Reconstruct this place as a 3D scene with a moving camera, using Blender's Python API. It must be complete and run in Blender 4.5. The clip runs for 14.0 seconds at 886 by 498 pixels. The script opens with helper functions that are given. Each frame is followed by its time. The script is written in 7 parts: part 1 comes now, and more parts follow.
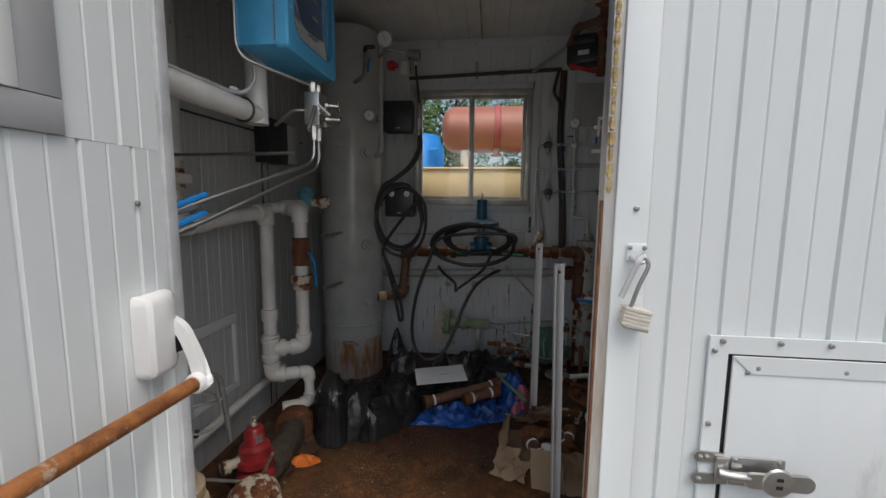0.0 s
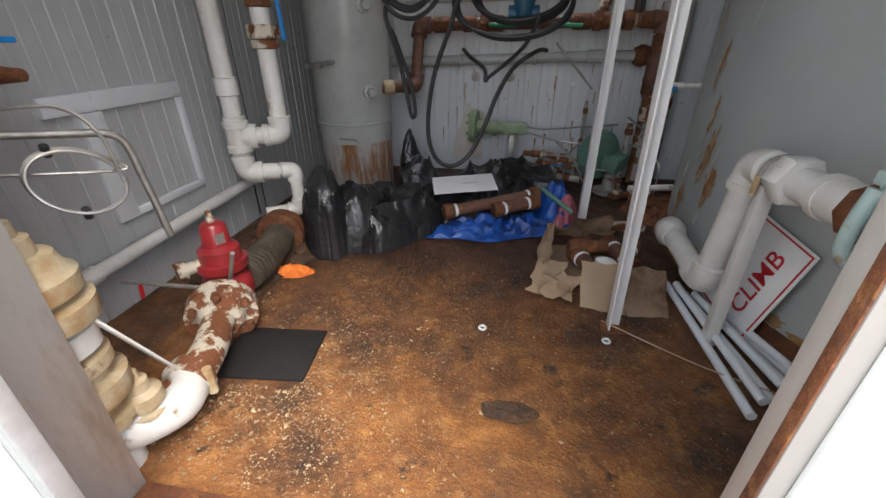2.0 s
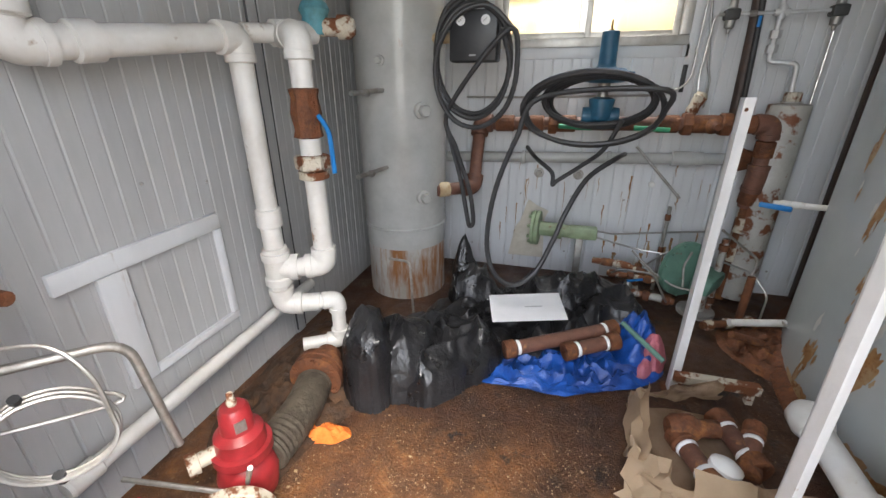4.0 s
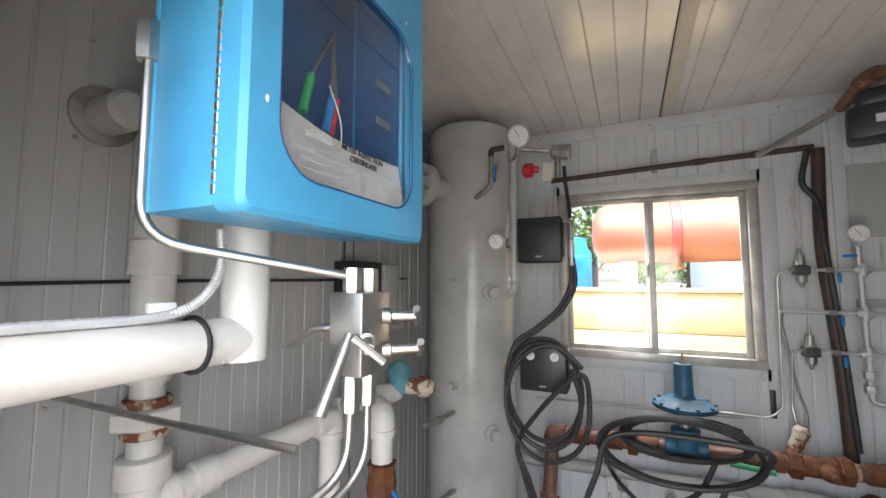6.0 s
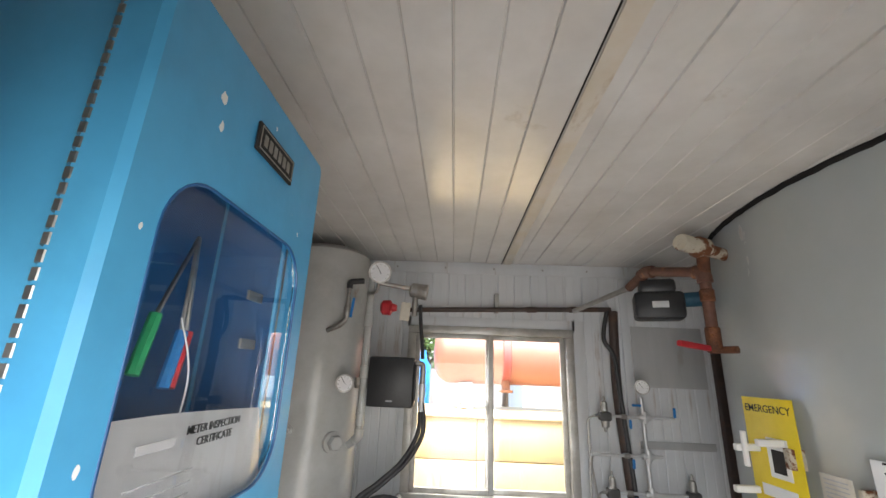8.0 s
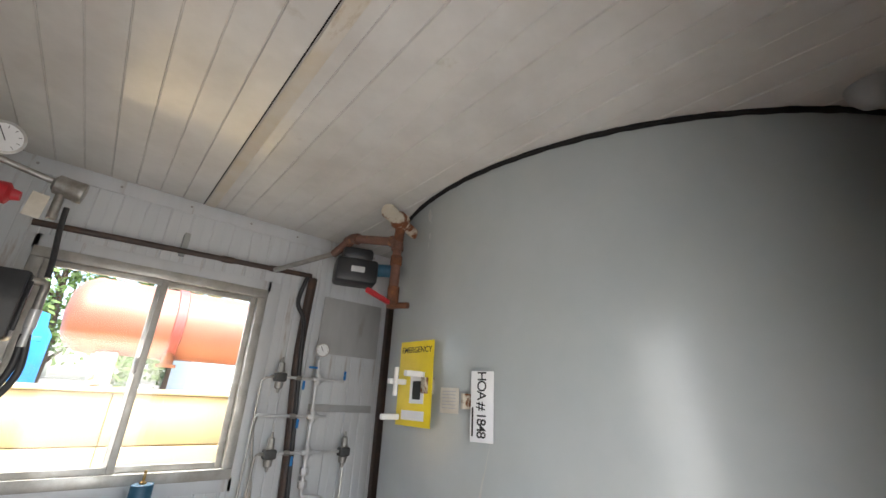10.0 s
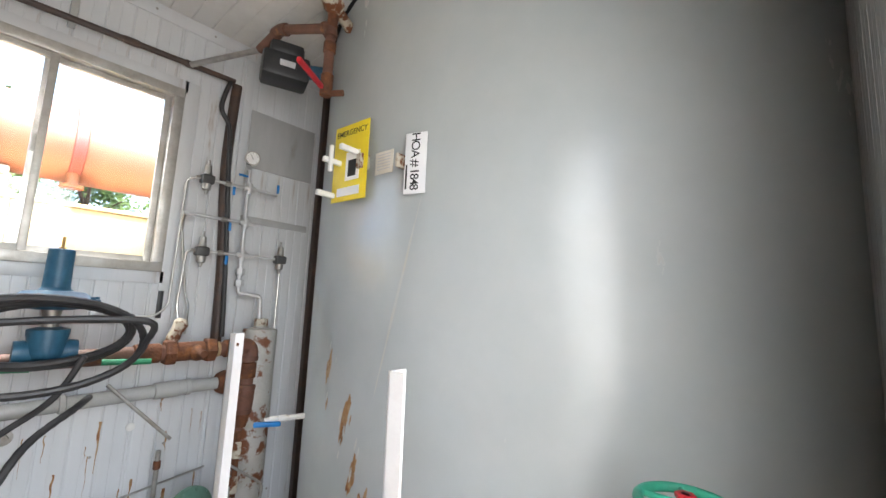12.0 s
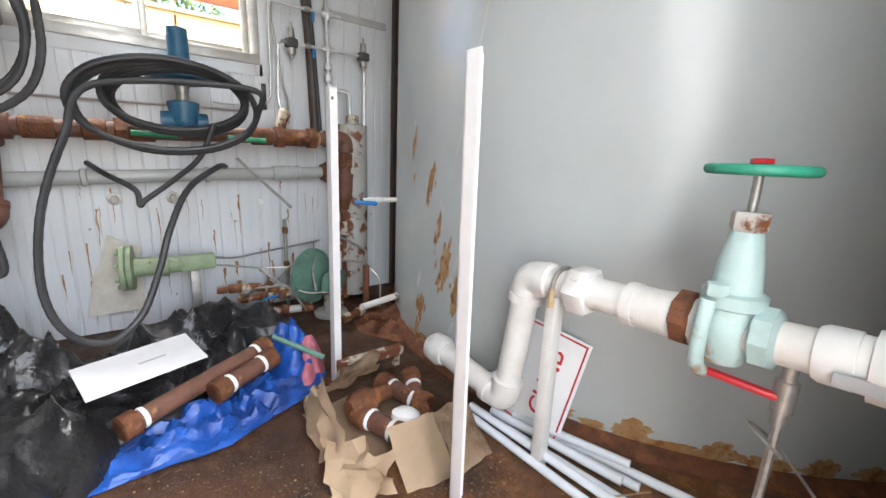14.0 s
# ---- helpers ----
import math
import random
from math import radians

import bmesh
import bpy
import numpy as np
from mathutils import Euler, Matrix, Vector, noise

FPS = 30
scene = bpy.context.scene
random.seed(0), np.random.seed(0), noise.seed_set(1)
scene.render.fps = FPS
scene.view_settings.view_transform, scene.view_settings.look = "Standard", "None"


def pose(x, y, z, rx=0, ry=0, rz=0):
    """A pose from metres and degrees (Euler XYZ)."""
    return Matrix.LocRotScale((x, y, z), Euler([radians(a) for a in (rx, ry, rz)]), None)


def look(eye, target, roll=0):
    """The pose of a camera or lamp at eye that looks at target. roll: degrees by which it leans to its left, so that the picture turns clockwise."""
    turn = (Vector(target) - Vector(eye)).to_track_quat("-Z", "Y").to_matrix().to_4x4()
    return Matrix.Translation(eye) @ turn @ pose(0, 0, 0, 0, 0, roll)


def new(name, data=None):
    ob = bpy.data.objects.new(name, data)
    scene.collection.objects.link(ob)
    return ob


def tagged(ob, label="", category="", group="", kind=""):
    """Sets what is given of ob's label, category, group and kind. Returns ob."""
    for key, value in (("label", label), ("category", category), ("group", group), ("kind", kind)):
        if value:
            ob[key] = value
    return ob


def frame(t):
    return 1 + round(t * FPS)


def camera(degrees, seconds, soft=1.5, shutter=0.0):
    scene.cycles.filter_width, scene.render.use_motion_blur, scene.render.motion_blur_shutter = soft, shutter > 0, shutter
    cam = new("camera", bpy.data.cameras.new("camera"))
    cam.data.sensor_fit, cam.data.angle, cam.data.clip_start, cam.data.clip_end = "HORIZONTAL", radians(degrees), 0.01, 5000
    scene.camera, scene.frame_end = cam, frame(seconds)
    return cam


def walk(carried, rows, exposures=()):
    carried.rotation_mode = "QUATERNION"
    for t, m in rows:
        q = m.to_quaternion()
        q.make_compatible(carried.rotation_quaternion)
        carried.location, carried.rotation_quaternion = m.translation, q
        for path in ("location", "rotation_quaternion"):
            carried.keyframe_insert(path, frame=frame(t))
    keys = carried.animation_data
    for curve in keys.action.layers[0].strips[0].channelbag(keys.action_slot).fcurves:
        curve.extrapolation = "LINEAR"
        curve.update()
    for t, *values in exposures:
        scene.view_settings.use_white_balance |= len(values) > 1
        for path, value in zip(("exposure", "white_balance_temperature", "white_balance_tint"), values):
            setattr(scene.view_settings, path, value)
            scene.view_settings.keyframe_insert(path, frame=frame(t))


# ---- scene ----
cam = camera(95.2, 14.0)

PATH = [
    (0, (0.699, 0.003, 1.34), (0.47, 1.976, 1.106), 0.6),
    (0.5, (0.653, 0.032, 1.305), (0.281, 1.981, 1.059), 0.5),
    (0.6, (0.628, 0.043, 1.301), (0.261, 1.991, 1.039), 0.5),
    (1, (0.598, 0.104, 1.22), (0.233, 2.034, 0.845), 0.3),
    (1.5, (0.596, 0.31, 1.0), (0.273, 2.173, 0.347), 0.4),
    (1.9, (0.634, 0.495, 0.898), (0.329, 2.266, 0.021), 0.1),
    (2.2, (0.63, 0.58, 0.857), (0.33, 2.286, -0.143), -0.0),
    (4.3, (0.454, 0.957, 1.254), (-0.13, 2.764, 0.625), -0.3),
    (4.5, (0.462, 0.962, 1.327), (-0.177, 2.787, 0.817), -0.3),
    (5, (0.444, 0.96, 1.46), (-0.307, 2.799, 1.229), -0.3),
    (5.5, (0.413, 0.958, 1.617), (-0.397, 2.786, 1.605), -0.2),
    (6, (0.419, 0.962, 1.736), (-0.413, 2.774, 1.895), 0.1),
    (6.5, (0.429, 0.918, 1.868), (-0.358, 2.734, 2.16), 0.4),
    (7, (0.408, 0.916, 1.936), (-0.278, 2.755, 2.324), 0.7),
    (7.5, (0.357, 0.924, 1.973), (-0.065, 2.818, 2.456), 1.3),
    (8, (0.319, 0.975, 2.004), (0.249, 2.893, 2.568), 2.2),
    (8.5, (0.307, 1.008, 2.014), (0.635, 2.875, 2.649), 3.0),
    (8.7, (0.308, 0.999, 2.004), (0.798, 2.824, 2.661), 3.2),
    (10.8, (0.396, 1.118, 1.513), (1.779, 2.416, 2.148), 2.5),
    (11, (0.403, 1.119, 1.47), (1.818, 2.404, 2.06), 2.5),
    (11.5, (0.429, 1.109, 1.342), (1.889, 2.401, 1.787), 2.6),
    (12, (0.436, 1.113, 1.22), (1.926, 2.42, 1.485), 2.5),
    (12.5, (0.428, 1.113, 1.107), (1.921, 2.442, 1.171), 2.4),
    (13, (0.429, 1.105, 1.014), (1.884, 2.471, 0.879), 2.5),
    (13.5, (0.43, 1.084, 0.941), (1.793, 2.514, 0.631), 2.5),
    (14, (0.416, 1.041, 0.885), (1.612, 2.581, 0.441), 2.4),
]
EXPOSURES = [(0.0, 0.0), (0.3, 0.2), (0.6, 0.45), (1.0, 0.7), (1.5, 1.1), (2.2, 1.6), (4.3, 2.5), (5.0, 2.55), (6.0, 2.4), (7.5, 2.5), (8.7, 2.4), (10.8, 2.75), (12.0, 3.05), (14.0, 3.1)]
walk(cam, [(row[0], look(row[1], row[2], row[3])) for row in PATH], EXPOSURES)

# ---- world and light ----
world = bpy.data.worlds.new("sky")
scene.world = world
world.use_nodes = True
wn = world.node_tree
sky = wn.nodes.new("ShaderNodeTexSky")
sky.sky_type = "NISHITA"
sky.sun_disc = False
sky.sun_elevation = radians(59)
sky.sun_rotation = radians(146)
sky.air_density, sky.dust_density = 1.0, 3.0
wn.links.new(sky.outputs[0], wn.nodes["Background"].inputs[0])
wn.nodes["Background"].inputs[1].default_value = 0.15

sun_data = bpy.data.lights.new("sun", "SUN")
sun_data.energy, sun_data.angle, sun_data.color = 1.5, radians(40), (1.0, 0.96, 0.9)
sun_ob = new("sun", sun_data)
sun_ob.matrix_world = look((3, -4.5, 9), (0, 0, 0))


# added fill lamp that strengthens the skylight through the open doorway
day = bpy.data.lights.new("doorway_daylight_fill", "AREA")
day.shape, day.size, day.size_y, day.energy, day.color = "RECTANGLE", 0.8, 1.7, 3.2, (1.0, 0.98, 0.945)
new("doorway_daylight_fill", day).matrix_world = look((0.48, 0.79, 1.25), (0.6, 3.0, 0.55))

# added fill lamp over the narrow yard behind the window, on top of the sky
gap_day = bpy.data.lights.new("yard_skylight_fill", "AREA")
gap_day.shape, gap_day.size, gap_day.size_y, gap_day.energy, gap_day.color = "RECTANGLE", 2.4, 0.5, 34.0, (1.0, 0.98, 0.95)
new("yard_skylight_fill", gap_day).matrix_world = look((0.55, 3.80, 2.98), (0.55, 4.05, 1.3))

# ---- materials ----


def material(name, c1, c2=None, scale=6.0, lo=0.4, hi=0.65, rough=0.5, rough2=None, metal=0.0, bump=0.15, grain=60.0,
             c3=None, scale3=3.0, lo3=0.6, hi3=0.7, stretch=(1, 1, 1), stretch3=None, vary=0.0, spec=0.5, coat=0.0):
    m = bpy.data.materials.new(name)
    m.use_nodes = True
    t = m.node_tree
    n, ln = t.nodes, t.links
    b = n["Principled BSDF"]
    co = n.new("ShaderNodeTexCoord")

    def noise_ramp(sc, a, z, st, detail=6):
        mp = n.new("ShaderNodeMapping")
        mp.inputs["Scale"].default_value = st
        ln.new(co.outputs["Object"], mp.inputs[0])
        x = n.new("ShaderNodeTexNoise")
        x.inputs["Scale"].default_value, x.inputs["Detail"].default_value, x.inputs["Roughness"].default_value = sc, detail, 0.65
        ln.new(mp.outputs[0], x.inputs["Vector"])
        r = n.new("ShaderNodeMapRange")
        r.inputs[1].default_value, r.inputs[2].default_value = a, z
        ln.new(x.outputs["Fac"], r.inputs[0])
        return r.outputs[0]

    def mix(f, a, bb):
        x = n.new("ShaderNodeMix")
        x.data_type = "RGBA"
        ln.new(f, x.inputs[0])
        for sock, v in ((x.inputs[6], a), (x.inputs[7], bb)):
            if isinstance(v, tuple):
                sock.default_value = (*v, 1)
            else:
                ln.new(v, sock)
        return x.outputs[2]

    c2 = c2 or tuple(v * 0.8 for v in c1)
    f1 = noise_ramp(scale, lo, hi, stretch)
    col = mix(f1, c1, c2)
    fac = f1
    if c3:
        f3 = noise_ramp(scale3, lo3, hi3, stretch3 or stretch)
        col = mix(f3, col, c3)
    if vary:
        oi = n.new("ShaderNodeObjectInfo")
        hs = n.new("ShaderNodeHueSaturation")
        r = n.new("ShaderNodeMapRange")
        r.inputs[3].default_value, r.inputs[4].default_value = 1 - vary, 1 + vary
        ln.new(oi.outputs["Random"], r.inputs[0])
        ln.new(r.outputs[0], hs.inputs["Value"])
        ln.new(col, hs.inputs["Color"])
        col = hs.outputs[0]
    ln.new(col, b.inputs["Base Color"])
    rr = n.new("ShaderNodeMapRange")
    rr.inputs[3].default_value, rr.inputs[4].default_value = rough, rough2 if rough2 is not None else min(1, rough + 0.15)
    ln.new(f3 if c3 else fac, rr.inputs[0])
    ln.new(rr.outputs[0], b.inputs["Roughness"])
    b.inputs["Metallic"].default_value = metal
    b.inputs["Specular IOR Level"].default_value = spec
    b.inputs["Coat Weight"].default_value = coat
    if bump:
        g = n.new("ShaderNodeTexNoise")
        g.inputs["Scale"].default_value, g.inputs["Detail"].default_value = grain, 5
        ln.new(co.outputs["Object"], g.inputs["Vector"])
        bp = n.new("ShaderNodeBump")
        bp.inputs["Strength"].default_value, bp.inputs["Distance"].default_value = bump, 0.01
        ln.new(g.outputs["Fac"], bp.inputs["Height"])
        ln.new(bp.outputs[0], b.inputs["Normal"])
    return m


RUST = (0.16, 0.055, 0.02)
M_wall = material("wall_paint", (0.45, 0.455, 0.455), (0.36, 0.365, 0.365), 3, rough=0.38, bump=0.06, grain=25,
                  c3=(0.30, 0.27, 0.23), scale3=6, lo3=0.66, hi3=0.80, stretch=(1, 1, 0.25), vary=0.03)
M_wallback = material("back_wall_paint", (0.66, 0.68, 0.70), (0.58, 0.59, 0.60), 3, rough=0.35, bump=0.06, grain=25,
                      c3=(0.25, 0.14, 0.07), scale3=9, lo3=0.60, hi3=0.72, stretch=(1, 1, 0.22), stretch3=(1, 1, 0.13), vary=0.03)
M_ext = material("exterior_paint", (0.74, 0.77, 0.76), (0.68, 0.71, 0.70), 2, rough=0.42, bump=0.05, grain=18,
                 c3=(0.5, 0.5, 0.47), scale3=5, lo3=0.68, hi3=0.8, stretch=(1, 1, 0.3), vary=0.02)
M_ceil = material("ceiling_paint", (0.72, 0.70, 0.67), (0.62, 0.60, 0.57), 2.5, rough=0.22, bump=0.05, grain=14,
                  c3=(0.42, 0.36, 0.28), scale3=3, lo3=0.66, hi3=0.8)
M_trim = material("trim_metal", (0.66, 0.67, 0.68), (0.5, 0.5, 0.5), 8, rough=0.35, metal=0.3, bump=0.05, c3=(0.30, 0.2, 0.13), scale3=9, lo3=0.66, hi3=0.78)
M_alu = material("aluminium_frame", (0.55, 0.54, 0.51), (0.42, 0.40, 0.36), 10, rough=0.4, metal=0.6, bump=0.05)
M_jamb = material("jamb_metal", (0.46, 0.44, 0.41), (0.30, 0.22, 0.15), 9, lo=0.5, hi=0.7, rough=0.4, metal=0.3, bump=0.1, stretch=(1, 1, 0.2))
M_foam = material("old_foam", (0.55, 0.44, 0.22), (0.30, 0.2, 0.08), 40, rough=0.9, bump=0.6, grain=90)


def floor_material():
    """Rusted tread plate: dark oily film, orange rust increasing towards the door, tan grit."""
    m = bpy.data.materials.new("rusty_floor_plate")
    m.use_nodes = True
    t = m.node_tree
    n, ln = t.nodes, t.links
    b = n["Principled BSDF"]
    co = n.new("ShaderNodeTexCoord")

    def noise_of(scale, lo, hi, detail=8):
        x = n.new("ShaderNodeTexNoise")
        x.inputs["Scale"].default_value, x.inputs["Detail"].default_value, x.inputs["Roughness"].default_value = scale, detail, 0.68
        ln.new(co.outputs["Object"], x.inputs["Vector"])
        r = n.new("ShaderNodeMapRange")
        r.inputs[1].default_value, r.inputs[2].default_value = lo, hi
        ln.new(x.outputs["Fac"], r.inputs[0])
        return r.outputs[0]

    def maths(op, a, c):
        x = n.new("ShaderNodeMath")
        x.operation, x.use_clamp = op, True
        for k, v in enumerate((a, c)):
            if isinstance(v, float):
                x.inputs[k].default_value = v
            else:
                ln.new(v, x.inputs[k])
        return x.outputs[0]

    def blend(f, a, c):
        x = n.new("ShaderNodeMix")
        x.data_type = "RGBA"
        ln.new(f, x.inputs[0])
        for sock, v in ((x.inputs[6], a), (x.inputs[7], c)):
            if isinstance(v, tuple):
                sock.default_value = (*v, 1)
            else:
                ln.new(v, sock)
        return x.outputs[2]

    sep = n.new("ShaderNodeSeparateXYZ")
    ln.new(co.outputs["Object"], sep.inputs[0])
    # ramp along Y: more of the orange towards the door
    tread = n.new("ShaderNodeMapRange")
    tread.inputs[1].default_value, tread.inputs[2].default_value = 0.1, -1.0
    tread.inputs[3].default_value, tread.inputs[4].default_value = 0.12, 1.0
    ln.new(sep.outputs["Y"], tread.inputs[0])
    col = blend(noise_of(5.0, 0.38, 0.66), (0.070, 0.028, 0.013), (0.016, 0.010, 0.008))
    bare = maths("MULTIPLY", noise_of(3.4, 0.36, 0.62), tread.outputs[0])
    col = blend(bare, col, (0.36, 0.140, 0.034))
    col = blend(maths("MULTIPLY", noise_of(16.0, 0.50, 0.66), bare), col, (0.50, 0.23, 0.065))
    grit = maths("MULTIPLY", noise_of(95.0, 0.60, 0.66, 3), noise_of(2.6, 0.44, 0.62))
    col = blend(grit, col, (0.40, 0.29, 0.17))
    col = blend(noise_of(7.0, 0.60, 0.68), col, (0.018, 0.013, 0.011))
    ln.new(col, b.inputs["Base Color"])
    rg = n.new("ShaderNodeMapRange")
    rg.inputs[3].default_value, rg.inputs[4].default_value = 0.28, 0.75
    ln.new(noise_of(6.0, 0.35, 0.6), rg.inputs[0])
    ln.new(rg.outputs[0], b.inputs["Roughness"])
    bp = n.new("ShaderNodeBump")
    bp.inputs["Strength"].default_value, bp.inputs["Distance"].default_value = 0.8, 0.012
    ln.new(noise_of(80.0, 0.2, 0.8, 5), bp.inputs["Height"])
    ln.new(bp.outputs[0], b.inputs["Normal"])
    return m


M_floor = floor_material()
M_tank = material("grey_tank_paint", (0.45, 0.475, 0.47), (0.40, 0.43, 0.425), 1.2, rough=0.27, rough2=0.55, bump=0.02, grain=6,
                  c3=(0.30, 0.20, 0.09), scale3=2.6, lo3=0.67, hi3=0.76, stretch3=(1, 1, 0.40))
M_vessel = material("vessel_paint", (0.46, 0.465, 0.45), (0.37, 0.375, 0.355), 4, rough=0.25, rough2=0.6, bump=0.05, grain=20,
                    c3=(0.24, 0.14, 0.07), scale3=5, lo3=0.66, hi3=0.76, stretch3=(1, 1, 0.5))
M_white = material("white_pipe_paint", (0.68, 0.67, 0.64), (0.58, 0.56, 0.52), 7, rough=0.4, bump=0.1, grain=45,
                   c3=(0.25, 0.15, 0.08), scale3=13, lo3=0.64, hi3=0.74)
M_whitepl = material("white_plastic", (0.80, 0.80, 0.78), (0.74, 0.74, 0.72), 6, rough=0.4, bump=0.04)
M_cream = material("yellowed_plastic", (0.50, 0.41, 0.27), (0.34, 0.20, 0.08), 12, lo=0.42, hi=0.66, rough=0.55, bump=0.25, c3=(0.12, 0.06, 0.03), scale3=18, lo3=0.60, hi3=0.70)
M_rust = material("rusted_iron", RUST, (0.08, 0.03, 0.014), 22, rough=0.75, bump=0.6, grain=90, c3=(0.27, 0.11, 0.035), scale3=16, lo3=0.55, hi3=0.7)
M_brownpipe = material("brown_pipe_paint", (0.16, 0.07, 0.045), (0.10, 0.045, 0.03), 18, rough=0.55, bump=0.25, c3=(0.30, 0.14, 0.06), scale3=20, lo3=0.6, hi3=0.7)
# weathered pipe brown, also the painted corner shade beside the tank
M_darkpipe = material("dark_pipe_and_corner_shade", (0.055, 0.036, 0.030), (0.10, 0.055, 0.035), 12, lo=0.5, hi=0.7, rough=0.5, bump=0.2)
M_stain = material("rust_run", (0.30, 0.15, 0.05), (0.38, 0.27, 0.15), 14, rough=0.55, bump=0.1, c3=(0.22, 0.09, 0.025), scale3=22, lo3=0.52, hi3=0.62)
M_faintstain = material("faint_tan_stain", (0.44, 0.43, 0.38), (0.43, 0.455, 0.45), 20, rough=0.4, bump=0.02)
M_flakes = material("flaking_cream_rust", (0.50, 0.45, 0.36), RUST, 16, lo=0.47, hi=0.53, rough=0.7, bump=0.5, grain=70)
M_steel = material("stainless_steel", (0.52, 0.51, 0.49), (0.42, 0.41, 0.39), 20, rough=0.34, metal=1.0, bump=0.03)
M_dullsteel = material("dull_zinc", (0.42, 0.41, 0.39), (0.30, 0.28, 0.25), 18, rough=0.45, metal=0.8, bump=0.15)
M_brass = material("brass", (0.55, 0.36, 0.12), (0.33, 0.2, 0.08), 20, rough=0.4, metal=0.9, bump=0.1)
M_black = material("black_plastic", (0.018, 0.019, 0.021), (0.03, 0.03, 0.032), 9, rough=0.38, bump=0.08)
M_hose = material("black_ribbed_hose", (0.025, 0.025, 0.027), (0.045, 0.045, 0.046), 12, rough=0.42, bump=0.1)
M_bag = material("black_bag_film", (0.010, 0.010, 0.011), (0.022, 0.022, 0.024), 5, rough=0.26, rough2=0.42, bump=1.0, grain=22)
M_tarp = material("blue_tarp", (0.012, 0.085, 0.38), (0.008, 0.035, 0.17), 9, rough=0.35, bump=0.5, grain=40)
M_pink = material("pink_tarp", (0.50, 0.16, 0.20), (0.36, 0.09, 0.12), 14, rough=0.5, bump=0.5)
M_paper = material("white_paper", (0.80, 0.80, 0.80), (0.72, 0.72, 0.73), 4, rough=0.7, bump=0.05)
M_card = material("cardboard", (0.50, 0.37, 0.25), (0.38, 0.26, 0.16), 7, rough=0.85, bump=0.15, c3=(0.16, 0.09, 0.05), scale3=5, lo3=0.55, hi3=0.7)
M_bluebox = material("recorder_blue_paint", (0.075, 0.36, 0.62), (0.06, 0.30, 0.53), 5, rough=0.4, bump=0.06, grain=30,
                     c3=(0.42, 0.55, 0.62), scale3=16, lo3=0.72, hi3=0.76)
# cabinet blue darkened: the shade inside the recorder is in this colour
M_boxin = material("recorder_shade_blue", (0.016, 0.095, 0.25), (0.010, 0.06, 0.17), 4, rough=0.35, bump=0.03)
M_regblue = material("regulator_blue", (0.03, 0.12, 0.20), (0.02, 0.085, 0.15), 14, rough=0.4, bump=0.1)
M_teal = material("teal_meter_paint", (0.10, 0.30, 0.36), (0.08, 0.2, 0.22), 16, rough=0.5, bump=0.2)
M_green = material("pale_green_paint", (0.28, 0.36, 0.22), (0.20, 0.25, 0.15), 14, rough=0.5, bump=0.2, c3=RUST, scale3=16, lo3=0.62, hi3=0.7)
M_dgreen = material("sea_green_paint", (0.13, 0.26, 0.20), (0.10, 0.2, 0.16), 12, rough=0.5, bump=0.15, c3=RUST, scale3=14, lo3=0.65, hi3=0.74)
M_wheel = material("handwheel_green", (0.03, 0.30, 0.19), (0.025, 0.22, 0.14), 14, rough=0.4, bump=0.1)
M_mint = material("mint_valve_paint", (0.42, 0.56, 0.55), (0.35, 0.47, 0.46), 12, rough=0.45, bump=0.2, c3=(0.32, 0.18, 0.08), scale3=12, lo3=0.6, hi3=0.7)
M_red = material("dark_red_paint", (0.33, 0.025, 0.03), (0.2, 0.018, 0.02), 14, rough=0.35, bump=0.1, c3=(0.1, 0.03, 0.02), scale3=12, lo3=0.62, hi3=0.72)
M_redplastic = material("red_plastic", (0.50, 0.02, 0.03), rough=0.35, bump=0.02)
M_blueplastic = material("blue_handle_vinyl", (0.01, 0.20, 0.55), rough=0.4, bump=0.02)
M_greenplastic = material("green_pen_plastic", (0.02, 0.36, 0.14), rough=0.4, bump=0.02)
M_orange = material("orange_cloth", (0.75, 0.20, 0.03), (0.6, 0.14, 0.02), 20, rough=0.8, bump=0.4)
M_yellow = material("yellow_sign", (0.80, 0.62, 0.02), (0.72, 0.55, 0.02), 8, rough=0.4, bump=0.02)
M_ink = material("black_ink", (0.015, 0.015, 0.015), rough=0.6, bump=0)
M_redink = material("red_ink", (0.55, 0.02, 0.03), rough=0.5, bump=0)
M_greyink = material("grey_ink", (0.45, 0.45, 0.46), rough=0.6, bump=0)
M_rubber = material("black_rubber_mat", (0.014, 0.013, 0.013), (0.02, 0.018, 0.017), 20, rough=0.7, bump=0.2, spec=0.2)
M_tag = material("tag_paper", (0.62, 0.58, 0.5), (0.5, 0.46, 0.38), 12, rough=0.7, bump=0.05)
M_oilcake = material("oily_dirt", (0.045, 0.026, 0.016), (0.09, 0.045, 0.02), 18, rough=0.8, bump=0.9, grain=50)
M_gravel = material("debris", (0.42, 0.32, 0.19), (0.14, 0.06, 0.025), 14, rough=0.8, bump=0.2)
M_pvc = material("grey_white_conduit", (0.66, 0.70, 0.74), (0.6, 0.63, 0.66), 8, rough=0.35, bump=0.04)
M_redbrown = material("oxide_tank", (0.26, 0.10, 0.065), (0.19, 0.07, 0.045), 1.5, rough=0.5, bump=0.1, c3=(0.33, 0.17, 0.12), scale3=1.0, lo3=0.5, hi3=0.7)
M_creamwall = material("cream_panel", (0.74, 0.57, 0.30), (0.66, 0.50, 0.25), 2, rough=0.5, bump=0.05)
M_bluetank = material("bright_blue_paint", (0.015, 0.22, 0.62), (0.01, 0.17, 0.5), 3, rough=0.4, bump=0.03)
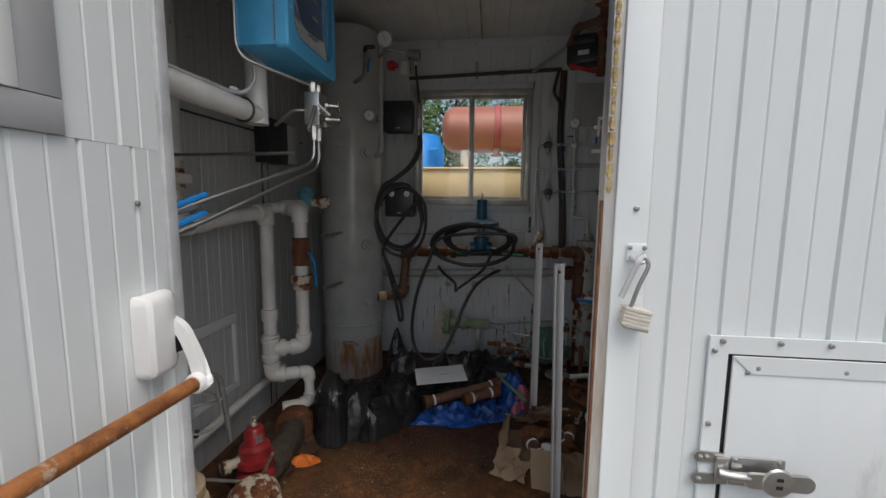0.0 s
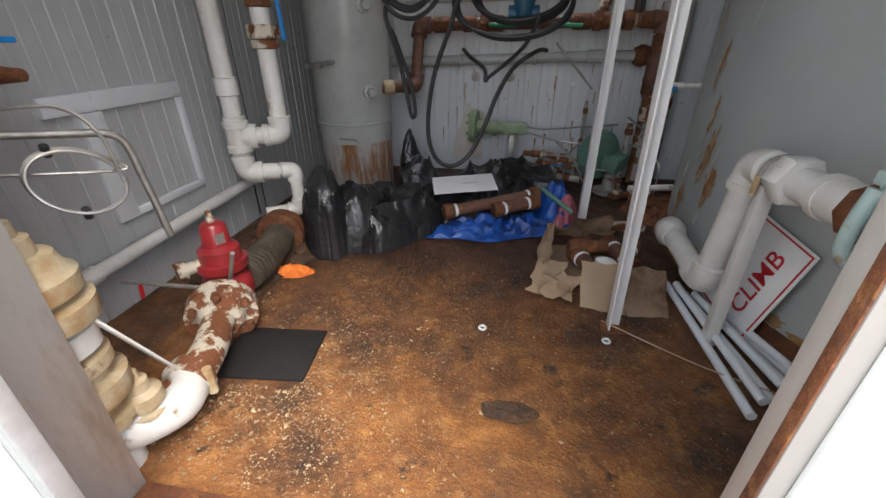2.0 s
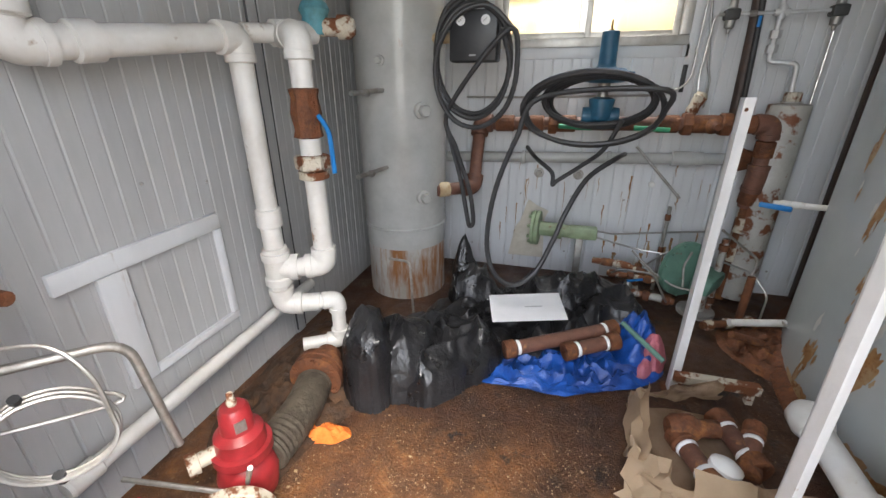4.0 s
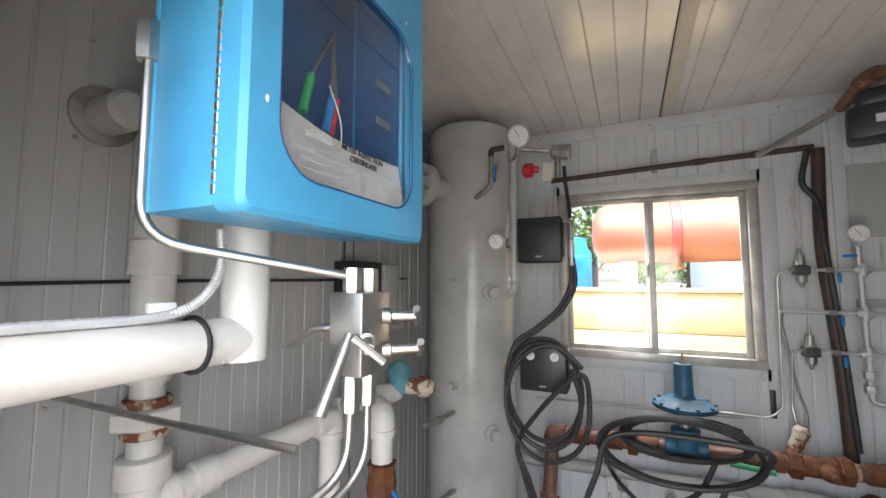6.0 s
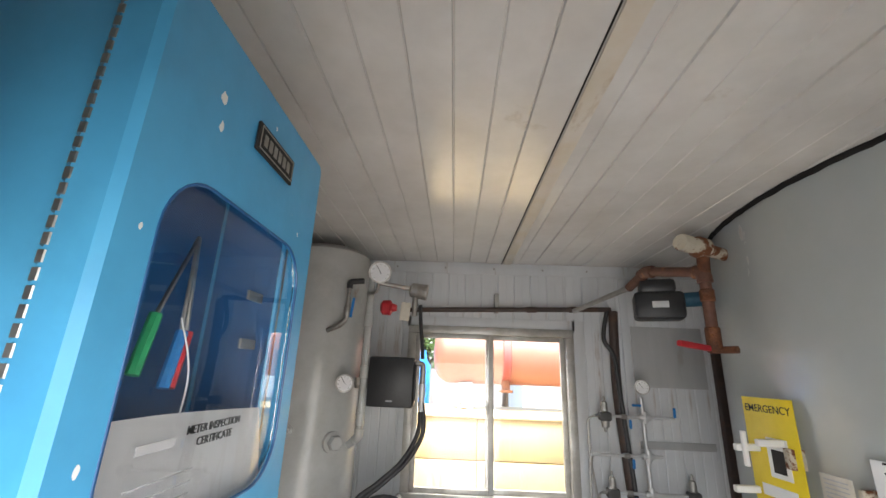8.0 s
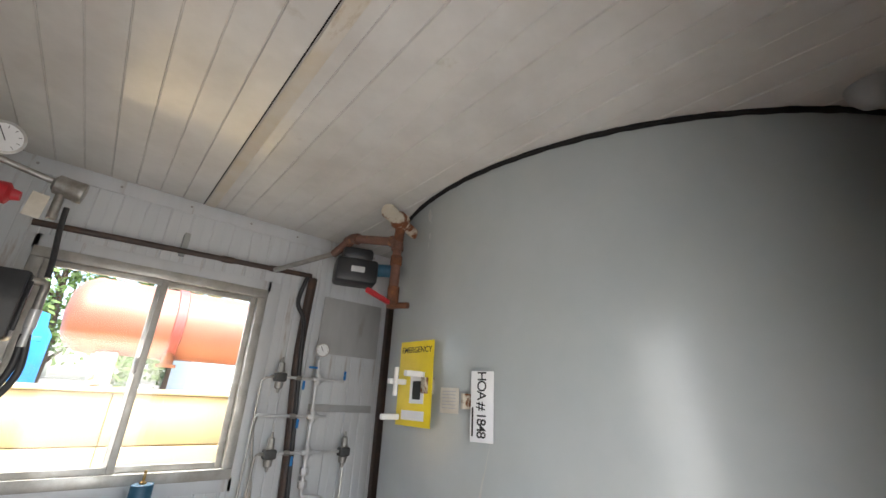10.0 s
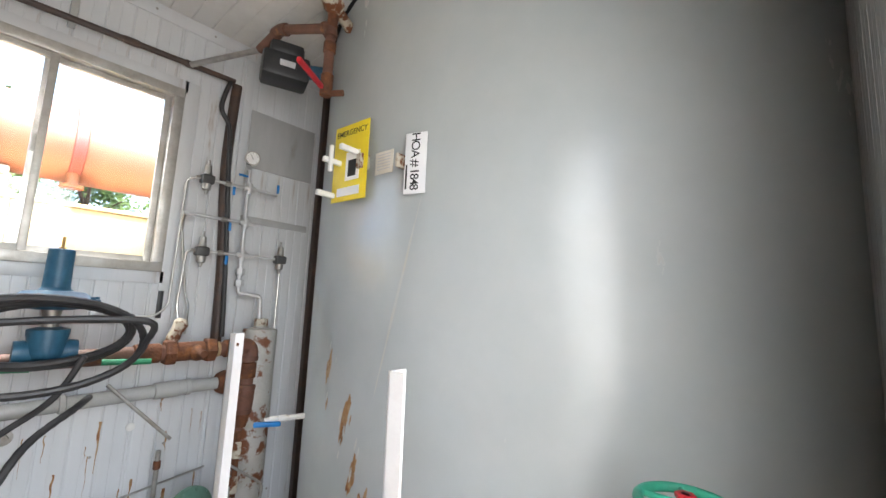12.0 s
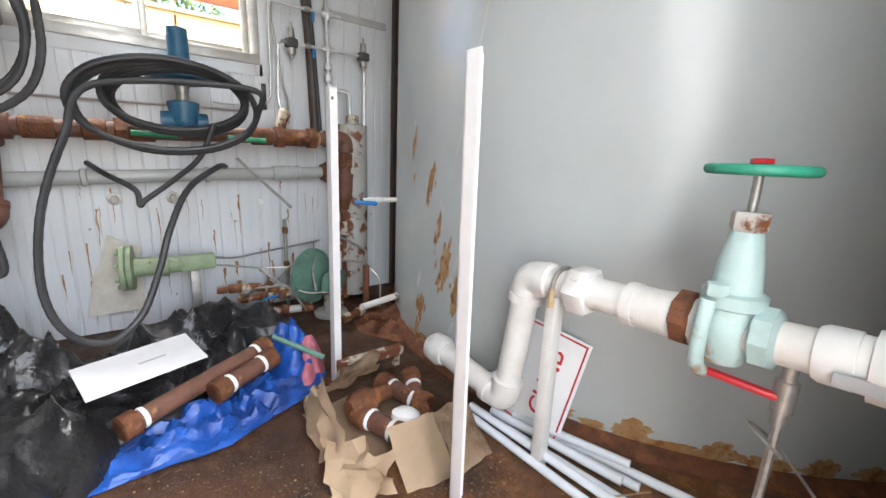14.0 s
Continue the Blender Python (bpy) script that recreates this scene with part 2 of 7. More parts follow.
M_ground = material("gravel_ground", (0.20, 0.18, 0.15), (0.13, 0.11, 0.09), 3, rough=0.9, bump=0.6, grain=25)
M_leaf = material("leaves", (0.10, 0.17, 0.035), (0.06, 0.11, 0.02), 4, rough=0.6, bump=0)
M_bark = material("bark", (0.09, 0.065, 0.045), rough=0.9, bump=0.5)


def glass_material(name, tint=(1, 1, 1), rough=0.0):
    m = bpy.data.materials.new(name)
    m.use_nodes = True
    b = m.node_tree.nodes["Principled BSDF"]
    b.inputs["Base Color"].default_value = (*tint, 1)
    b.inputs["Roughness"].default_value = rough
    b.inputs["Transmission Weight"].default_value = 1.0
    b.inputs["IOR"].default_value = 1.45
    return m


M_glass = glass_material("clear_glass")

# ---- building helpers ----
ROOT = {}


def thing(name, loc, label, category, group="", kind=""):
    o = new(name)
    o.location = loc
    o.empty_display_size = 0.05
    ROOT[o.name] = Vector(loc)
    return tagged(o, label, category, group, kind)


def base_of(parent):
    while parent.parent:
        parent = parent.parent
    return ROOT[parent.name]


def mesh_of(name, bm, mat, origin, smooth=True):
    bmesh.ops.translate(bm, verts=bm.verts, vec=-origin)
    bmesh.ops.recalc_face_normals(bm, faces=bm.faces)
    me = bpy.data.meshes.new(name)
    bm.to_mesh(me)
    bm.free()
    me.materials.append(mat)
    if smooth and len(me.polygons):
        me.polygons.foreach_set("use_smooth", [True] * len(me.polygons))
        me.set_sharp_from_angle(angle=radians(38))
    return me


def part(name, bm, mat, parent, label=""):
    ob = new(name, mesh_of(name, bm, mat, base_of(parent)))
    ob.parent = parent
    return tagged(ob, label)


def solo(name, bm, mat, loc, label, category, group="", kind=""):
    loc = Vector(loc)
    ob = new(name, mesh_of(name, bm, mat, loc))
    ob.location = loc
    ROOT[ob.name] = loc
    return tagged(ob, label, category, group, kind)


def box(lo, hi, bevel=0.0, bm=None, seg=2):
    bm = bm or bmesh.new()
    c = [(a + b) / 2 for a, b in zip(lo, hi)]
    s = [abs(b - a) for a, b in zip(lo, hi)]
    r = bmesh.ops.create_cube(bm, size=1, matrix=Matrix.LocRotScale(c, None, s))
    if bevel:
        vs = set(r["verts"])
        es = [e for e in bm.edges if e.verts[0] in vs and e.verts[1] in vs]
        bmesh.ops.bevel(bm, geom=es, offset=bevel, segments=seg, affect="EDGES", profile=0.5)
    return bm


def boxm(m, size, bevel=0.0, bm=None):
    """A bevelled box of that size at the pose m."""
    bm = bm or bmesh.new()
    r = bmesh.ops.create_cube(bm, size=1, matrix=m @ Matrix.Diagonal((*size, 1)))
    if bevel:
        vs = set(r["verts"])
        es = [e for e in bm.edges if e.verts[0] in vs and e.verts[1] in vs]
        bmesh.ops.bevel(bm, geom=es, offset=bevel, segments=2, affect="EDGES", profile=0.5)
    return bm


def rounded(pts, bend, steps=6):
    """The line through pts with its corners rounded."""
    pts = [Vector(p) for p in pts]
    out = [pts[0]]
    for a, b, c in zip(pts, pts[1:], pts[2:]):
        u, v = (a - b), (c - b)
        k = min(bend, u.length * 0.49, v.length * 0.49)
        p, q = b + u.normalized() * k, b + v.normalized() * k
        for i in range(steps + 1):
            s = i / steps
            out.append((1 - s) ** 2 * p + 2 * s * (1 - s) * b + s * s * q)
    out.append(pts[-1])
    return out


def spline(pts, steps=8, closed=False):
    """A smooth line through all of pts."""
    pts = [Vector(p) for p in pts]
    n = len(pts)
    out = []
    for i in range(n if closed else n - 1):
        g = (lambda k: pts[k % n]) if closed else (lambda k: pts[max(0, min(n - 1, k))])
        p0, p1, p2, p3 = g(i - 1), g(i), g(i + 1), g(i + 2)
        for j in range(steps):
            t = j / steps
            out.append(0.5 * (2 * p1 + (p2 - p0) * t + (2 * p0 - 5 * p1 + 4 * p2 - p3) * t * t + (3 * p1 - p0 - 3 * p2 + p3) * t ** 3))
    if not closed:
        out.append(pts[-1])
    return out


def sweep(pts, r, n=12, bm=None, ribs=0.0, closed=False):
    """A round tube along pts; ribs: how far every other ring stands out."""
    bm = bm or bmesh.new()
    pts = [Vector(p) for p in pts]
    m = len(pts)
    tang = [((pts[(i + 1) % m] if closed or i < m - 1 else pts[i]) - (pts[i - 1] if closed or i > 0 else pts[i])).normalized() for i in range(m)]
    ref = Vector((0, 0, 1)) if abs(tang[0].z) < 0.9 else Vector((1, 0, 0))
    u = tang[0].cross(ref).normalized()
    rings = []
    for i in range(m):
        u = (u - tang[i] * u.dot(tang[i])).normalized()
        v = tang[i].cross(u)
        rr = r[i] if isinstance(r, (list, tuple)) else r
        if ribs and i % 2:
            rr += ribs
        rings.append([bm.verts.new(pts[i] + (u * math.cos(a) + v * math.sin(a)) * rr) for a in (2 * math.pi * k / n for k in range(n))])
    for i in range(m if closed else m - 1):
        a, b = rings[i], rings[(i + 1) % m]
        for k in range(n):
            bm.faces.new((a[k], a[(k + 1) % n], b[(k + 1) % n], b[k]))
    if not closed:
        bm.faces.new(rings[0][::-1])
        bm.faces.new(rings[-1])
    return bm


def turned(base, way, profile, n=20, bm=None, spin=0.0):
    """A turned piece: profile of (height along way, radius)."""
    bm = bm or bmesh.new()
    base, way = Vector(base), Vector(way).normalized()
    ref = Vector((0, 0, 1)) if abs(way.z) < 0.9 else Vector((1, 0, 0))
    u = way.cross(ref).normalized()
    v = way.cross(u)
    rings = [[bm.verts.new(base + way * h + (u * math.cos(a) + v * math.sin(a)) * max(r, 0.0004)) for a in (2 * math.pi * k / n + spin for k in range(n))]
             for h, r in profile]
    for a, b in zip(rings, rings[1:]):
        for k in range(n):
            bm.faces.new((a[k], a[(k + 1) % n], b[(k + 1) % n], b[k]))
    bm.faces.new(rings[0][::-1])
    bm.faces.new(rings[-1])
    return bm


def hexnut(base, way, h, r, bm=None):
    return turned(base, way, [(0, r * 0.9), (h * 0.12, r), (h * 0.88, r), (h, r * 0.9)], 6, bm)


def lerp(a, b, t):
    return Vector(a) * (1 - t) + Vector(b) * t


def pipe_run(name, label, pts, r, mat, elbow=1.25, collars=(), collar_mat=None, category="pipe"):
    """A pipe line: straight lengths, elbows with collars at its corners, and sleeves at given (segment, share, half length)."""
    pts = [Vector(p) for p in pts]
    e = thing(name, pts[0], label, category)
    k = r * 2.0
    for i, (a, b) in enumerate(zip(pts, pts[1:])):
        w = (b - a).normalized()
        s = a if i == 0 else a + w * k * 0.8
        f = b if i == len(pts) - 2 else b - w * k * 0.8
        part("pipe", sweep([s, f], r, 16), mat, e)
    for a, b, c in zip(pts, pts[1:], pts[2:]):
        u, v = (a - b).normalized(), (c - b).normalized()
        bm = sweep(rounded([b + u * k, b, b + v * k], k, 7), r * elbow * 0.94, 16)
        turned(b + u * k * 1.02, -u, [(0, r * 1.1), (0.003, r * elbow), (r * 0.7, r * elbow), (r * 0.75, r * elbow * 0.9)], 16, bm)
        turned(b + v * k * 1.02, -v, [(0, r * 1.1), (0.003, r * elbow), (r * 0.7, r * elbow), (r * 0.75, r * elbow * 0.9)], 16, bm)
        part("elbow", bm, mat, e)
    for i, s, half in collars:
        a, b = pts[i], pts[i + 1]
        w = (b - a).normalized()
        c = lerp(a, b, s)
        part("coupling", turned(c - w * half, w, [(0, r * 1.05), (0.004, r * 1.25), (2 * half - 0.004, r * 1.25), (2 * half, r * 1.05)], 16), collar_mat or mat, e)
    return e


def lettering(text, size, m, mat, parent, spacing=1.0):
    """Raised lettering as a mesh, its baseline's middle at the pose m."""
    cu = bpy.data.curves.new("lettering", "FONT")
    cu.body, cu.size, cu.align_x, cu.extrude, cu.space_character = text, size, "CENTER", 0.0006, spacing
    cu.offset = size * 0.005
    tmp = bpy.data.objects.new("tmp", cu)
    scene.collection.objects.link(tmp)
    me = bpy.data.meshes.new_from_object(tmp.evaluated_get(bpy.context.evaluated_depsgraph_get()))
    bpy.data.objects.remove(tmp)
    me.transform(Matrix.Translation(-base_of(parent)) @ m)
    me.materials.append(mat)
    ob = new("lettering", me)
    ob.parent = parent
    return ob


def gauge(name, c, way, r, label, stem=None):
    """A dial gauge facing way."""
    c, w = Vector(c), Vector(way).normalized()
    e = thing(name, c, label, "gauge")
    part("case", turned(c - w * 0.03, w, [(0, r * 0.8), (0.004, r), (0.03, r), (0.034, r * 1.05), (0.04, r * 1.05), (0.041, r * 0.9)], 24), M_dullsteel, e)
    part("dial", turned(c + w * 0.0112, w, [(0, r * 0.88), (0.001, r * 0.88)], 24), M_paper, e, "white dial face")
    side = w.cross(Vector((0, 0, 1))).normalized()
    up = side.cross(w)
    d = (side * 0.5 + up * 0.8).normalized()
    part("needle", sweep([c + w * 0.0135 - d * r * 0.2, c + w * 0.0135 + d * r * 0.7], 0.0012, 6), M_ink, e)
    bm = bmesh.new()
    for i in range(9):
        a = radians(-45 + 270 * i / 8)
        q = side * math.cos(a) + up * math.sin(a)
        sweep([c + w * 0.013 + q * r * 0.62, c + w * 0.013 + q * r * 0.8], 0.0008, 5, bm)
    part("scale_marks", bm, M_ink, e)
    if stem:
        part("stem", sweep(rounded([c - w * 0.015 - Vector((0, 0, r * 0.8)), *stem], 0.02), 0.008, 8), M_dullsteel, e)
    return e


def bolts_ring(c, way, R, n, r, h, mat, parent):
    c, w = Vector(c), Vector(way).normalized()
    ref = Vector((0, 0, 1)) if abs(w.z) < 0.9 else Vector((1, 0, 0))
    u = w.cross(ref).normalized()
    v = w.cross(u)
    for k in range(n):
        a = 2 * math.pi * (k + 0.5) / n
        part("bolt", hexnut(c + (u * math.cos(a) + v * math.sin(a)) * R, w, h, r), mat, parent)

# ---- structure ----
XL, YB, YF, ZC = -0.70, 3.44, 0.86, 2.645      # left wall, back wall, front wall's outer face, ceiling
XR = 2.03                                       # the back wall runs to the tank
TANK, TANK_R = (2.965, 2.27), 1.555
YL = 0.80                                       # the open leaf's hinge edge
DX0, DX1, DH = -0.12, 0.93, 2.16                 # doorway
WX0, WX1, WZ0, WZ1 = 0.075, 0.985, 1.34, 2.215  # window opening

bm = bmesh.new()
bmesh.ops.create_circle(bm, cap_ends=True, segments=64, radius=900, matrix=Matrix.Translation((0, 0, -0.16)))
ground = solo("ground", bm, M_ground, (0, 0, -0.16), "pale trodden gravel yard around the shed", "ground", kind="structure")

floor = solo("floor", box((XL - 0.06, YF, -0.06), (2.4, YB + 0.06, 0.0)), M_floor, (0, 2, 0), "rust-brown steel floor plate with oil stains and flaking scale", "floor", kind="structure")


def wall(name, pieces, mat, label):
    bm = bmesh.new()
    for lo, hi in pieces:
        box(lo, hi, 0, bm)
    return solo(name, bm, mat, (0, 0, 0), label, "wall", kind="structure")


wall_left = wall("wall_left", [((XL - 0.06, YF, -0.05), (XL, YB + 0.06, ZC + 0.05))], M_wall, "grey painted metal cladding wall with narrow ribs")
wall_back = wall("wall_back", [((XL, YB, -0.05), (WX0, YB + 0.06, ZC + 0.05)), ((WX1, YB, -0.05), (XR, YB + 0.06, ZC + 0.05)),
                               ((WX0, YB, -0.05), (WX1, YB + 0.06, WZ0)), ((WX0, YB, WZ1), (WX1, YB + 0.06, ZC + 0.05))], M_wallback,
                 "off-white ribbed metal wall with rust streaks and a window")
wall_front = wall("wall_front", [((XL, YF, -0.16), (DX0, YF + 0.08, ZC + 0.05)), ((DX1 + 0.055, YF, -0.16), (2.6, YF + 0.08, ZC + 0.05)),
                                 ((DX0, YF, DH), (DX1 + 0.055, YF + 0.08, ZC + 0.05)), ((DX0, YF, -0.16), (DX1 + 0.055, YF + 0.08, -0.062))], M_ext,
                  "pale grey-green ribbed metal front wall with the doorway")

# ceiling: one mesh of long ribbed strips
bm = box((XL - 0.06, YF, ZC + 0.001), (3.0, YB + 0.06, ZC + 0.06))
x = XL
while x < 2.5:
    w = 0.0985
    zz = ZC - (0.003 if (round((x - XL) / 0.1) % 3) else 0.006)
    vs = [bm.verts.new(p) for y in (YF + 0.08, YB) for p in ((x, y, ZC + 0.0005), (x + 0.0025, y, zz), (x + w - 0.0025, y, zz), (x + w, y, ZC + 0.0005))]
    for k in range(3):
        bm.faces.new((vs[k], vs[k + 1], vs[k + 5], vs[k + 4]))
    x += 0.1
M_tape = material("old_tan_tape", (0.62, 0.55, 0.44), (0.66, 0.62, 0.56), 5, rough=0.5, bump=0.1, c3=(0.40, 0.29, 0.18), scale3=7, lo3=0.60, hi3=0.70, stretch3=(1, 0.3, 1))
solo("ceiling_seam_strip", box((0.605, YF + 0.09, ZC - 0.0095), (0.655, YB - 0.014, ZC - 0.0062), 0.001), M_tape, (0.63, 2, ZC), "tan peeling tape strip along the ceiling seam", "trim", kind="structure")
solo("ceiling_seam", box((0.596, YF + 0.09, ZC - 0.0085), (0.600, YB - 0.014, ZC - 0.0062)), M_rubber, (0.598, 2, ZC), "thin dark open seam in the ceiling", "trim", kind="structure")
ceiling = solo("ceiling", bm, M_ceil, (0, 2, ZC), "white painted ribbed metal ceiling with brownish stains", "ceiling", kind="structure")

# the tank that fills the far side
bm = turned((TANK[0], TANK[1], -0.05), (0, 0, 1), [(0, TANK_R), (4.6, TANK_R), (4.75, TANK_R * 0.6), (4.85, 0.01)], 160)
tank = thing("storage_tank", (TANK[0], TANK[1], 0), "huge grey painted steel storage tank with rust runs", "tank")
part("shell", bm, M_tank, tank)
bm = turned((TANK[0], TANK[1], -0.02), (0, 0, 1), [(0, TANK_R + 0.05), (0.03, TANK_R + 0.045), (0.055, TANK_R + 0.012), (0.075, TANK_R - 0.02)], 160)
part("base_rim", bm, M_rust, tank, "rusted rim at the tank's foot")
bm = bmesh.new()
for k in range(90):
    a0 = radians(118 + k * 1.4)
    p = Vector((TANK[0] + math.cos(a0) * (TANK_R + 0.004), TANK[1] + math.sin(a0) * (TANK_R + 0.004), ZC - 0.012 + 0.004 * noise.noise((k * 0.7, 0, 0))))
    q = Vector((TANK[0] + math.cos(a0 + 0.026) * (TANK_R + 0.004), TANK[1] + math.sin(a0 + 0.026) * (TANK_R + 0.004), ZC - 0.012 + 0.004 * noise.noise((k * 0.7 + 0.7, 0, 0))))
    sweep([p, q], 0.011 + 0.003 * noise.noise((k * 1.3, 2, 0)), 8, bm)
solo("ceiling_sealant", bm, M_rubber, (1.5, 2.2, ZC), "dark cracked sealant bead where ceiling meets tank", "trim", kind="structure")

# rust runs and stains on the tank's skin, a hair proud of it
def stain(y, z, w, h, seed, mat_, label):
    bm = bmesh.new()
    rows = []
    for j in range(6):
        row = []
        for i in range(40):
            a = 2 * math.pi * i / 40
            k = (j / 5) * (1 + 0.55 * noise.noise((math.cos(a) * 2.2 + seed, math.sin(a) * 2.2, seed * 1.7)) + 0.25 * noise.noise((math.cos(a) * 6 + seed, math.sin(a) * 6, 3)))
            yy, zz = y + math.cos(a) * w * k - math.sin(a) * h * k * 0.25, z + math.sin(a) * h * k
            r = TANK_R + 0.0015
            row.append(bm.verts.new((TANK[0] - math.sqrt(r * r - (yy - TANK[1]) ** 2), yy, max(zz, 0.03))))
        rows.append(row)
    for a, b in zip(rows[1:], rows[2:]):
        for i in range(40):
            bm.faces.new((a[i], a[(i + 1) % 40], b[(i + 1) % 40], b[i]))
    bm.faces.new(rows[1])
    for v in rows[0]:
        bm.verts.remove(v)
    return part("rust_stain", bm, mat_, tank, label)


for y_, z_, w_, h_, sd in ((2.43, 0.77, 0.022, 0.09, 1), (2.36, 0.60, 0.016, 0.07, 2), (2.31, 0.44, 0.035, 0.11, 3), (2.22, 0.34, 0.030, 0.08, 4), (2.60, 0.94, 0.018, 0.06, 5), (2.5, 0.18, 0.03, 0.10, 8)):
    stain(y_, z_, w_, h_, sd, M_stain, "brown rust stain on grey paint")
    rnd = random.Random(sd)
    for k in range(5):
        q = rnd.uniform(0.15, 0.4)
        stain(y_ + rnd.gauss(0, w_ * 1.5), max(0.08, z_ + rnd.gauss(0, h_ * 1.1)), w_ * q, h_ * q, sd + 10.3 * (k + 1), M_stain if k % 2 else M_faintstain, "small rust spot on grey paint")
rnd = random.Random(77)
for k in range(16):
    stain(1.05 + 0.1 * k, 0.05 + rnd.uniform(0, 0.02), rnd.uniform(0.03, 0.07), rnd.uniform(0.015, 0.045), 40 + k * 1.7, M_stain, "brown rust creeping up from the tank foot")
stain(2.17, 1.25, 0.006, 0.33, 9, M_faintstain, "thin yellowish drip line")

# trims
def strip(lo, hi, mat=None, label="flat painted metal trim strip along a wall", bevel=0.002):
    return solo("trim", box(lo, hi, bevel), mat or M_wall, lo, label, "trim", kind="structure")


strip((XL, YB - 0.012, ZC - 0.075), (XR, YB - 0.004, ZC - 0.004), M_wallback)
strip((XL + 0.004, YF + 0.09, ZC - 0.10), (XL + 0.012, YB - 0.02, ZC - 0.004))
strip((XL + 0.005, 2.36, 0.0), (XL + 0.013, 2.42, ZC - 0.11))
strip((1.30, YB - 0.018, 0.0), (1.345, YB - 0.005, ZC - 0.08), M_wallback)
for x0, x1, z0, z1 in ((0.035, 1.03, 2.235, 2.30), (0.035, 1.03, 1.255, 1.315), (0.012, 0.056, 1.255, 2.30), (1.012, 1.085, 1.22, 2.30)):
    strip((x0, YB - 0.010, z0), (x1, YB - 0.004, z1), M_wallback)

# added dark strip: the shade of the wall and tank corner, as colour
strip((1.80, YB - 0.045, 0.0), (1.90, YB - 0.006, ZC - 0.08), M_darkpipe, "dark strip painted as the shade between wall and tank")

# cover plates on the back wall
solo("cover_plate", box((1.355, YB - 0.012, 1.94), (1.76, YB - 0.005, 2.28), 0.002), M_wall, (1.36, YB, 1.94), "plain grey sheet metal cover plate screwed to wall", "cover plate")
solo("cover_plate", box((1.355, YB - 0.012, 1.62), (1.76, YB - 0.005, 1.66), 0.002), M_wall, (1.36, YB, 1.62), "narrow grey metal rail screwed across the wall", "cover plate")

# the window
win = thing("window_1", (0.53, YB, 1.33), "sliding aluminium window with two panes and grimy frame", "window", kind="structure")
for x0, x1, z0, z1 in ((WX0 - 0.03, WX1 + 0.03, WZ1 - 0.015, WZ1 + 0.03), (WX0 - 0.03, WX1 + 0.03, WZ0 - 0.03, WZ0 + 0.015),
                       (WX0 - 0.03, WX0 + 0.015, WZ0 + 0.016, WZ1 - 0.016), (WX1 - 0.015, WX1 + 0.03, WZ0 + 0.016, WZ1 - 0.016)):
    part("window_frame", box((x0, YB - 0.026, z0), (x1, YB + 0.05, z1), 0.003), M_alu, win)
for x0, x1, y0 in ((WX0 + 0.016, 0.55, 0.0), (0.505, WX1 - 0.016, 0.024)):
    z0, z1 = WZ0 + 0.016, WZ1 - 0.016
    bm = box((x0, YB - 0.012 + y0, z0), (x0 + 0.028, YB + 0.008 + y0, z1), 0.002)
    box((x1 - 0.028, YB - 0.012 + y0, z0), (x1, YB + 0.008 + y0, z1), 0.002, bm)
    box((x0 + 0.0285, YB - 0.012 + y0, z0), (x1 - 0.0285, YB + 0.008 + y0, z0 + 0.026), 0.002, bm)
    box((x0 + 0.0285, YB - 0.012 + y0, z1 - 0.026), (x1 - 0.0285, YB + 0.008 + y0, z1), 0.002, bm)
    sash = part("sash", bm, M_alu, win)
    p = part("pane", box((x0 + 0.02, YB - 0.004 + y0, z0 + 0.02), (x1 - 0.02, YB - 0.001 + y0, z1 - 0.02)), M_glass, sash)
    p.visible_shadow = False
part("window_catch", box((0.508, YB - 0.030, 1.76), (0.522, YB - 0.013, 1.83), 0.003), M_alu, win)

# doorway frame
dfr = thing("door_frame", (DX0, YF, 0), "scuffed grey steel door frame with rusty worn edges", "door frame", kind="structure")
part("jamb", box((DX0 - 0.03, YF - 0.02, -0.10), (DX0 + 0.012, YF + 0.10, DH), 0.003), M_jamb, dfr)
part("jamb", box((DX1 - 0.010, YF - 0.022, -0.10), (DX1 + 0.054, YF + 0.022, DH), 0.003), M_jamb, dfr)
part("worn_edge", box((DX1 - 0.0135, YF - 0.021, -0.06), (DX1 - 0.0105, YF - 0.006, 1.345), 0.001), M_rust, dfr, "bare rusty brown edge of the jamb")
part("head", box((DX0 + 0.014, YF - 0.02, DH - 0.04), (DX1 - 0.014, YF + 0.10, DH), 0.003), M_jamb, dfr)
part("threshold", box((DX0 + 0.014, YF - 0.03, -0.06), (DX1 - 0.014, YF + 0.10, 0.006), 0.003), M_rust, dfr)
bm = bmesh.new()
for k in range(26):
    z = 1.36 + k * 0.03
    r = 0.007 + 0.005 * noise.noise((k * 0.9, 1, 0))
    turned((DX1 - 0.002, YF - 0.020, z), (0, 0, 1), [(0, r * 0.7), (0.012, r), (0.026, r * 0.8)], 7, bm)
part("foam_bead", bm, M_foam, dfr, "crumbling yellow foam along the jamb edge")
part("cover_strip", box((DX1 + 0.012, YF - 0.030, -0.1), (DX1 + 0.075, YF - 0.0225, DH), 0.002), M_ext, dfr)

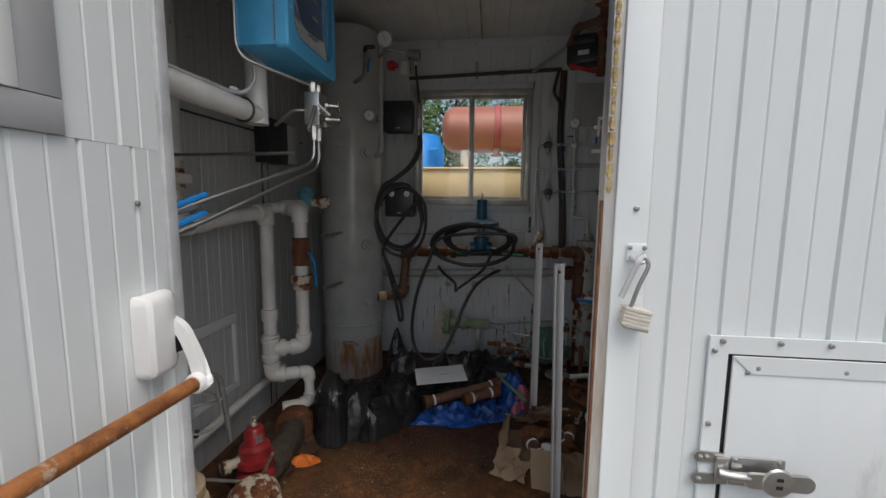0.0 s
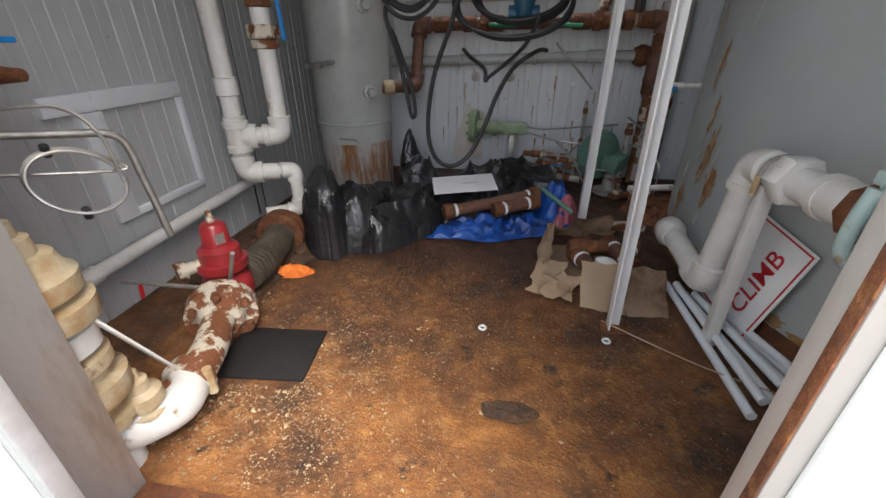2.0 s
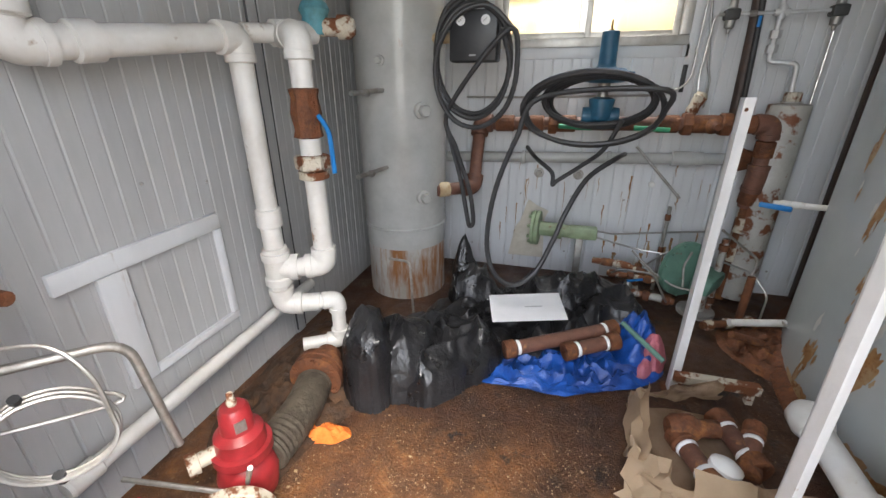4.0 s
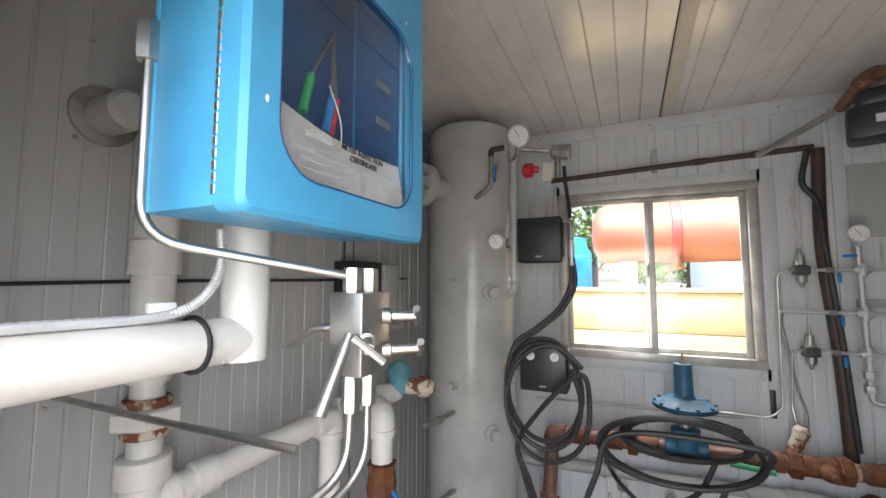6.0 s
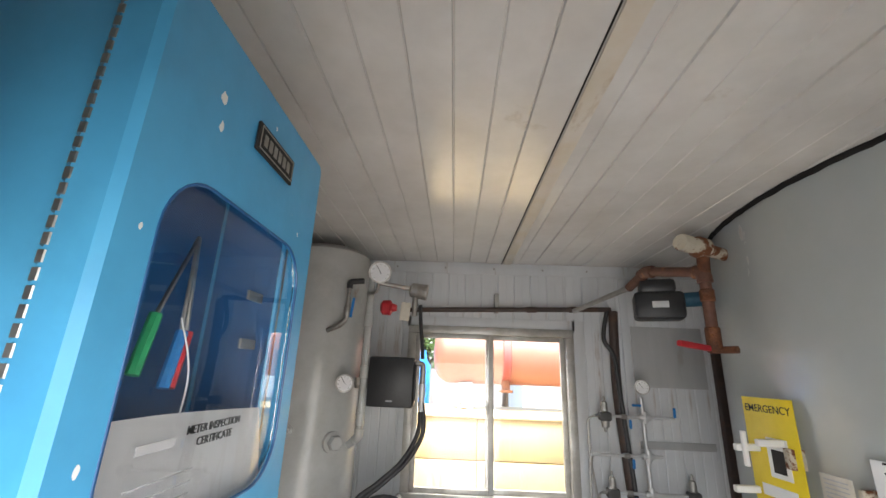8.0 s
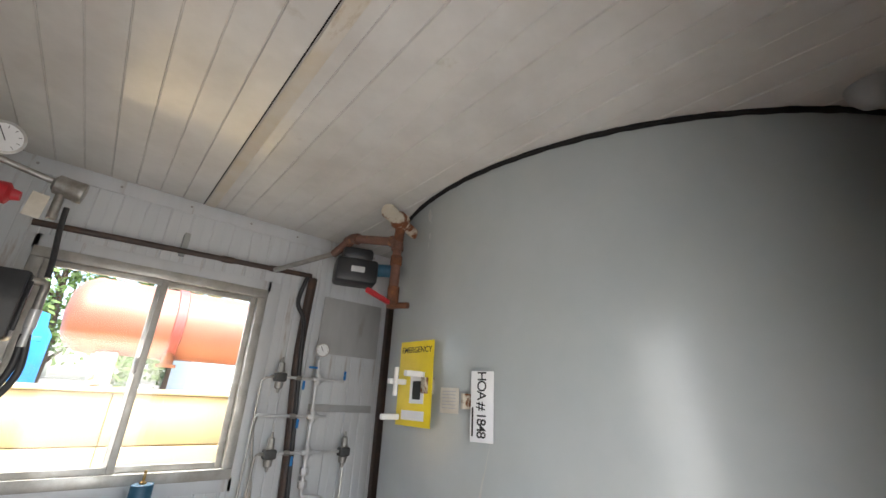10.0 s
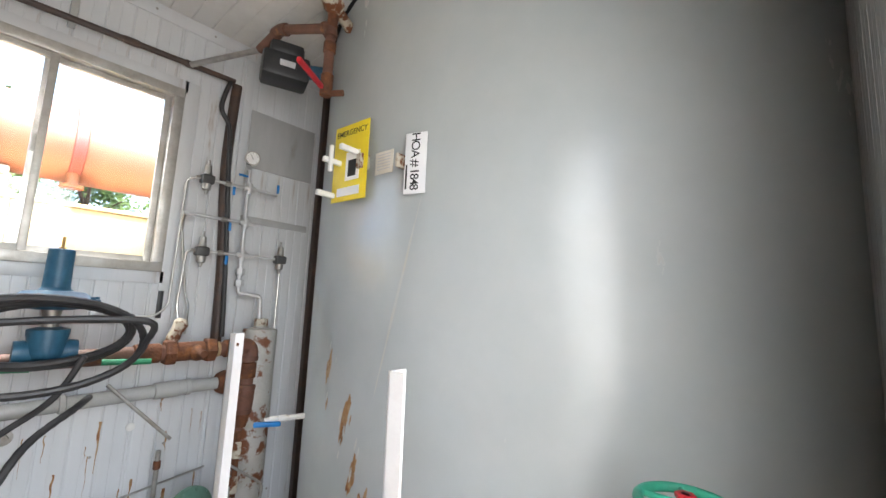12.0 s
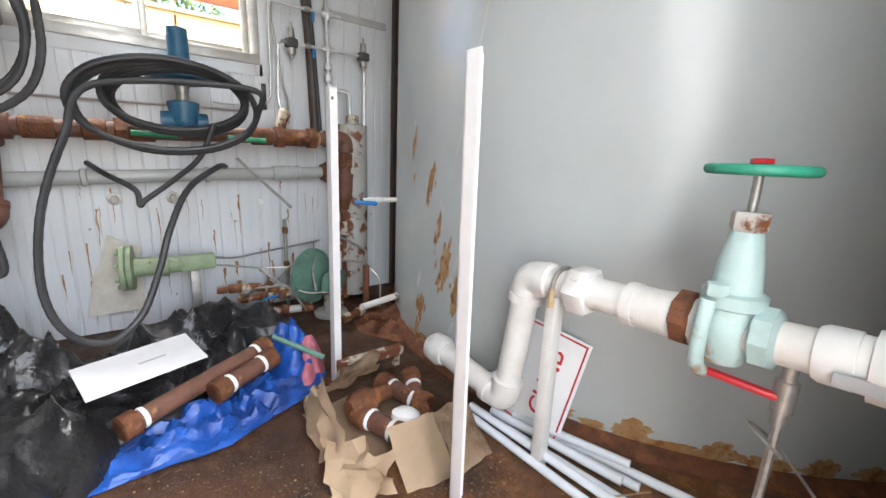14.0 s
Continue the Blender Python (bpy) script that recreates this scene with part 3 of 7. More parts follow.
# ---- the open door leaf ----
LX = 0.035
door = thing("door_1", (LX, YL, 0), "open pale grey ribbed metal door with wired glass", "door", kind="structure")
part("core", box((LX - 0.045, YL - 0.90, -0.02), (LX - 0.006, YL - 0.03, 2.12), 0.002), M_ext, door)
part("edge_channel", box((LX - 0.048, YL - 0.032, -0.02), (LX + 0.004, YL - 0.004, 2.12), 0.003), M_trim, door)
LW = (-0.02, 0.515, 1.49, 1.98)     # glass: y0, y1, z0, z1
for y0, y1, z0, z1 in ((LW[0] - 0.06, LW[1] + 0.06, LW[2] - 0.055, LW[2] - 0.001), (LW[0] - 0.06, LW[1] + 0.06, LW[3] + 0.001, LW[3] + 0.055),
                       (LW[1] + 0.001, LW[1] + 0.06, LW[2], LW[3]), (LW[0] - 0.06, LW[0] - 0.001, LW[2], LW[3])):
    part("window_surround", box((LX - 0.002, y0, z0), (LX + 0.007, y1, z1), 0.002), M_wall, door)
bm = box((LX + 0.002, LW[1] - 0.024, LW[2]), (LX + 0.010, LW[1], LW[3]), 0.002)
box((LX + 0.002, LW[0], LW[2]), (LX + 0.010, LW[1] - 0.025, LW[2] + 0.02), 0.002, bm)
part("glass_bead", bm, M_whitepl, door)
part("wired_glass", box((LX - 0.003, LW[0], LW[2]), (LX + 0.001, LW[1], LW[3])), M_paper, door, "white frosted glass with wire mesh")
bm = bmesh.new()
for k in range(21):
    y = LW[0] + 0.025 * k
    if y < LW[1] - 0.03:
        box((LX + 0.0012, y, LW[2] + 0.02), (LX + 0.0018, y + 0.0012, LW[3]), 0, bm)
for k in range(19):
    z = LW[2] + 0.03 + 0.025 * k
    if z < LW[3]:
        box((LX + 0.0019, LW[0], z), (LX + 0.0025, LW[1] - 0.026, z + 0.0012), 0, bm)
part("wire_mesh", bm, M_greyink, door)
bar = thing("panic_bar", (LX, 0.72, 1.07), "white exit device with a rusty push bar", "exit device")
bm = bmesh.new()
HP = [(0.665, 0.0), (0.665, 0.034), (0.672, 0.042), (0.700, 0.044), (0.728, 0.038), (0.748, 0.022), (0.755, 0.0)]
rows = [[bm.verts.new((LX + 0.001 + d * k, 0.71 + (y - 0.71) * q, z)) for y, d in HP] for z, k, q in ((0.995, 0.6, 0.86), (1.000, 0.85, 0.95), (1.012, 1, 1), (1.138, 1, 1), (1.150, 0.85, 0.95), (1.155, 0.6, 0.86))]
for a, b in zip(rows, rows[1:]):
    for k in range(len(HP)):
        bm.faces.new((a[k], a[(k + 1) % len(HP)], b[(k + 1) % len(HP)], b[k]))
bm.faces.new(rows[0])
bm.faces.new(rows[-1])
part("housing", bm, M_whitepl, bar)
part("slot", box((LX + 0.030, 0.722, 1.030), (LX + 0.041, 0.742, 1.098), 0.001), M_ink, bar)
bm = bmesh.new()
arm = rounded([(LX + 0.026, 0.0, 1.090), (LX + 0.052, 0.0, 1.078), (LX + 0.078, 0.0, 1.020), (LX + 0.092, 0.0, 0.962)], 0.03)
rows = []
for k, p in enumerate(arm):
    t = k / (len(arm) - 1)
    d = (arm[min(k + 1, len(arm) - 1)] - arm[max(k - 1, 0)]).normalized()
    n_ = Vector((d.z, 0, -d.x)) * (0.015 - 0.003 * math.sin(t * math.pi))
    rows.append([bm.verts.new(p + q * n_ + Vector((0, y, 0))) for q, y in ((-1, 0.722), (1, 0.722), (1, 0.738), (-1, 0.738))])
for a, b in zip(rows, rows[1:]):
    for k in range(4):
        bm.faces.new((a[k], a[(k + 1) % 4], b[(k + 1) % 4], b[k]))
bm.faces.new(rows[0])
bm.faces.new(rows[-1])
part("arm", bm, M_whitepl, bar, "flat curved white lever arm")
part("collar", turned((LX + 0.085, 0.742, 0.972), (0, -1, 0), [(0, 0.017), (0.004, 0.021), (0.03, 0.021), (0.034, 0.018)], 18), M_whitepl, bar)
part("push_bar", sweep([(LX + 0.085, 0.71, 0.973), (LX + 0.085, -0.06, 0.983)], 0.0145, 18), material("rusty_bar", (0.34, 0.13, 0.035), (0.17, 0.06, 0.02), 30, rough=0.6, bump=0.5, c3=(0.5, 0.42, 0.32), scale3=22, lo3=0.6, hi3=0.68), bar, "rust-flecked round bar")
for z in (1.13, 1.02):
    part("screw", turned((LX + 0.0405, 0.680, z), (1, 0, 0), [(0, 0.004), (0.002, 0.003)], 8), M_dullsteel, bar)

# hasp and padlock on the outer wall
hasp = thing("hasp_lock", (0.985, YF - 0.03, 1.24), "pale painted hasp with a weathered laminated padlock", "padlock")
part("staple_plate", box((0.966, YF - 0.036, 1.228), (1.003, YF - 0.031, 1.262), 0.002), M_ext, hasp)
for x in (0.971, 0.998):
    part("screw", turned((x, YF - 0.036, 1.254), (0, -1, 0), [(0, 0.005), (0.003, 0.004), (0.004, 0.002)], 8), M_dullsteel, hasp)
part("staple", sweep(spline([(0.975, YF - 0.036, 1.238), (0.975, YF - 0.052, 1.232), (0.985, YF - 0.058, 1.228), (0.996, YF - 0.052, 1.232), (0.996, YF - 0.036, 1.238)]), 0.0042, 8), M_trim, hasp)
part("swing_arm", sweep(rounded([(0.992, YF - 0.052, 1.240), (0.978, YF - 0.064, 1.232), (0.952, YF - 0.060, 1.160)], 0.012), 0.0052, 8), M_trim, hasp)
part("shackle", sweep(spline([(0.972, YF - 0.058, 1.142), (0.984, YF - 0.060, 1.185), (0.998, YF - 0.060, 1.222), (0.992, YF - 0.056, 1.238), (0.984, YF - 0.052, 1.230)]), 0.004, 8), M_steel, hasp)
LM = pose(0.983, YF - 0.052, 1.121, 0, 12, 0)
for k in range(5):
    part("lock_plate", boxm(LM @ Matrix.Translation((0, 0, -0.0155 + 0.0074 * k)), (0.052 - 0.002 * (k % 2), 0.026 - 0.002 * (k % 2), 0.0068), 0.0012), M_tag, hasp)
part("lock_base", boxm(LM @ Matrix.Translation((0.004, -0.001, -0.0212)), (0.046, 0.024, 0.005), 0.001), M_dullsteel, hasp)

# hatch in the outer wall
hatch = thing("wall_hatch", (1.14, YF, 0.62), "small access hatch with a flat surround and twist latch", "hatch")
HX0, HX1, HZ0, HZ1 = 1.142, 1.66, 0.48, 1.079


def mitred(x0, x1, z0, z1, w, y0, y1, side):
    """One length of a mitred frame of width w."""
    bm = bmesh.new()
    o = [(x0, z1), (x1, z1), (x1, z0), (x0, z0)]
    q = [(x0 + w, z1 - w), (x1 - w, z1 - w), (x1 - w, z0 + w), (x0 + w, z0 + w)]
    a, b = side, (side + 1) % 4
    rows = [[bm.verts.new((x, y, z)) for x, z in (o[a], o[b], q[b], q[a])] for y in (y0, y1)]
    bm.faces.new(rows[0])
    bm.faces.new(rows[1])
    for k in range(4):
        bm.faces.new((rows[0][k], rows[0][(k + 1) % 4], rows[1][(k + 1) % 4], rows[1][k]))
    return bm


for k in range(4):
    part("surround", mitred(HX0 + 0.0004 * (k % 2), HX1, HZ0, HZ1, 0.036, YF - 0.016 - 0.0006 * (k % 2), YF - 0.009, k), M_ext, hatch)
part("gap", box((HX0 + 0.036, YF - 0.011, HZ0 + 0.036), (HX1 - 0.036, YF - 0.0085, HZ1 - 0.036)), M_ink, hatch, "dark gap round the hatch door")
part("hatch_door", box((HX0 + 0.046, YF - 0.018, HZ0 + 0.046), (HX1 - 0.046, YF - 0.0115, HZ1 - 0.040), 0.002), M_ext, hatch)
for k in (0, 2):
    part("door_edging", mitred(HX0 + 0.046, HX1 - 0.046, HZ0 + 0.046, HZ1 - 0.040, 0.034, YF - 0.0205, YF - 0.0185, k), M_ext, hatch)
for px, pz in ((HX0 + 0.024, HZ1 - 0.010), (HX0 + 0.010, HZ1 - 0.030), (HX0 + 0.010, HZ1 - 0.185), (HX0 + 0.13, HZ1 - 0.010), (HX0 + 0.22, HZ1 - 0.010), (HX0 + 0.092, HZ1 - 0.062), (HX0 + 0.074, HZ1 - 0.072), (HX0 + 0.25, HZ1 - 0.062)):
    part("screw", turned((px, YF - 0.016, pz), (0, -1, 0), [(0, 0.006), (0.004, 0.005), (0.0052, 0.0042), (0.0056, 0.003)], 10), M_dullsteel, hatch)


def lobe_plate(x0, x1, zc, h0, h1, y0, y1):
    """A pressed plate with rounded ends, from height h0 to h1."""
    bm = bmesh.new()
    out = []
    for k in range(9):
        a = radians(90 + 180 * k / 8)
        out.append((x0 + h0 / 2 + math.cos(a) * h0 / 2, zc + math.sin(a) * h0 / 2))
    for k in range(9):
        a = radians(-90 + 180 * k / 8)
        out.append((x1 - h1 / 2 + math.cos(a) * h1 / 2, zc + math.sin(a) * h1 / 2))
    rows = [[bm.verts.new((x, y, z)) for x, z in out] for y in (y0, y1)]
    bm.faces.new(rows[0])
    bm.faces.new(rows[1])
    for k in range(len(out)):
        bm.faces.new((rows[0][k], rows[0][(k + 1) % len(out)], rows[1][(k + 1) % len(out)], rows[1][k]))
    return bm


part("strike_plate", lobe_plate(1.128, 1.190, 0.823, 0.024, 0.020, YF - 0.022, YF - 0.0165), M_steel, hatch)
part("strike_plate", lobe_plate(1.126, 1.188, 0.775, 0.024, 0.020, YF - 0.022, YF - 0.0165), M_steel, hatch)
part("strike_bridge", box((1.168, YF - 0.030, 0.770), (1.192, YF - 0.0225, 0.828), 0.003), M_steel, hatch)
part("latch_base", box((1.198, YF - 0.026, 0.768), (1.300, YF - 0.0208, 0.830), 0.003), M_steel, hatch)
part("latch_tongue", sweep(spline([(1.170, YF - 0.038, 0.800), (1.195, YF - 0.044, 0.800), (1.222, YF - 0.042, 0.798)]), 0.010, 10), M_steel, hatch)
bm = lobe_plate(1.212, 1.340, 0.796, 0.030, 0.034, YF - 0.050, YF - 0.042)
turned((1.272, YF - 0.049, 0.796), (0, -1, 0), [(0, 0.030), (0.004, 0.027), (0.006, 0.018)], 18, bm)
part("wing_handle", bm, M_steel, hatch, "pressed steel wing handle")
for dz in (-0.009, 0.007):
    part("lock_slot", box((1.266, YF - 0.0562, 0.796 + dz), (1.278, YF - 0.0552, 0.803 + dz)), M_ink, hatch)
for x, z in ((1.140, 0.823), (1.152, 0.824), (1.206, 0.823), (1.288, 0.823), (1.140, 0.775)):
    part("screw", turned((x, YF - 0.0225, z), (0, -1, 0), [(0, 0.006), (0.004, 0.005), (0.0055, 0.003)], 10), M_dullsteel, hatch)

# ---- vertical vessel in the corner ----
VX, VY, VR = -0.36, 3.03, 0.228
ves = thing("pressure_vessel", (VX, VY, 0), "tall grey painted steel vessel with rusty foot", "vessel")
part("shell", turned((VX, VY, 0.0), (0, 0, 1), [(0.30, VR * 0.985), (0.40, VR * 0.985), (0.41, VR), (2.50, VR), (2.54, VR * 0.96), (2.57, VR * 0.75), (2.585, 0.02)], 48), M_vessel, ves)
part("skirt", turned((VX, VY, 0.0), (0, 0, 1), [(0, VR * 0.97), (0.31, VR * 0.97), (0.313, VR * 0.95)], 48), material("rust_streaked_skirt", (0.43, 0.42, 0.39), (0.35, 0.33, 0.30), 5, rough=0.45, bump=0.15, c3=(0.26, 0.11, 0.035), scale3=14, lo3=0.47, hi3=0.62, stretch3=(1, 1, 0.18)), ves, "rust-streaked lower skirt")
part("weld_ring", turned((VX, VY, 0.405), (0, 0, 1), [(0, VR), (0.004, VR + 0.004), (0.012, VR + 0.004), (0.016, VR)], 48), M_vessel, ves)


def on_vessel(deg, z, out=0.0):
    a = radians(deg)
    return Vector((VX + math.cos(a) * (VR + out), VY + math.sin(a) * (VR + out), z))


def plug(deg, z, r, h):
    w = on_vessel(deg, 0, 1) - on_vessel(deg, 0, 0)
    bm = turned(on_vessel(deg, z, -0.01), w, [(0, r * 1.15), (h * 0.5, r * 1.15), (h * 0.55, r)], 16)
    hexnut(on_vessel(deg, z, h * 0.5 - 0.01), w, h * 0.6, r * 0.82, bm)
    part("plug", bm, M_vessel, ves)


for d, z, r, h in ((-45, 1.017, 0.034, 0.06), (-45, 0.592, 0.032, 0.055), (-92, 1.235, 0.020, 0.04), (-92, 1.73, 0.018, 0.04), (-45, 1.68, 0.038, 0.05), (-92, 0.40, 0.02, 0.012)):
    plug(d, z, r, h)
# flanged nozzle
w = (on_vessel(-112, 0, 1) - on_vessel(-112, 0)).normalized()
bm = turned(on_vessel(-112, 2.21, -0.02), w, [(0, 0.06), (0.12, 0.06), (0.125, 0.105), (0.15, 0.105), (0.152, 0.1), (0.153, 0.105), (0.178, 0.105), (0.18, 0.06), (0.20, 0.05), (0.21, 0.0)], 28)
part("blind_flange", bm, M_vessel, ves)
bolts_ring(on_vessel(-112, 2.21, 0.16), w, 0.083, 8, 0.012, 0.018, M_dullsteel, ves)

gauge("pressure_gauge", (-0.035, 2.80, 2.42), (0.25, -1, -0.25), 0.05, "round pressure gauge with white dial on pipework", [(-0.05, 2.83, 2.33), (-0.10, 2.88, 2.33)])
gauge("pressure_gauge", (-0.155, 2.82, 1.925), (0.25, -1, 0), 0.037, "small round gauge with white dial beside vessel")
pipe_run("gauge_piping", "thin grey vertical piping up the vessel side", [(-0.09, 2.90, 2.42), (-0.09, 2.90, 1.70), (-0.14, 2.93, 1.66)], 0.016, M_vessel, collars=((0, 0.3, 0.03), (0, 0.62, 0.03), (0, 0.9, 0.03)))
t_ = thing("gauge_cock", (-0.19, 2.79, 2.28), "small valve with a blue lever", "valve")
part("body", turned((-0.17, 2.80, 2.20), (0, 0, 1), [(0, 0.010), (0.02, 0.016), (0.05, 0.016), (0.07, 0.01), (0.16, 0.01)], 10), M_dullsteel, t_)
part("street_elbow", sweep(rounded([(-0.17, 2.80, 2.34), (-0.17, 2.80, 2.37), (-0.11, 2.82, 2.38)], 0.02), 0.014, 10), M_black, t_)
part("lever", boxm(pose(-0.145, 2.785, 2.25, 0, 5, 0), (0.012, 0.006, 0.09), 0.002), M_blueplastic, t_, "blue vinyl lever")
part("nozzle", sweep([(-0.26, 2.83, 2.15), (-0.20, 2.80, 2.17), (-0.17, 2.80, 2.20)], 0.012, 10), M_dullsteel, t_)
t_ = thing("red_relief_valve", (0.0, 2.87, 2.26), "red painted relief valve with tag beneath gauge", "valve")
part("body", turned((-0.03, 2.86, 2.265), (1, 0, 0), [(0, 0.02), (0.01, 0.034), (0.045, 0.036), (0.055, 0.02), (0.075, 0.015)], 16), M_redplastic, t_)
part("tag", boxm(pose(0.085, 2.86, 2.25, 0, 4, 10), (0.045, 0.002, 0.085), 0.0005), M_tag, t_, "paper tag")
t_ = thing("pull_box", (0.13, 2.95, 2.35), "grey conduit box on the pipework", "conduit box")
part("housing", turned((0.09, 2.95, 2.37), (1, 0, -0.15), [(0, 0.02), (0.01, 0.035), (0.07, 0.038), (0.08, 0.04), (0.09, 0.038)], 18), M_dullsteel, t_)
part("neck", sweep([(0.12, 2.95, 2.34), (0.12, 2.95, 2.24)], 0.014, 10), M_dullsteel, t_)
part("nipple", sweep([(-0.06, 2.90, 2.39), (0.09, 2.95, 2.375)], 0.011, 10), M_dullsteel, t_)


# black instrument boxes on the back
def instrument_box(x0, x1, z0, z1, y, label, dials):
    e = thing("instrument_box", (x0, y, z0), label, "instrument box")
    part("case", box((x0, y, z0), (x1, y + 0.10, z1), 0.014, seg=3), M_black, e)
    part("cover", box((x0 + 0.004, y - 0.014, z0 + 0.004), (x1 - 0.004, y - 0.001, z1 - 0.004), 0.006), M_black, e)
    for dx in dials:
        c = Vector((x0 + dx, y - 0.0145, z1 - 0.045))
        g = part("dial", turned(c, (0, -1, 0), [(0, 0.020), (0.004, 0.020), (0.005, 0.017)], 20), M_paper, e, "small white dial")
        part("needle", sweep([c + Vector((-0.008, -0.0062, -0.006)), c + Vector((0.008, -0.0062, 0.008))], 0.001, 5), M_ink, g)
    part("badge", box(((x0 + x1) / 2 - 0.015, y - 0.0155, z0 + 0.025), ((x0 + x1) / 2 + 0.015, y - 0.0145, z0 + 0.032)), M_greyink, e)
    part("hinge", box((x1 - 0.002, y + 0.012, z0 + 0.03), (x1 + 0.008, y + 0.03, z1 - 0.03), 0.003), M_black, e)
    part("mount", sweep([((x0 + x1) / 2, y + 0.09, (z0 + z1) / 2), ((x0 + x1) / 2, YB - 0.01, (z0 + z1) / 2)], 0.02, 10), M_dullsteel, e)
    return e


instrument_box(-0.073, 0.140, 1.825, 2.045, 2.90, "black plastic instrument box with a plain cover", ())
instrument_box(-0.068, 0.152, 1.225, 1.435, 2.90, "black plastic instrument box with two white dials", (0.055, 0.165))
solo("box_connector", sweep([(-0.13, 2.92, 1.925), (-0.07, 2.95, 1.925)], 0.026, 14), M_dullsteel, (-0.1, 2.93, 1.92), "brown metal connector between gauge and box", "connector")
solo("box_connector", sweep([(-0.16, 2.95, 1.33), (-0.065, 2.95, 1.33)], 0.024, 14), M_cream, (-0.1, 2.93, 1.33), "painted metal connector beside instrument box", "connector")

# electrical bits and cables near the window
t_ = thing("conduit_fitting", (0.17, 2.95, 2.02), "metal elbow fitting with cable gland on box", "fitting")
part("elbow", sweep(rounded([(0.14, 2.95, 2.02), (0.175, 2.95, 2.02), (0.175, 2.95, 1.93)], 0.03), 0.013, 12), M_dullsteel, t_)
part("gland", turned((0.175, 2.95, 1.93), (0, 0, -1), [(0, 0.016), (0.06, 0.016), (0.061, 0.013), (0.12, 0.013)], 12), M_trim, t_)
for k, off in enumerate((0.0, 0.022)):
    solo("hose", sweep(spline([(0.17 + off * 0.4, 2.95, 1.85), (0.165 + off, 2.96, 1.72), (0.10 + off, 2.97, 1.60), (0.0 + off, 2.95, 1.51), (-0.09, 2.92, 1.44 - off), (-0.13, 2.90, 1.30), (-0.12, 2.88, 1.16)], 14), 0.0105, 10), M_hose, (0, 2.95, 1.5), "black flexible conduit hanging beside the window", "hose", "black hoses")
solo("hose", sweep(spline([(0.145, 2.98, 2.30), (0.15, 2.98, 2.22), (0.165, 2.97, 2.10), (0.17, 2.96, 2.04)]), 0.009, 8), M_hose, (0.15, 2.98, 2.2), "short black cable from conduit to box", "hose", "black hoses")


def coil(cx, cy, cz, rx, rz, turns, r, seed, label, tilt=0.0, tail=(), depth=0.09, head=()):
    rnd = random.Random(seed)
    pts = list(head)
    for k in range(turns * 10 + 1):
        a = 2 * math.pi * k / 10 + 0.6
        g = 1 + 0.10 * math.sin(k * 0.71 + seed) + rnd.uniform(-0.015, 0.015)
        pts.append((cx + math.cos(a) * rx * g, cy - depth * (k / (turns * 10)) + tilt * math.sin(a), cz + math.sin(a) * rz * g))
    pts += list(tail)
    return solo("hose", sweep(spline(pts, 10), r, 9, ribs=0.0012), M_hose, (cx, cy, cz), label, "hose", "black hoses")


coil(0.03, 2.93, 1.22, 0.17, 0.225, 2, 0.0105, 1, "loop of black ribbed hose hung over the box")
coil(0.05, 2.88, 1.20, 0.185, 0.24, 1, 0.0105, 2, "loop of black ribbed hose hung over the box", tail=((-0.06, 2.85, 1.02), (-0.02, 2.85, 0.85), (0.05, 2.84, 0.66), (0.075, 2.84, 0.50), (0.055, 2.84, 0.47), (0.035, 2.84, 0.56), (0.0, 2.85, 0.72), (-0.07, 2.86, 0.95)))
coil(0.62, 3.07, 1.06, 0.235, 0.115, 4, 0.0115, 3, "coil of black ribbed hose around the regulator", tilt=-0.10)
coil(0.60, 3.00, 1.03, 0.30, 0.16, 2, 0.0115, 4, "coil of black ribbed hose around the regulator", tilt=-0.08,
     tail=((0.36, 2.92, 1.08), (0.26, 2.88, 0.90), (0.18, 2.83, 0.66), (0.155, 2.80, 0.42), (0.20, 2.74, 0.28), (0.30, 2.70, 0.235), (0.40, 2.72, 0.30), (0.47, 2.80, 0.44), (0.52, 2.86, 0.58), (0.60, 2.95, 0.72), (0.72, 3.04, 0.80), (0.78, 3.20, 0.80)))
solo("hose", sweep(spline([(0.72, 3.02, 0.98), (0.66, 3.05, 0.84), (0.56, 3.1, 0.74), (0.46, 3.12, 0.66), (0.44, 3.12, 0.64), (0.43, 3.14, 0.70), (0.34, 3.2, 0.76), (0.28, 3.32, 0.80)], 10), 0.011, 9), M_hose, (0.5, 3.1, 0.7), "black hose end bent to a kink", "hose", "black hoses")

# ---- blue regulator ----
RX, RY = 0.632, 3.17
reg = thing("gas_regulator", (RX, RY, 0.97), "dark blue diaphragm regulator standing on rusty pipe", "regulator")
part("spring_case", turned((RX, RY, 1.20), (0, 0, 1), [(0, 0.055), (0.01, 0.043), (0.02, 0.040), (0.155, 0.038), (0.158, 0.034)], 24), M_regblue, reg)
part("adjusting_screw", turned((RX, RY, 1.355), (0, 0, 1), [(0, 0.012), (0.01, 0.012), (0.012, 0.005), (0.05, 0.005)], 8), M_brass, reg)
part("diaphragm_case", turned((RX, RY, 1.135), (0, 0, 1), [(0, 0.05), (0.006, 0.09), (0.022, 0.112), (0.024, 0.132), (0.031, 0.133), (0.0325, 0.130), (0.034, 0.133), (0.041, 0.132), (0.043, 0.112), (0.065, 0.085), (0.07, 0.04)], 36), M_regblue, reg)
bolts_ring((RX, RY, 1.176), (0, 0, 1), 0.122, 10, 0.008, 0.010, M_regblue, reg)
part("neck", turned((RX, RY, 1.07), (0, 0, 1), [(0, 0.026), (0.03, 0.022), (0.066, 0.03)], 16), M_dullsteel, reg)
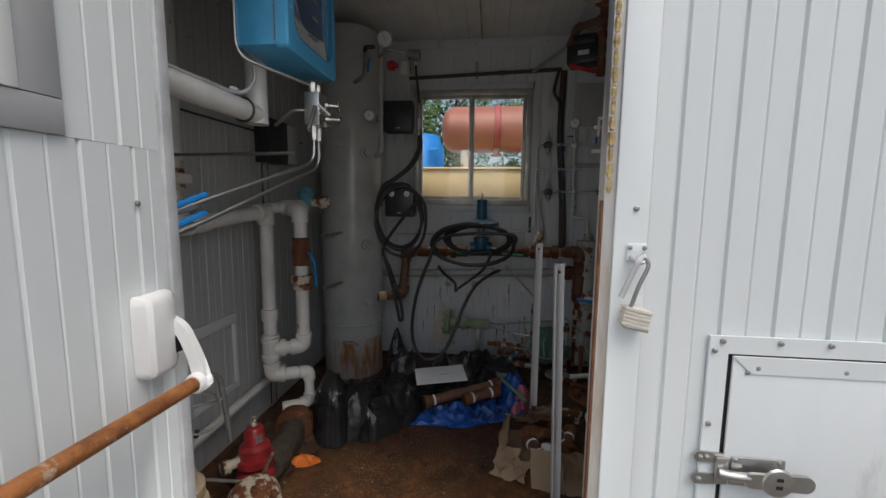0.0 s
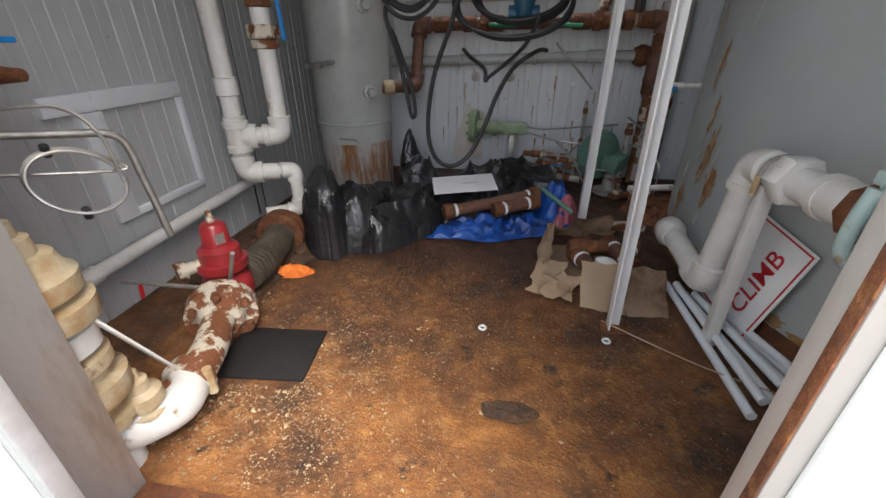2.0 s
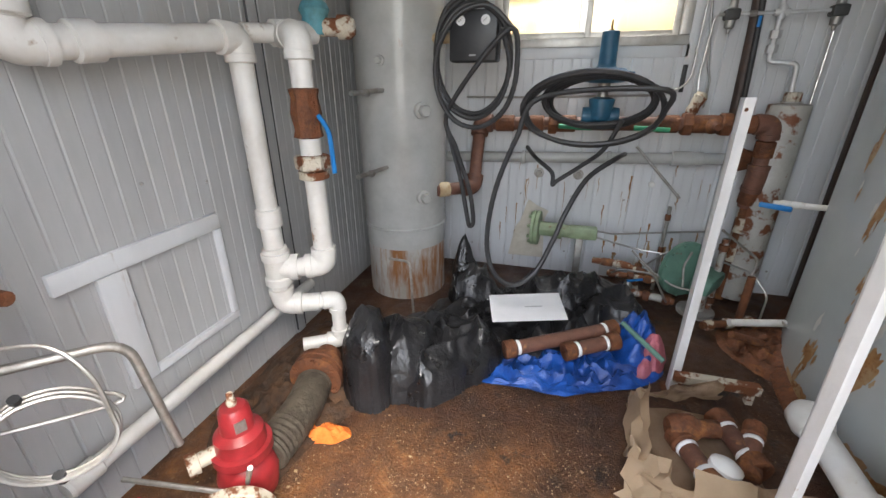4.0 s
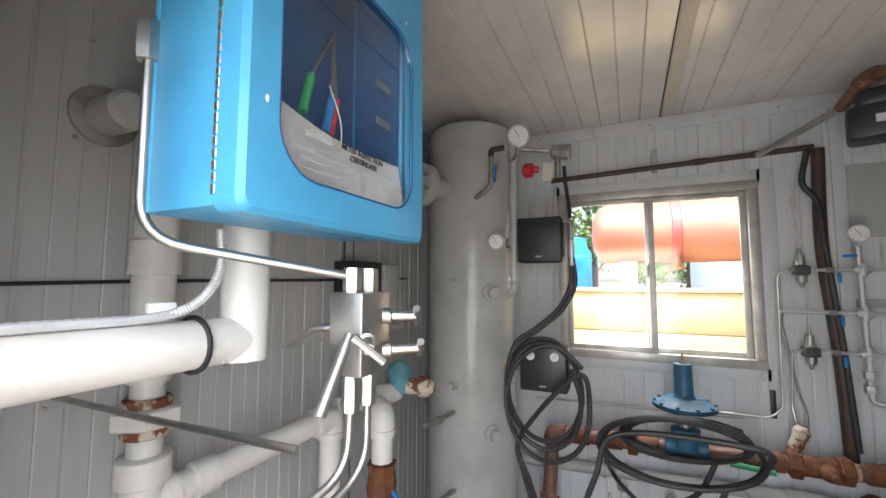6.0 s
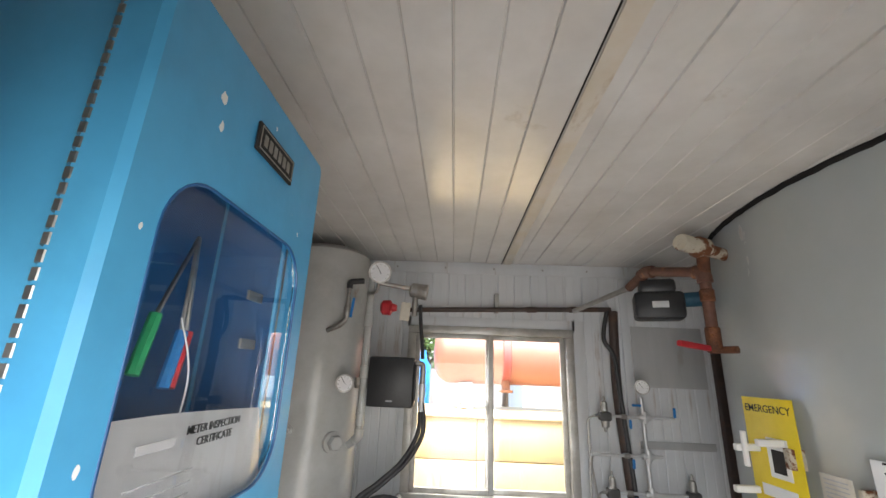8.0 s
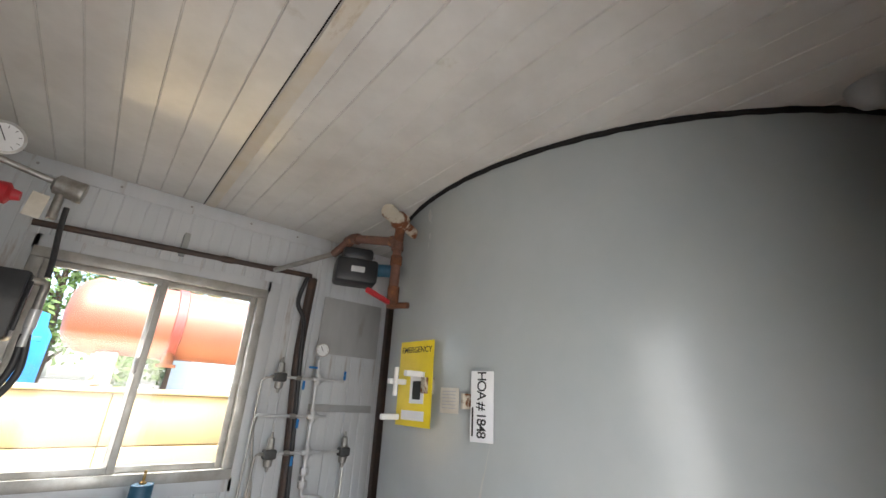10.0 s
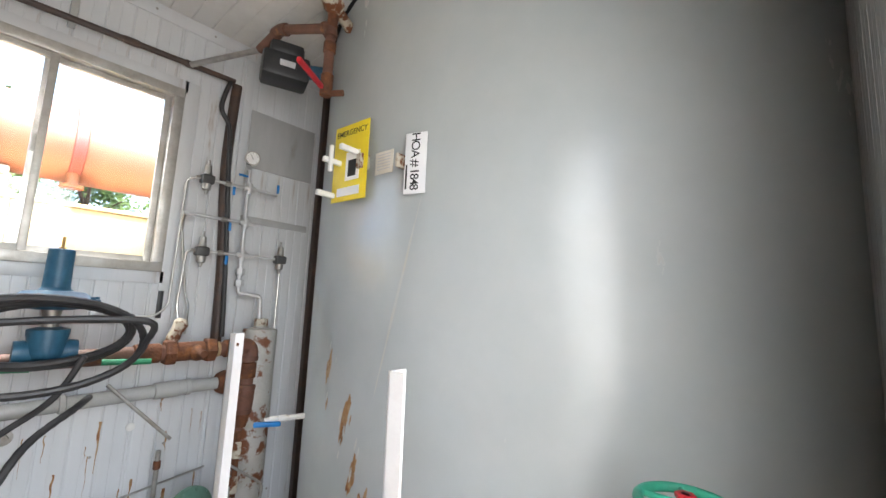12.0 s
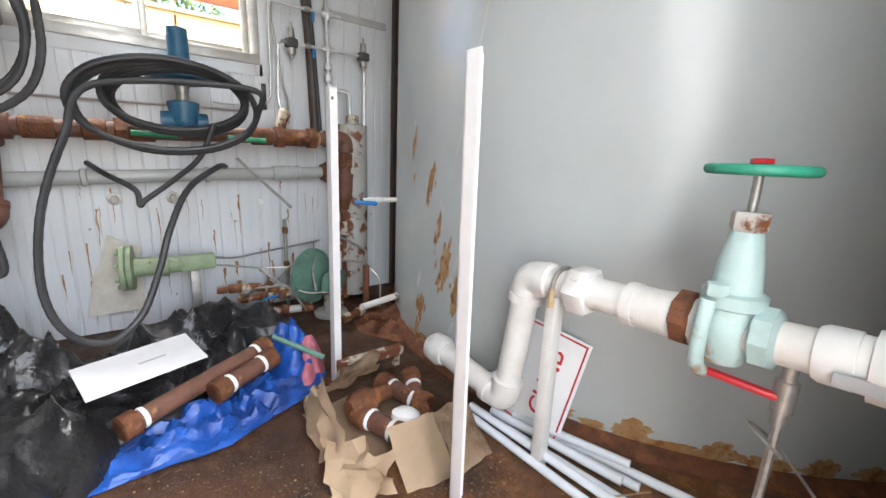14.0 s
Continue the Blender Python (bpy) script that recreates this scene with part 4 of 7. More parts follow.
bm = turned((RX, RY, 0.965), (0, 0, 1), [(0, 0.045), (0.02, 0.058), (0.06, 0.055), (0.085, 0.06), (0.10, 0.06), (0.108, 0.03)], 20)
turned((RX - 0.085, RY, 0.985), (1, 0, 0), [(0, 0.04), (0.025, 0.042), (0.05, 0.034), (0.12, 0.034), (0.145, 0.042), (0.17, 0.04)], 18, bm)
part("valve_body", bm, M_regblue, reg)

# rusty brown piping across the back
RYP = 3.25
br = pipe_run("rusty_manifold", "rust-brown threaded pipe run across the back wall", [(-0.16, 2.97, 0.605), (0.02, 3.10, 0.605), (0.02, RYP, 0.93), (1.40, RYP, 0.955), (1.40, RYP, 0.70), (1.40, RYP + 0.03, 0.55)], 0.034, M_brownpipe, elbow=1.42,
              collars=((2, 0.10, 0.05), (2, 0.22, 0.04), (2, 0.33, 0.05), (2, 0.68, 0.05), (2, 0.80, 0.06), (2, 0.93, 0.03), (3, 0.45, 0.04), (4, 0.5, 0.06)), collar_mat=M_rust)
for s in (0.28, 0.74, 0.86):
    c = lerp((0.02, RYP, 0.93), (1.40, RYP, 0.955), s)
    part("union_nut", hexnut(c - Vector((0.02, 0, 0)), (1, 0, 0), 0.045, 0.058), M_rust, br)
    part("thread_tape", turned(c + Vector((0.03, 0, 0)), (1, 0, 0), [(0, 0.035), (0.004, 0.037), (0.010, 0.037), (0.014, 0.035)], 16), M_cream, br)
part("thread_tape", turned((-0.15, 2.98, 0.605), (0.8, 0.6, 0), [(0, 0.040), (0.06, 0.040)], 16), M_cream, br)
part("needle_valve", turned((1.15, RYP - 0.02, 0.945), (0, -1, 0), [(0, 0.04), (0.03, 0.035), (0.05, 0.02), (0.09, 0.016)], 12), M_rust, br)
for xx in (0.44, 0.80):
    t_ = thing("valve_lever", (xx, RYP - 0.06, 0.94), "green vinyl valve lever on the rusty pipe", "valve lever")
    part("grip", sweep([(xx, RYP - 0.055, 0.93), (xx + 0.16, RYP - 0.075, 0.925)], 0.012, 10), material("green_vinyl", (0.02, 0.26, 0.12), rough=0.4), t_)
gp = pipe_run("grey_header_pipe", "grey painted horizontal pipe along the back wall", [(-0.20, 3.36, 0.72), (1.12, 3.36, 0.765), (1.32, 3.36, 0.77)], 0.030, M_vessel, collars=((0, 0.35, 0.012), (0, 0.70, 0.012), (0, 0.97, 0.05)))
part("end_cap", turned((1.30, 3.36, 0.77), (1, 0, 0), [(0, 0.045), (0.03, 0.06), (0.05, 0.06), (0.08, 0.05), (0.10, 0.045)], 12), M_rust, gp)
solo("lever_rod", sweep([(0.83, 3.2, 0.84), (1.06, 3.15, 0.60)], 0.007, 8), M_dullsteel, (0.83, 3.2, 0.84), "thin steel lever slanting over the pipe", "lever")
for x in (0.352, 0.578):
    t_ = thing("wall_bolt", (x, YB - 0.01, 0.635), "round steel bolt and washer on the wall", "bolt", "wall bolts")
    part("washer", turned((x, YB - 0.004, 0.635), (0, -1, 0), [(0, 0.030), (0.004, 0.030), (0.005, 0.022)], 18), M_dullsteel, t_)
    part("nut", hexnut((x, YB - 0.009, 0.635), (0, -1, 0), 0.022, 0.018), M_dullsteel, t_)
solo("wall_plug", turned((0.98, YB - 0.005, 0.60), (0, -1, 0), [(0, 0.018), (0.006, 0.017), (0.009, 0.01)], 16), M_whitepl, (0.98, YB, 0.6), "round white plastic plug in the wall", "plug")

# dark pipe above the window with shiny diagonal piece
tp = pipe_run("overhead_pipe", "dark brown thin pipe running above the window", [(0.02, 3.36, 2.325), (1.22, 3.36, 2.365)], 0.014, M_darkpipe, collars=((0, 0.62, 0.03), (0, 0.82, 0.025)))
part("diagonal_nipple", sweep([(1.00, 3.335, 2.345), (1.22, 3.08, 2.44)], 0.014, 12), M_steel, tp, "shiny galvanised diagonal piece")
part("pipe_clip", box((0.55, 3.36, 2.33), (0.575, YB - 0.013, 2.44), 0.002), M_vessel, tp)
act = thing("valve_actuator", (1.36, 3.0, 2.37), "black and dark blue electric valve actuator", "actuator")
part("housing", boxm(pose(1.31, 2.98, 2.33, 0, 0, -20), (0.22, 0.15, 0.13), 0.02), M_black, act)
part("cap", boxm(pose(1.31, 2.98, 2.425, 0, 0, -20), (0.16, 0.12, 0.07), 0.02), M_black, act)
part("motor", turned((1.40, 2.95, 2.36), (0.75, -0.6, 0), [(0, 0.035), (0.10, 0.035), (0.105, 0.025), (0.14, 0.025)], 16), M_regblue, act)
part("nameplate", boxm(pose(1.285, 2.903, 2.33, 0, 0, -20), (0.07, 0.003, 0.03)), M_trim, act)
rp = pipe_run("rusty_nozzle_piping", "rusty pipe tee and cross from the tank nozzle", [(1.22, 3.08, 2.44), (1.24, 2.92, 2.49), (1.335, 2.625, 2.42), (1.335, 2.625, 2.10)], 0.022, M_brownpipe, elbow=1.35, collars=((2, 0.3, 0.025), (2, 0.85, 0.05)), collar_mat=M_rust)
part("cross", turned((1.215, 2.555, 2.527), (0.9, 0.42, -0.06), [(0, 0.032), (0.01, 0.036), (0.05, 0.036), (0.06, 0.028), (0.10, 0.045), (0.14, 0.045), (0.15, 0.026), (0.27, 0.026)], 16), M_flakes, rp)
part("riser", sweep([(1.335, 2.612, 2.52), (1.335, 2.625, 2.40)], 0.024, 14), M_rust, rp)
part("red_lever", boxm(pose(1.215, 2.55, 2.118, 0, 3, 30), (0.19, 0.02, 0.022), 0.006), M_redplastic, rp, "red vinyl lever")
part("valve_stem", sweep([(1.335, 2.63, 2.11), (1.38, 2.56, 2.11)], 0.014, 10), M_rust, rp)

# dark conduit bundle and tubing tree to the right of the window
solo("conduit_post", sweep(spline([(1.245, 3.39, 2.36), (1.235, 3.39, 1.9), (1.27, 3.39, 1.4), (1.285, 3.39, 0.95)], 8), 0.026, 12), M_darkpipe, (1.26, 3.39, 1.0), "dark brown weathered conduit running down the wall", "conduit")
solo("hose", sweep(spline([(1.20, 3.36, 2.36), (1.17, 3.36, 2.20), (1.22, 3.36, 2.10), (1.235, 3.355, 1.9), (1.275, 3.355, 1.4), (1.30, 3.36, 1.0)], 8), 0.012, 10), M_hose, (1.2, 3.36, 1.5), "black cable strapped along the conduit", "hose", "black hoses")
TX, TY = 1.345, 3.33
tree = thing("tubing_tree", (TX, TY, 1.2), "grey instrument tubing tree with cross fittings", "tubing")
part("riser", sweep([(TX - 0.01, TY, 1.89), (TX, TY, 1.25)], 0.011, 10), M_trim, tree)
part("riser", sweep(rounded([(TX, TY, 1.26), (TX, TY, 1.225), (1.45, 3.30, 1.215), (1.46, 3.30, 1.07)], 0.025), 0.011, 10), M_trim, tree)
for z, x0, x1 in ((1.79, 1.15, 1.50), (1.60, 1.05, 1.42), (1.425, 1.15, 1.56)):
    part("arm", sweep([(x0, TY, z), (x1, TY, z)], 0.008, 10), M_trim, tree)
    part("cross_fitting", turned((TX - 0.03, TY, z), (1, 0, 0), [(0, 0.014), (0.012, 0.018), (0.048, 0.018), (0.06, 0.014)], 10), M_trim, tree)
    part("cross_fitting", turned((TX, TY, z - 0.03), (0, 0, 1), [(0, 0.014), (0.012, 0.018), (0.048, 0.018), (0.06, 0.014)], 10), M_trim, tree)
    part("blue_handle", boxm(pose(1.26, TY - 0.02, z - 0.035), (0.014, 0.008, 0.045), 0.003), M_blueplastic, tree, "small blue lever")
    part("compression_nut", hexnut((1.22, TY, z), (1, 0, 0), 0.03, 0.014), M_dullsteel, tree)
for z in (1.34, 1.28):
    part("union", hexnut((TX, TY, z - 0.02), (0, 0, 1), 0.035, 0.024), M_trim, tree)
part("blue_handle", boxm(pose(1.30, TY - 0.02, 1.85), (0.05, 0.008, 0.012), 0.003), M_blueplastic, tree, "small blue lever")
part("blue_handle", boxm(pose(1.495, TY - 0.02, 1.82), (0.014, 0.008, 0.05), 0.003), M_blueplastic, tree, "small blue lever")
gauge("pressure_gauge", (1.325, 3.28, 1.945), (-0.35, -1, -0.1), 0.036, "small gauge with white dial on tubing tree")


def mini_regulator(x, y, z):
    e = thing("mini_regulator", (x, y, z), "small dark grey instrument air regulator", "regulator", "small regulators on the tubing")
    part("bonnet", turned((x, y, z + 0.02), (0, 0, 1), [(0, 0.024), (0.005, 0.018), (0.05, 0.015), (0.055, 0.006), (0.08, 0.005)], 12), M_dullsteel, e)
    part("body", box((x - 0.03, y - 0.026, z - 0.024), (x + 0.03, y + 0.026, z + 0.02), 0.008), material("regulator_grey", (0.07, 0.07, 0.07), rough=0.5), e)
    part("bowl", turned((x, y, z - 0.025), (0, 0, -1), [(0, 0.022), (0.03, 0.02), (0.036, 0.010), (0.055, 0.006)], 12), M_dullsteel, e)
    part("knob", turned((x - 0.03, y, z), (-1, 0, 0), [(0, 0.008), (0.02, 0.008)], 8), M_dullsteel, e)


mini_regulator(1.135, TY, 1.79)
mini_regulator(1.150, TY, 1.425)
mini_regulator(1.555, TY, 1.425)
for pts in ([(1.11, TY, 1.79), (1.055, TY + 0.03, 1.78), (1.05, TY + 0.05, 1.15), (1.00, TY + 0.04, 1.10), (0.78, TY + 0.05, 1.10)],
            [(1.12, TY, 1.425), (1.09, TY + 0.02, 1.42), (1.085, TY + 0.05, 1.16), (1.10, TY + 0.04, 1.06)],
            [(1.06, TY, 1.60), (1.06, TY + 0.04, 1.55), (1.12, TY + 0.06, 1.2), (1.135, TY + 0.04, 1.15), (1.125, TY + 0.02, 1.02)],
            [(0.90, YB - 0.03, 1.075), (0.15, YB - 0.03, 1.06), (-0.1, YB - 0.03, 1.06)],
            [(1.56, TY, 1.37), (1.56, TY, 0.70)],
            [(0.69, 3.25, 0.36), (0.80, 3.30, 0.33), (1.30, 3.40, 0.36)], [(0.69, 3.23, 0.33), (0.92, 3.26, 0.27), (1.14, 3.22, 0.26)]):
    solo("steel_tubing", sweep(rounded(pts, 0.035), 0.0055, 8), M_steel, pts[0], "thin bent stainless steel tubing on the back wall", "tubing", "steel tubing")
t_ = thing("pilot_fitting", (1.10, 3.33, 1.02), "white and rusty tubing junction above pipe", "fitting")
part("body", turned((1.06, 3.32, 0.98), (0.4, 0, 1), [(0, 0.02), (0.03, 0.03), (0.06, 0.026), (0.10, 0.034), (0.12, 0.02)], 12), M_flakes, t_)
solo("black_bracket", box((1.015, YB - 0.03, 1.09), (1.035, YB - 0.011, 1.22), 0.002), M_black, (1.02, YB, 1.1), "short black bracket on the wall", "bracket")

# slim grey vessel by the tank
sv = thing("slim_vessel", (1.47, 3.30, 0), "slim upright grey vessel with chipped rusty paint", "vessel")
M_chip = material("chipped_grey", (0.44, 0.43, 0.40), (0.34, 0.33, 0.3), 6, rough=0.45, bump=0.2, c3=RUST, scale3=11, lo3=0.52, hi3=0.58)
part("shell", turned((1.47, 3.30, 0.04), (0, 0, 1), [(0, 0.085), (0.99, 0.085), (1.0, 0.083), (1.008, 0.04), (1.015, 0.04)], 28), M_chip, sv)
part("top_nut", hexnut((1.47, 3.30, 1.055), (0, 0, 1), 0.04, 0.035), M_flakes, sv)
pipe_run("tank_drain", "thin white pipe from tank to slim vessel", [(1.40, 3.02, 0.64), (1.60, 2.96, 0.645)], 0.013, M_white, collars=((0, 0.2, 0.02), (0, 0.4, 0.02)))
solo("drain_lever", boxm(pose(1.40, 2.99, 0.63, 0, 4, -15), (0.12, 0.02, 0.022), 0.006), M_blueplastic, (1.4, 2.99, 0.63), "blue vinyl lever on the drain valve", "valve lever")
pipe_run("rusty_riser", "rusty vertical pipe beside the slim vessel", [(1.40, 3.27, 0.56), (1.40, 3.27, 0.02)], 0.022, M_rust, collars=((0, 0.2, 0.04), (0, 0.5, 0.04)), collar_mat=M_flakes)

# ---- white piping on the side wall ----
p1 = (-0.525, 2.10)
p2 = (-0.362, 2.17)
pl = pipe_run("white_pipe", "white painted threaded pipe drop along the side wall", [(-0.62, 1.56, 2.40), (-0.62, 1.56, 1.22), (p1[0], p1[1], 1.275), (p1[0], p1[1], 0.34), (-0.40, 2.16, 0.335)], 0.036, M_white, elbow=1.3, collars=((2, 0.62, 0.035), (2, 0.80, 0.055), (1, 0.25, 0.03)))
part("union_nut", hexnut((-0.62, 1.56, 1.40), (0, 0, 1), 0.045, 0.075), M_white, pl)
part("union_ring", turned((-0.62, 1.56, 1.375), (0, 0, 1), [(0, 0.045), (0.004, 0.05), (0.085, 0.05), (0.09, 0.045)], 18), M_flakes, pl)
part("sleeve", turned((-0.62, 1.56, 1.27), (0, 0, 1), [(0, 0.05), (0.004, 0.057), (0.06, 0.057), (0.064, 0.05)], 18), M_white, pl)
part("riser_sleeve", turned((-0.62, 1.56, 1.50), (0, 0, 1), [(0, 0.046), (0.25, 0.046), (0.252, 0.055), (0.33, 0.055), (0.335, 0.046), (0.8, 0.046)], 20), M_white, pl)
pr = pipe_run("white_pipe", "white painted pipe with brass union and valve", [(-0.47, 2.25, 1.285), (p2[0], p2[1], 1.285), (p2[0], p2[1], 0.50), (p1[0] + 0.03, p1[1], 0.495)], 0.036, M_white, elbow=1.3)
part("valve_body", turned((p2[0], p2[1], 0.97), (0, 0, 1), [(0, 0.036), (0.006, 0.05), (0.03, 0.044), (0.08, 0.052), (0.13, 0.044), (0.155, 0.05), (0.16, 0.036)], 8), M_rust, pr, "rust-brown ball valve body")
part("brass_union", hexnut((p2[0], p2[1], 0.865), (0, 0, 1), 0.05, 0.06), M_flakes, pr, "rust-stained union nut")
part("brass_union", turned((p2[0], p2[1], 0.83), (0, 0, 1), [(0, 0.04), (0.004, 0.052), (0.03, 0.052), (0.034, 0.04)], 18), M_flakes, pr)
part("lever", sweep(rounded([(p2[0] + 0.05, p2[1] - 0.01, 1.045), (p2[0] + 0.09, p2[1] - 0.02, 1.0), (p2[0] + 0.095, p2[1] - 0.02, 0.86)], 0.03), 0.008, 8), M_blueplastic, pr, "blue vinyl lever")
tee = thing("pipe_tee", (p1[0], p1[1], 0.50), "white threaded tee joining two pipes", "pipe tee")
bm = turned((p1[0], p1[1], 0.43), (0, 0, 1), [(0, 0.04), (0.004, 0.052), (0.03, 0.052), (0.035, 0.046), (0.10, 0.046), (0.105, 0.052), (0.13, 0.052), (0.134, 0.04)], 18)
turned((p1[0], p1[1], 0.495), (0.9, 0.4, 0), [(0, 0.044), (0.05, 0.044), (0.052, 0.05), (0.08, 0.05)], 18, bm)
part("body", bm, M_white, tee)
pipe_run("white_pipe", "short white pipe dropping to the floor valve", [(-0.44, 2.13, 0.335), (-0.35, 2.20, 0.335), (-0.35, 2.20, 0.14), (-0.48, 2.12, 0.14)], 0.028, M_white, elbow=1.3)
mt = thing("teal_meter", (-0.42, 2.40, 1.35), "small teal painted pipe fitting with nut", "fitting")
part("body", turned((-0.42, 2.38, 1.30), (0, 0, 1), [(0, 0.04), (0.02, 0.05), (0.06, 0.045), (0.08, 0.055), (0.10, 0.045), (0.12, 0.02)], 10), M_teal, mt)
part("outlet", turned((-0.40, 2.38, 1.325), (1, 0.3, 0), [(0, 0.03), (0.06, 0.03), (0.062, 0.04), (0.10, 0.04), (0.12, 0.025)], 14), M_flakes, mt)
part("inlet", turned((-0.54, 2.14, 1.29), (0.45, 0.9, 0.06), [(0, 0.03), (0.10, 0.03), (0.102, 0.042), (0.15, 0.042), (0.26, 0.035)], 14), M_white, mt)
for z in (1.10, 0.74):
    t_ = thing("vessel_cock", (-0.55, 2.85, z), "small grey drain cock on the vessel", "valve")
    part("body", sweep([(-0.42, 2.60, z), (-0.36, 2.82, z + 0.01)], 0.011, 10), M_dullsteel, t_)
    part("nut", hexnut((-0.40, 2.68, z), (0.25, 0.95, 0), 0.03, 0.018), M_dullsteel, t_)

# conduit low on the side wall, with its bracket panel
pipe_run("low_conduit", "white horizontal pipe low on the side wall", [(-0.645, 1.35, 0.20), (-0.645, 2.45, 0.24)], 0.024, M_white, collars=((0, 0.04, 0.04),))
for lo, hi in (((1.50, 0.665), (2.03, 0.722)), ((1.681, 0.300), (2.03, 0.328)), ((2.004, 0.329), (2.03, 0.664)), ((1.60, 0.300), (1.680, 0.664))):
    solo("panel_trim", box((XL + 0.004, lo[0], lo[1]), (XL + 0.022, hi[0], hi[1]), 0.004), M_wallback, (XL, lo[0], lo[1]), "grey metal trim around a wall panel", "trim", kind="structure")
for y in (2.36, 2.42):
    solo("wall_cable", sweep([(XL + 0.012, y, 0.02), (XL + 0.012, y, 2.3)], 0.004, 6), M_black, (XL, y, 0.02), "thin dark cable fixed down the wall", "cable")
solo("wall_cable", sweep(spline([(XL + 0.012, 0.95, 1.72), (XL + 0.012, 1.6, 1.735), (XL + 0.012, 2.3, 1.74), (XL + 0.012, 2.9, 1.75)]), 0.005, 6), M_black, (XL, 1, 1.7), "thin dark cable run along the wall", "cable")
blk = thing("junction_box", (-0.62, 2.45, 1.56), "dark grey junction box on the side wall", "junction box")
part("case", box((XL + 0.005, 2.30, 1.56), (XL + 0.10, 2.52, 1.82), 0.006), M_black, blk)
part("side_plate", box((XL + 0.005, 2.53, 1.57), (XL + 0.11, 2.66, 1.81), 0.004), M_vessel, blk)
wc = thing("wall_nozzle", (XL, 1.47, 2.12), "grey pipe stub passing through the wall", "pipe")
part("ring", turned((XL + 0.004, 1.47, 2.12), (1, 0, 0), [(0, 0.07), (0.012, 0.07), (0.018, 0.05)], 24), M_dullsteel, wc)
part("stub", turned((XL + 0.01, 1.47, 2.12), (1, 0, 0), [(0, 0.045), (0.10, 0.045), (0.11, 0.035)], 20), M_wall, wc)

# large white horizontal pipe with strap, under the recorder
wp = pipe_run("large_white_pipe", "large white painted pipe under the chart recorder", [(-0.15, 0.945, 1.645), (-0.15, 1.40, 1.645)], 0.035, M_white)
part("riser", sweep([(-0.15, 1.43, 1.611), (-0.15, 1.43, 1.95)], 0.037, 20), M_white, wp)
part("mitre", sweep([(-0.15, 1.38, 1.645), (-0.15, 1.43, 1.645)], 0.0352, 20), M_white, wp)
part("strap", sweep([(-0.15 + 0.039 * math.cos(a), 1.345, 1.645 + 0.039 * math.sin(a)) for a in [k * 2 * math.pi / 20 for k in range(20)]], 0.004, 6, closed=True), M_black, wp, "black cable tie")
solo("armoured_cable", sweep(spline([(-0.15, 0.95, 1.687), (-0.15, 1.15, 1.687), (-0.14, 1.31, 1.692), (-0.11, 1.35, 1.74), (-0.12, 1.36, 1.81)], 40), 0.006, 8, ribs=0.001), M_trim, (-0.13, 1.2, 1.68), "ribbed metal armoured cable on the white pipe", "cable")
solo("label_tag", boxm(pose(-0.15, 1.30, 1.70, 0, 0, 0), (0.012, 0.035, 0.014), 0.002), M_paper, (-0.3, 1.36, 1.76), "white and blue tag on a cable", "tag")

# ---- chart recorder ----
BX, BY0, BY1, BZ0, BZ1 = 0.075, 1.233, 1.624, 1.815, 2.342
DB = 0.036      # where the door meets the cabinet
BB = -0.10
rec = thing("chart_recorder", (-0.07, 1.43, BZ0), "bright blue metal chart recorder cabinet with glass door", "recorder")
CY0, CY1 = BY0 + 0.010, BY1 - 0.008
for lo, hi in (((BB, CY0, BZ0), (BB + 0.01, CY1, BZ1 - 0.02)), ((BB + 0.0105, CY0, BZ0), (DB - 0.002, CY0 + 0.010, BZ1 - 0.02)), ((BB + 0.0105, CY1 - 0.010, BZ0), (DB - 0.002, CY1, BZ1 - 0.02)),
               ((BB + 0.0105, CY0 + 0.0105, BZ0), (DB - 0.002, CY1 - 0.0105, BZ0 + 0.012)), ((BB + 0.0105, CY0 + 0.0105, BZ1 - 0.032), (DB - 0.002, CY1 - 0.0105, BZ1 - 0.02))):
    part("cabinet_panel", box(lo, hi, 0.003), M_bluebox, rec)
# back and thin added inner sheets carry the darkened blue as painted shade
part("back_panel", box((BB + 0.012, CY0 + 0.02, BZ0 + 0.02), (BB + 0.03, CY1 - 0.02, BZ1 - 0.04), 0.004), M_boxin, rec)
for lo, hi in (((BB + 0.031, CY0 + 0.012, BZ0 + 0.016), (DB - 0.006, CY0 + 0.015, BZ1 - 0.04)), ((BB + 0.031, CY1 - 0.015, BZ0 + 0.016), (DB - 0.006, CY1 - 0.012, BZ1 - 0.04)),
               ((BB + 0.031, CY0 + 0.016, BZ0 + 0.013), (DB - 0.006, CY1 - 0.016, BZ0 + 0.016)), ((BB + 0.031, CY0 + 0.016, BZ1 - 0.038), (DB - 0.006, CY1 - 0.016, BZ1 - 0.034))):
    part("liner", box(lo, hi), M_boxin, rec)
for z in (2.09, 2.02):
    part("catch_plate", box((0.010, CY1 - 0.060, z), (0.014, CY1 - 0.0155, z + 0.014), 0.001), M_dullsteel, rec)


def rr(y0, y1, z0, z1, r, n=7):
    out = []
    for cy, cz, a0 in ((y1 - r, z1 - r, 0), (y0 + r, z1 - r, 90), (y0 + r, z0 + r, 180), (y1 - r, z0 + r, 270)):
        for k in range(n + 1):
            a = radians(a0 + 90 * k / n)
            out.append((cy + math.cos(a) * r, cz + math.sin(a) * r))
    return out


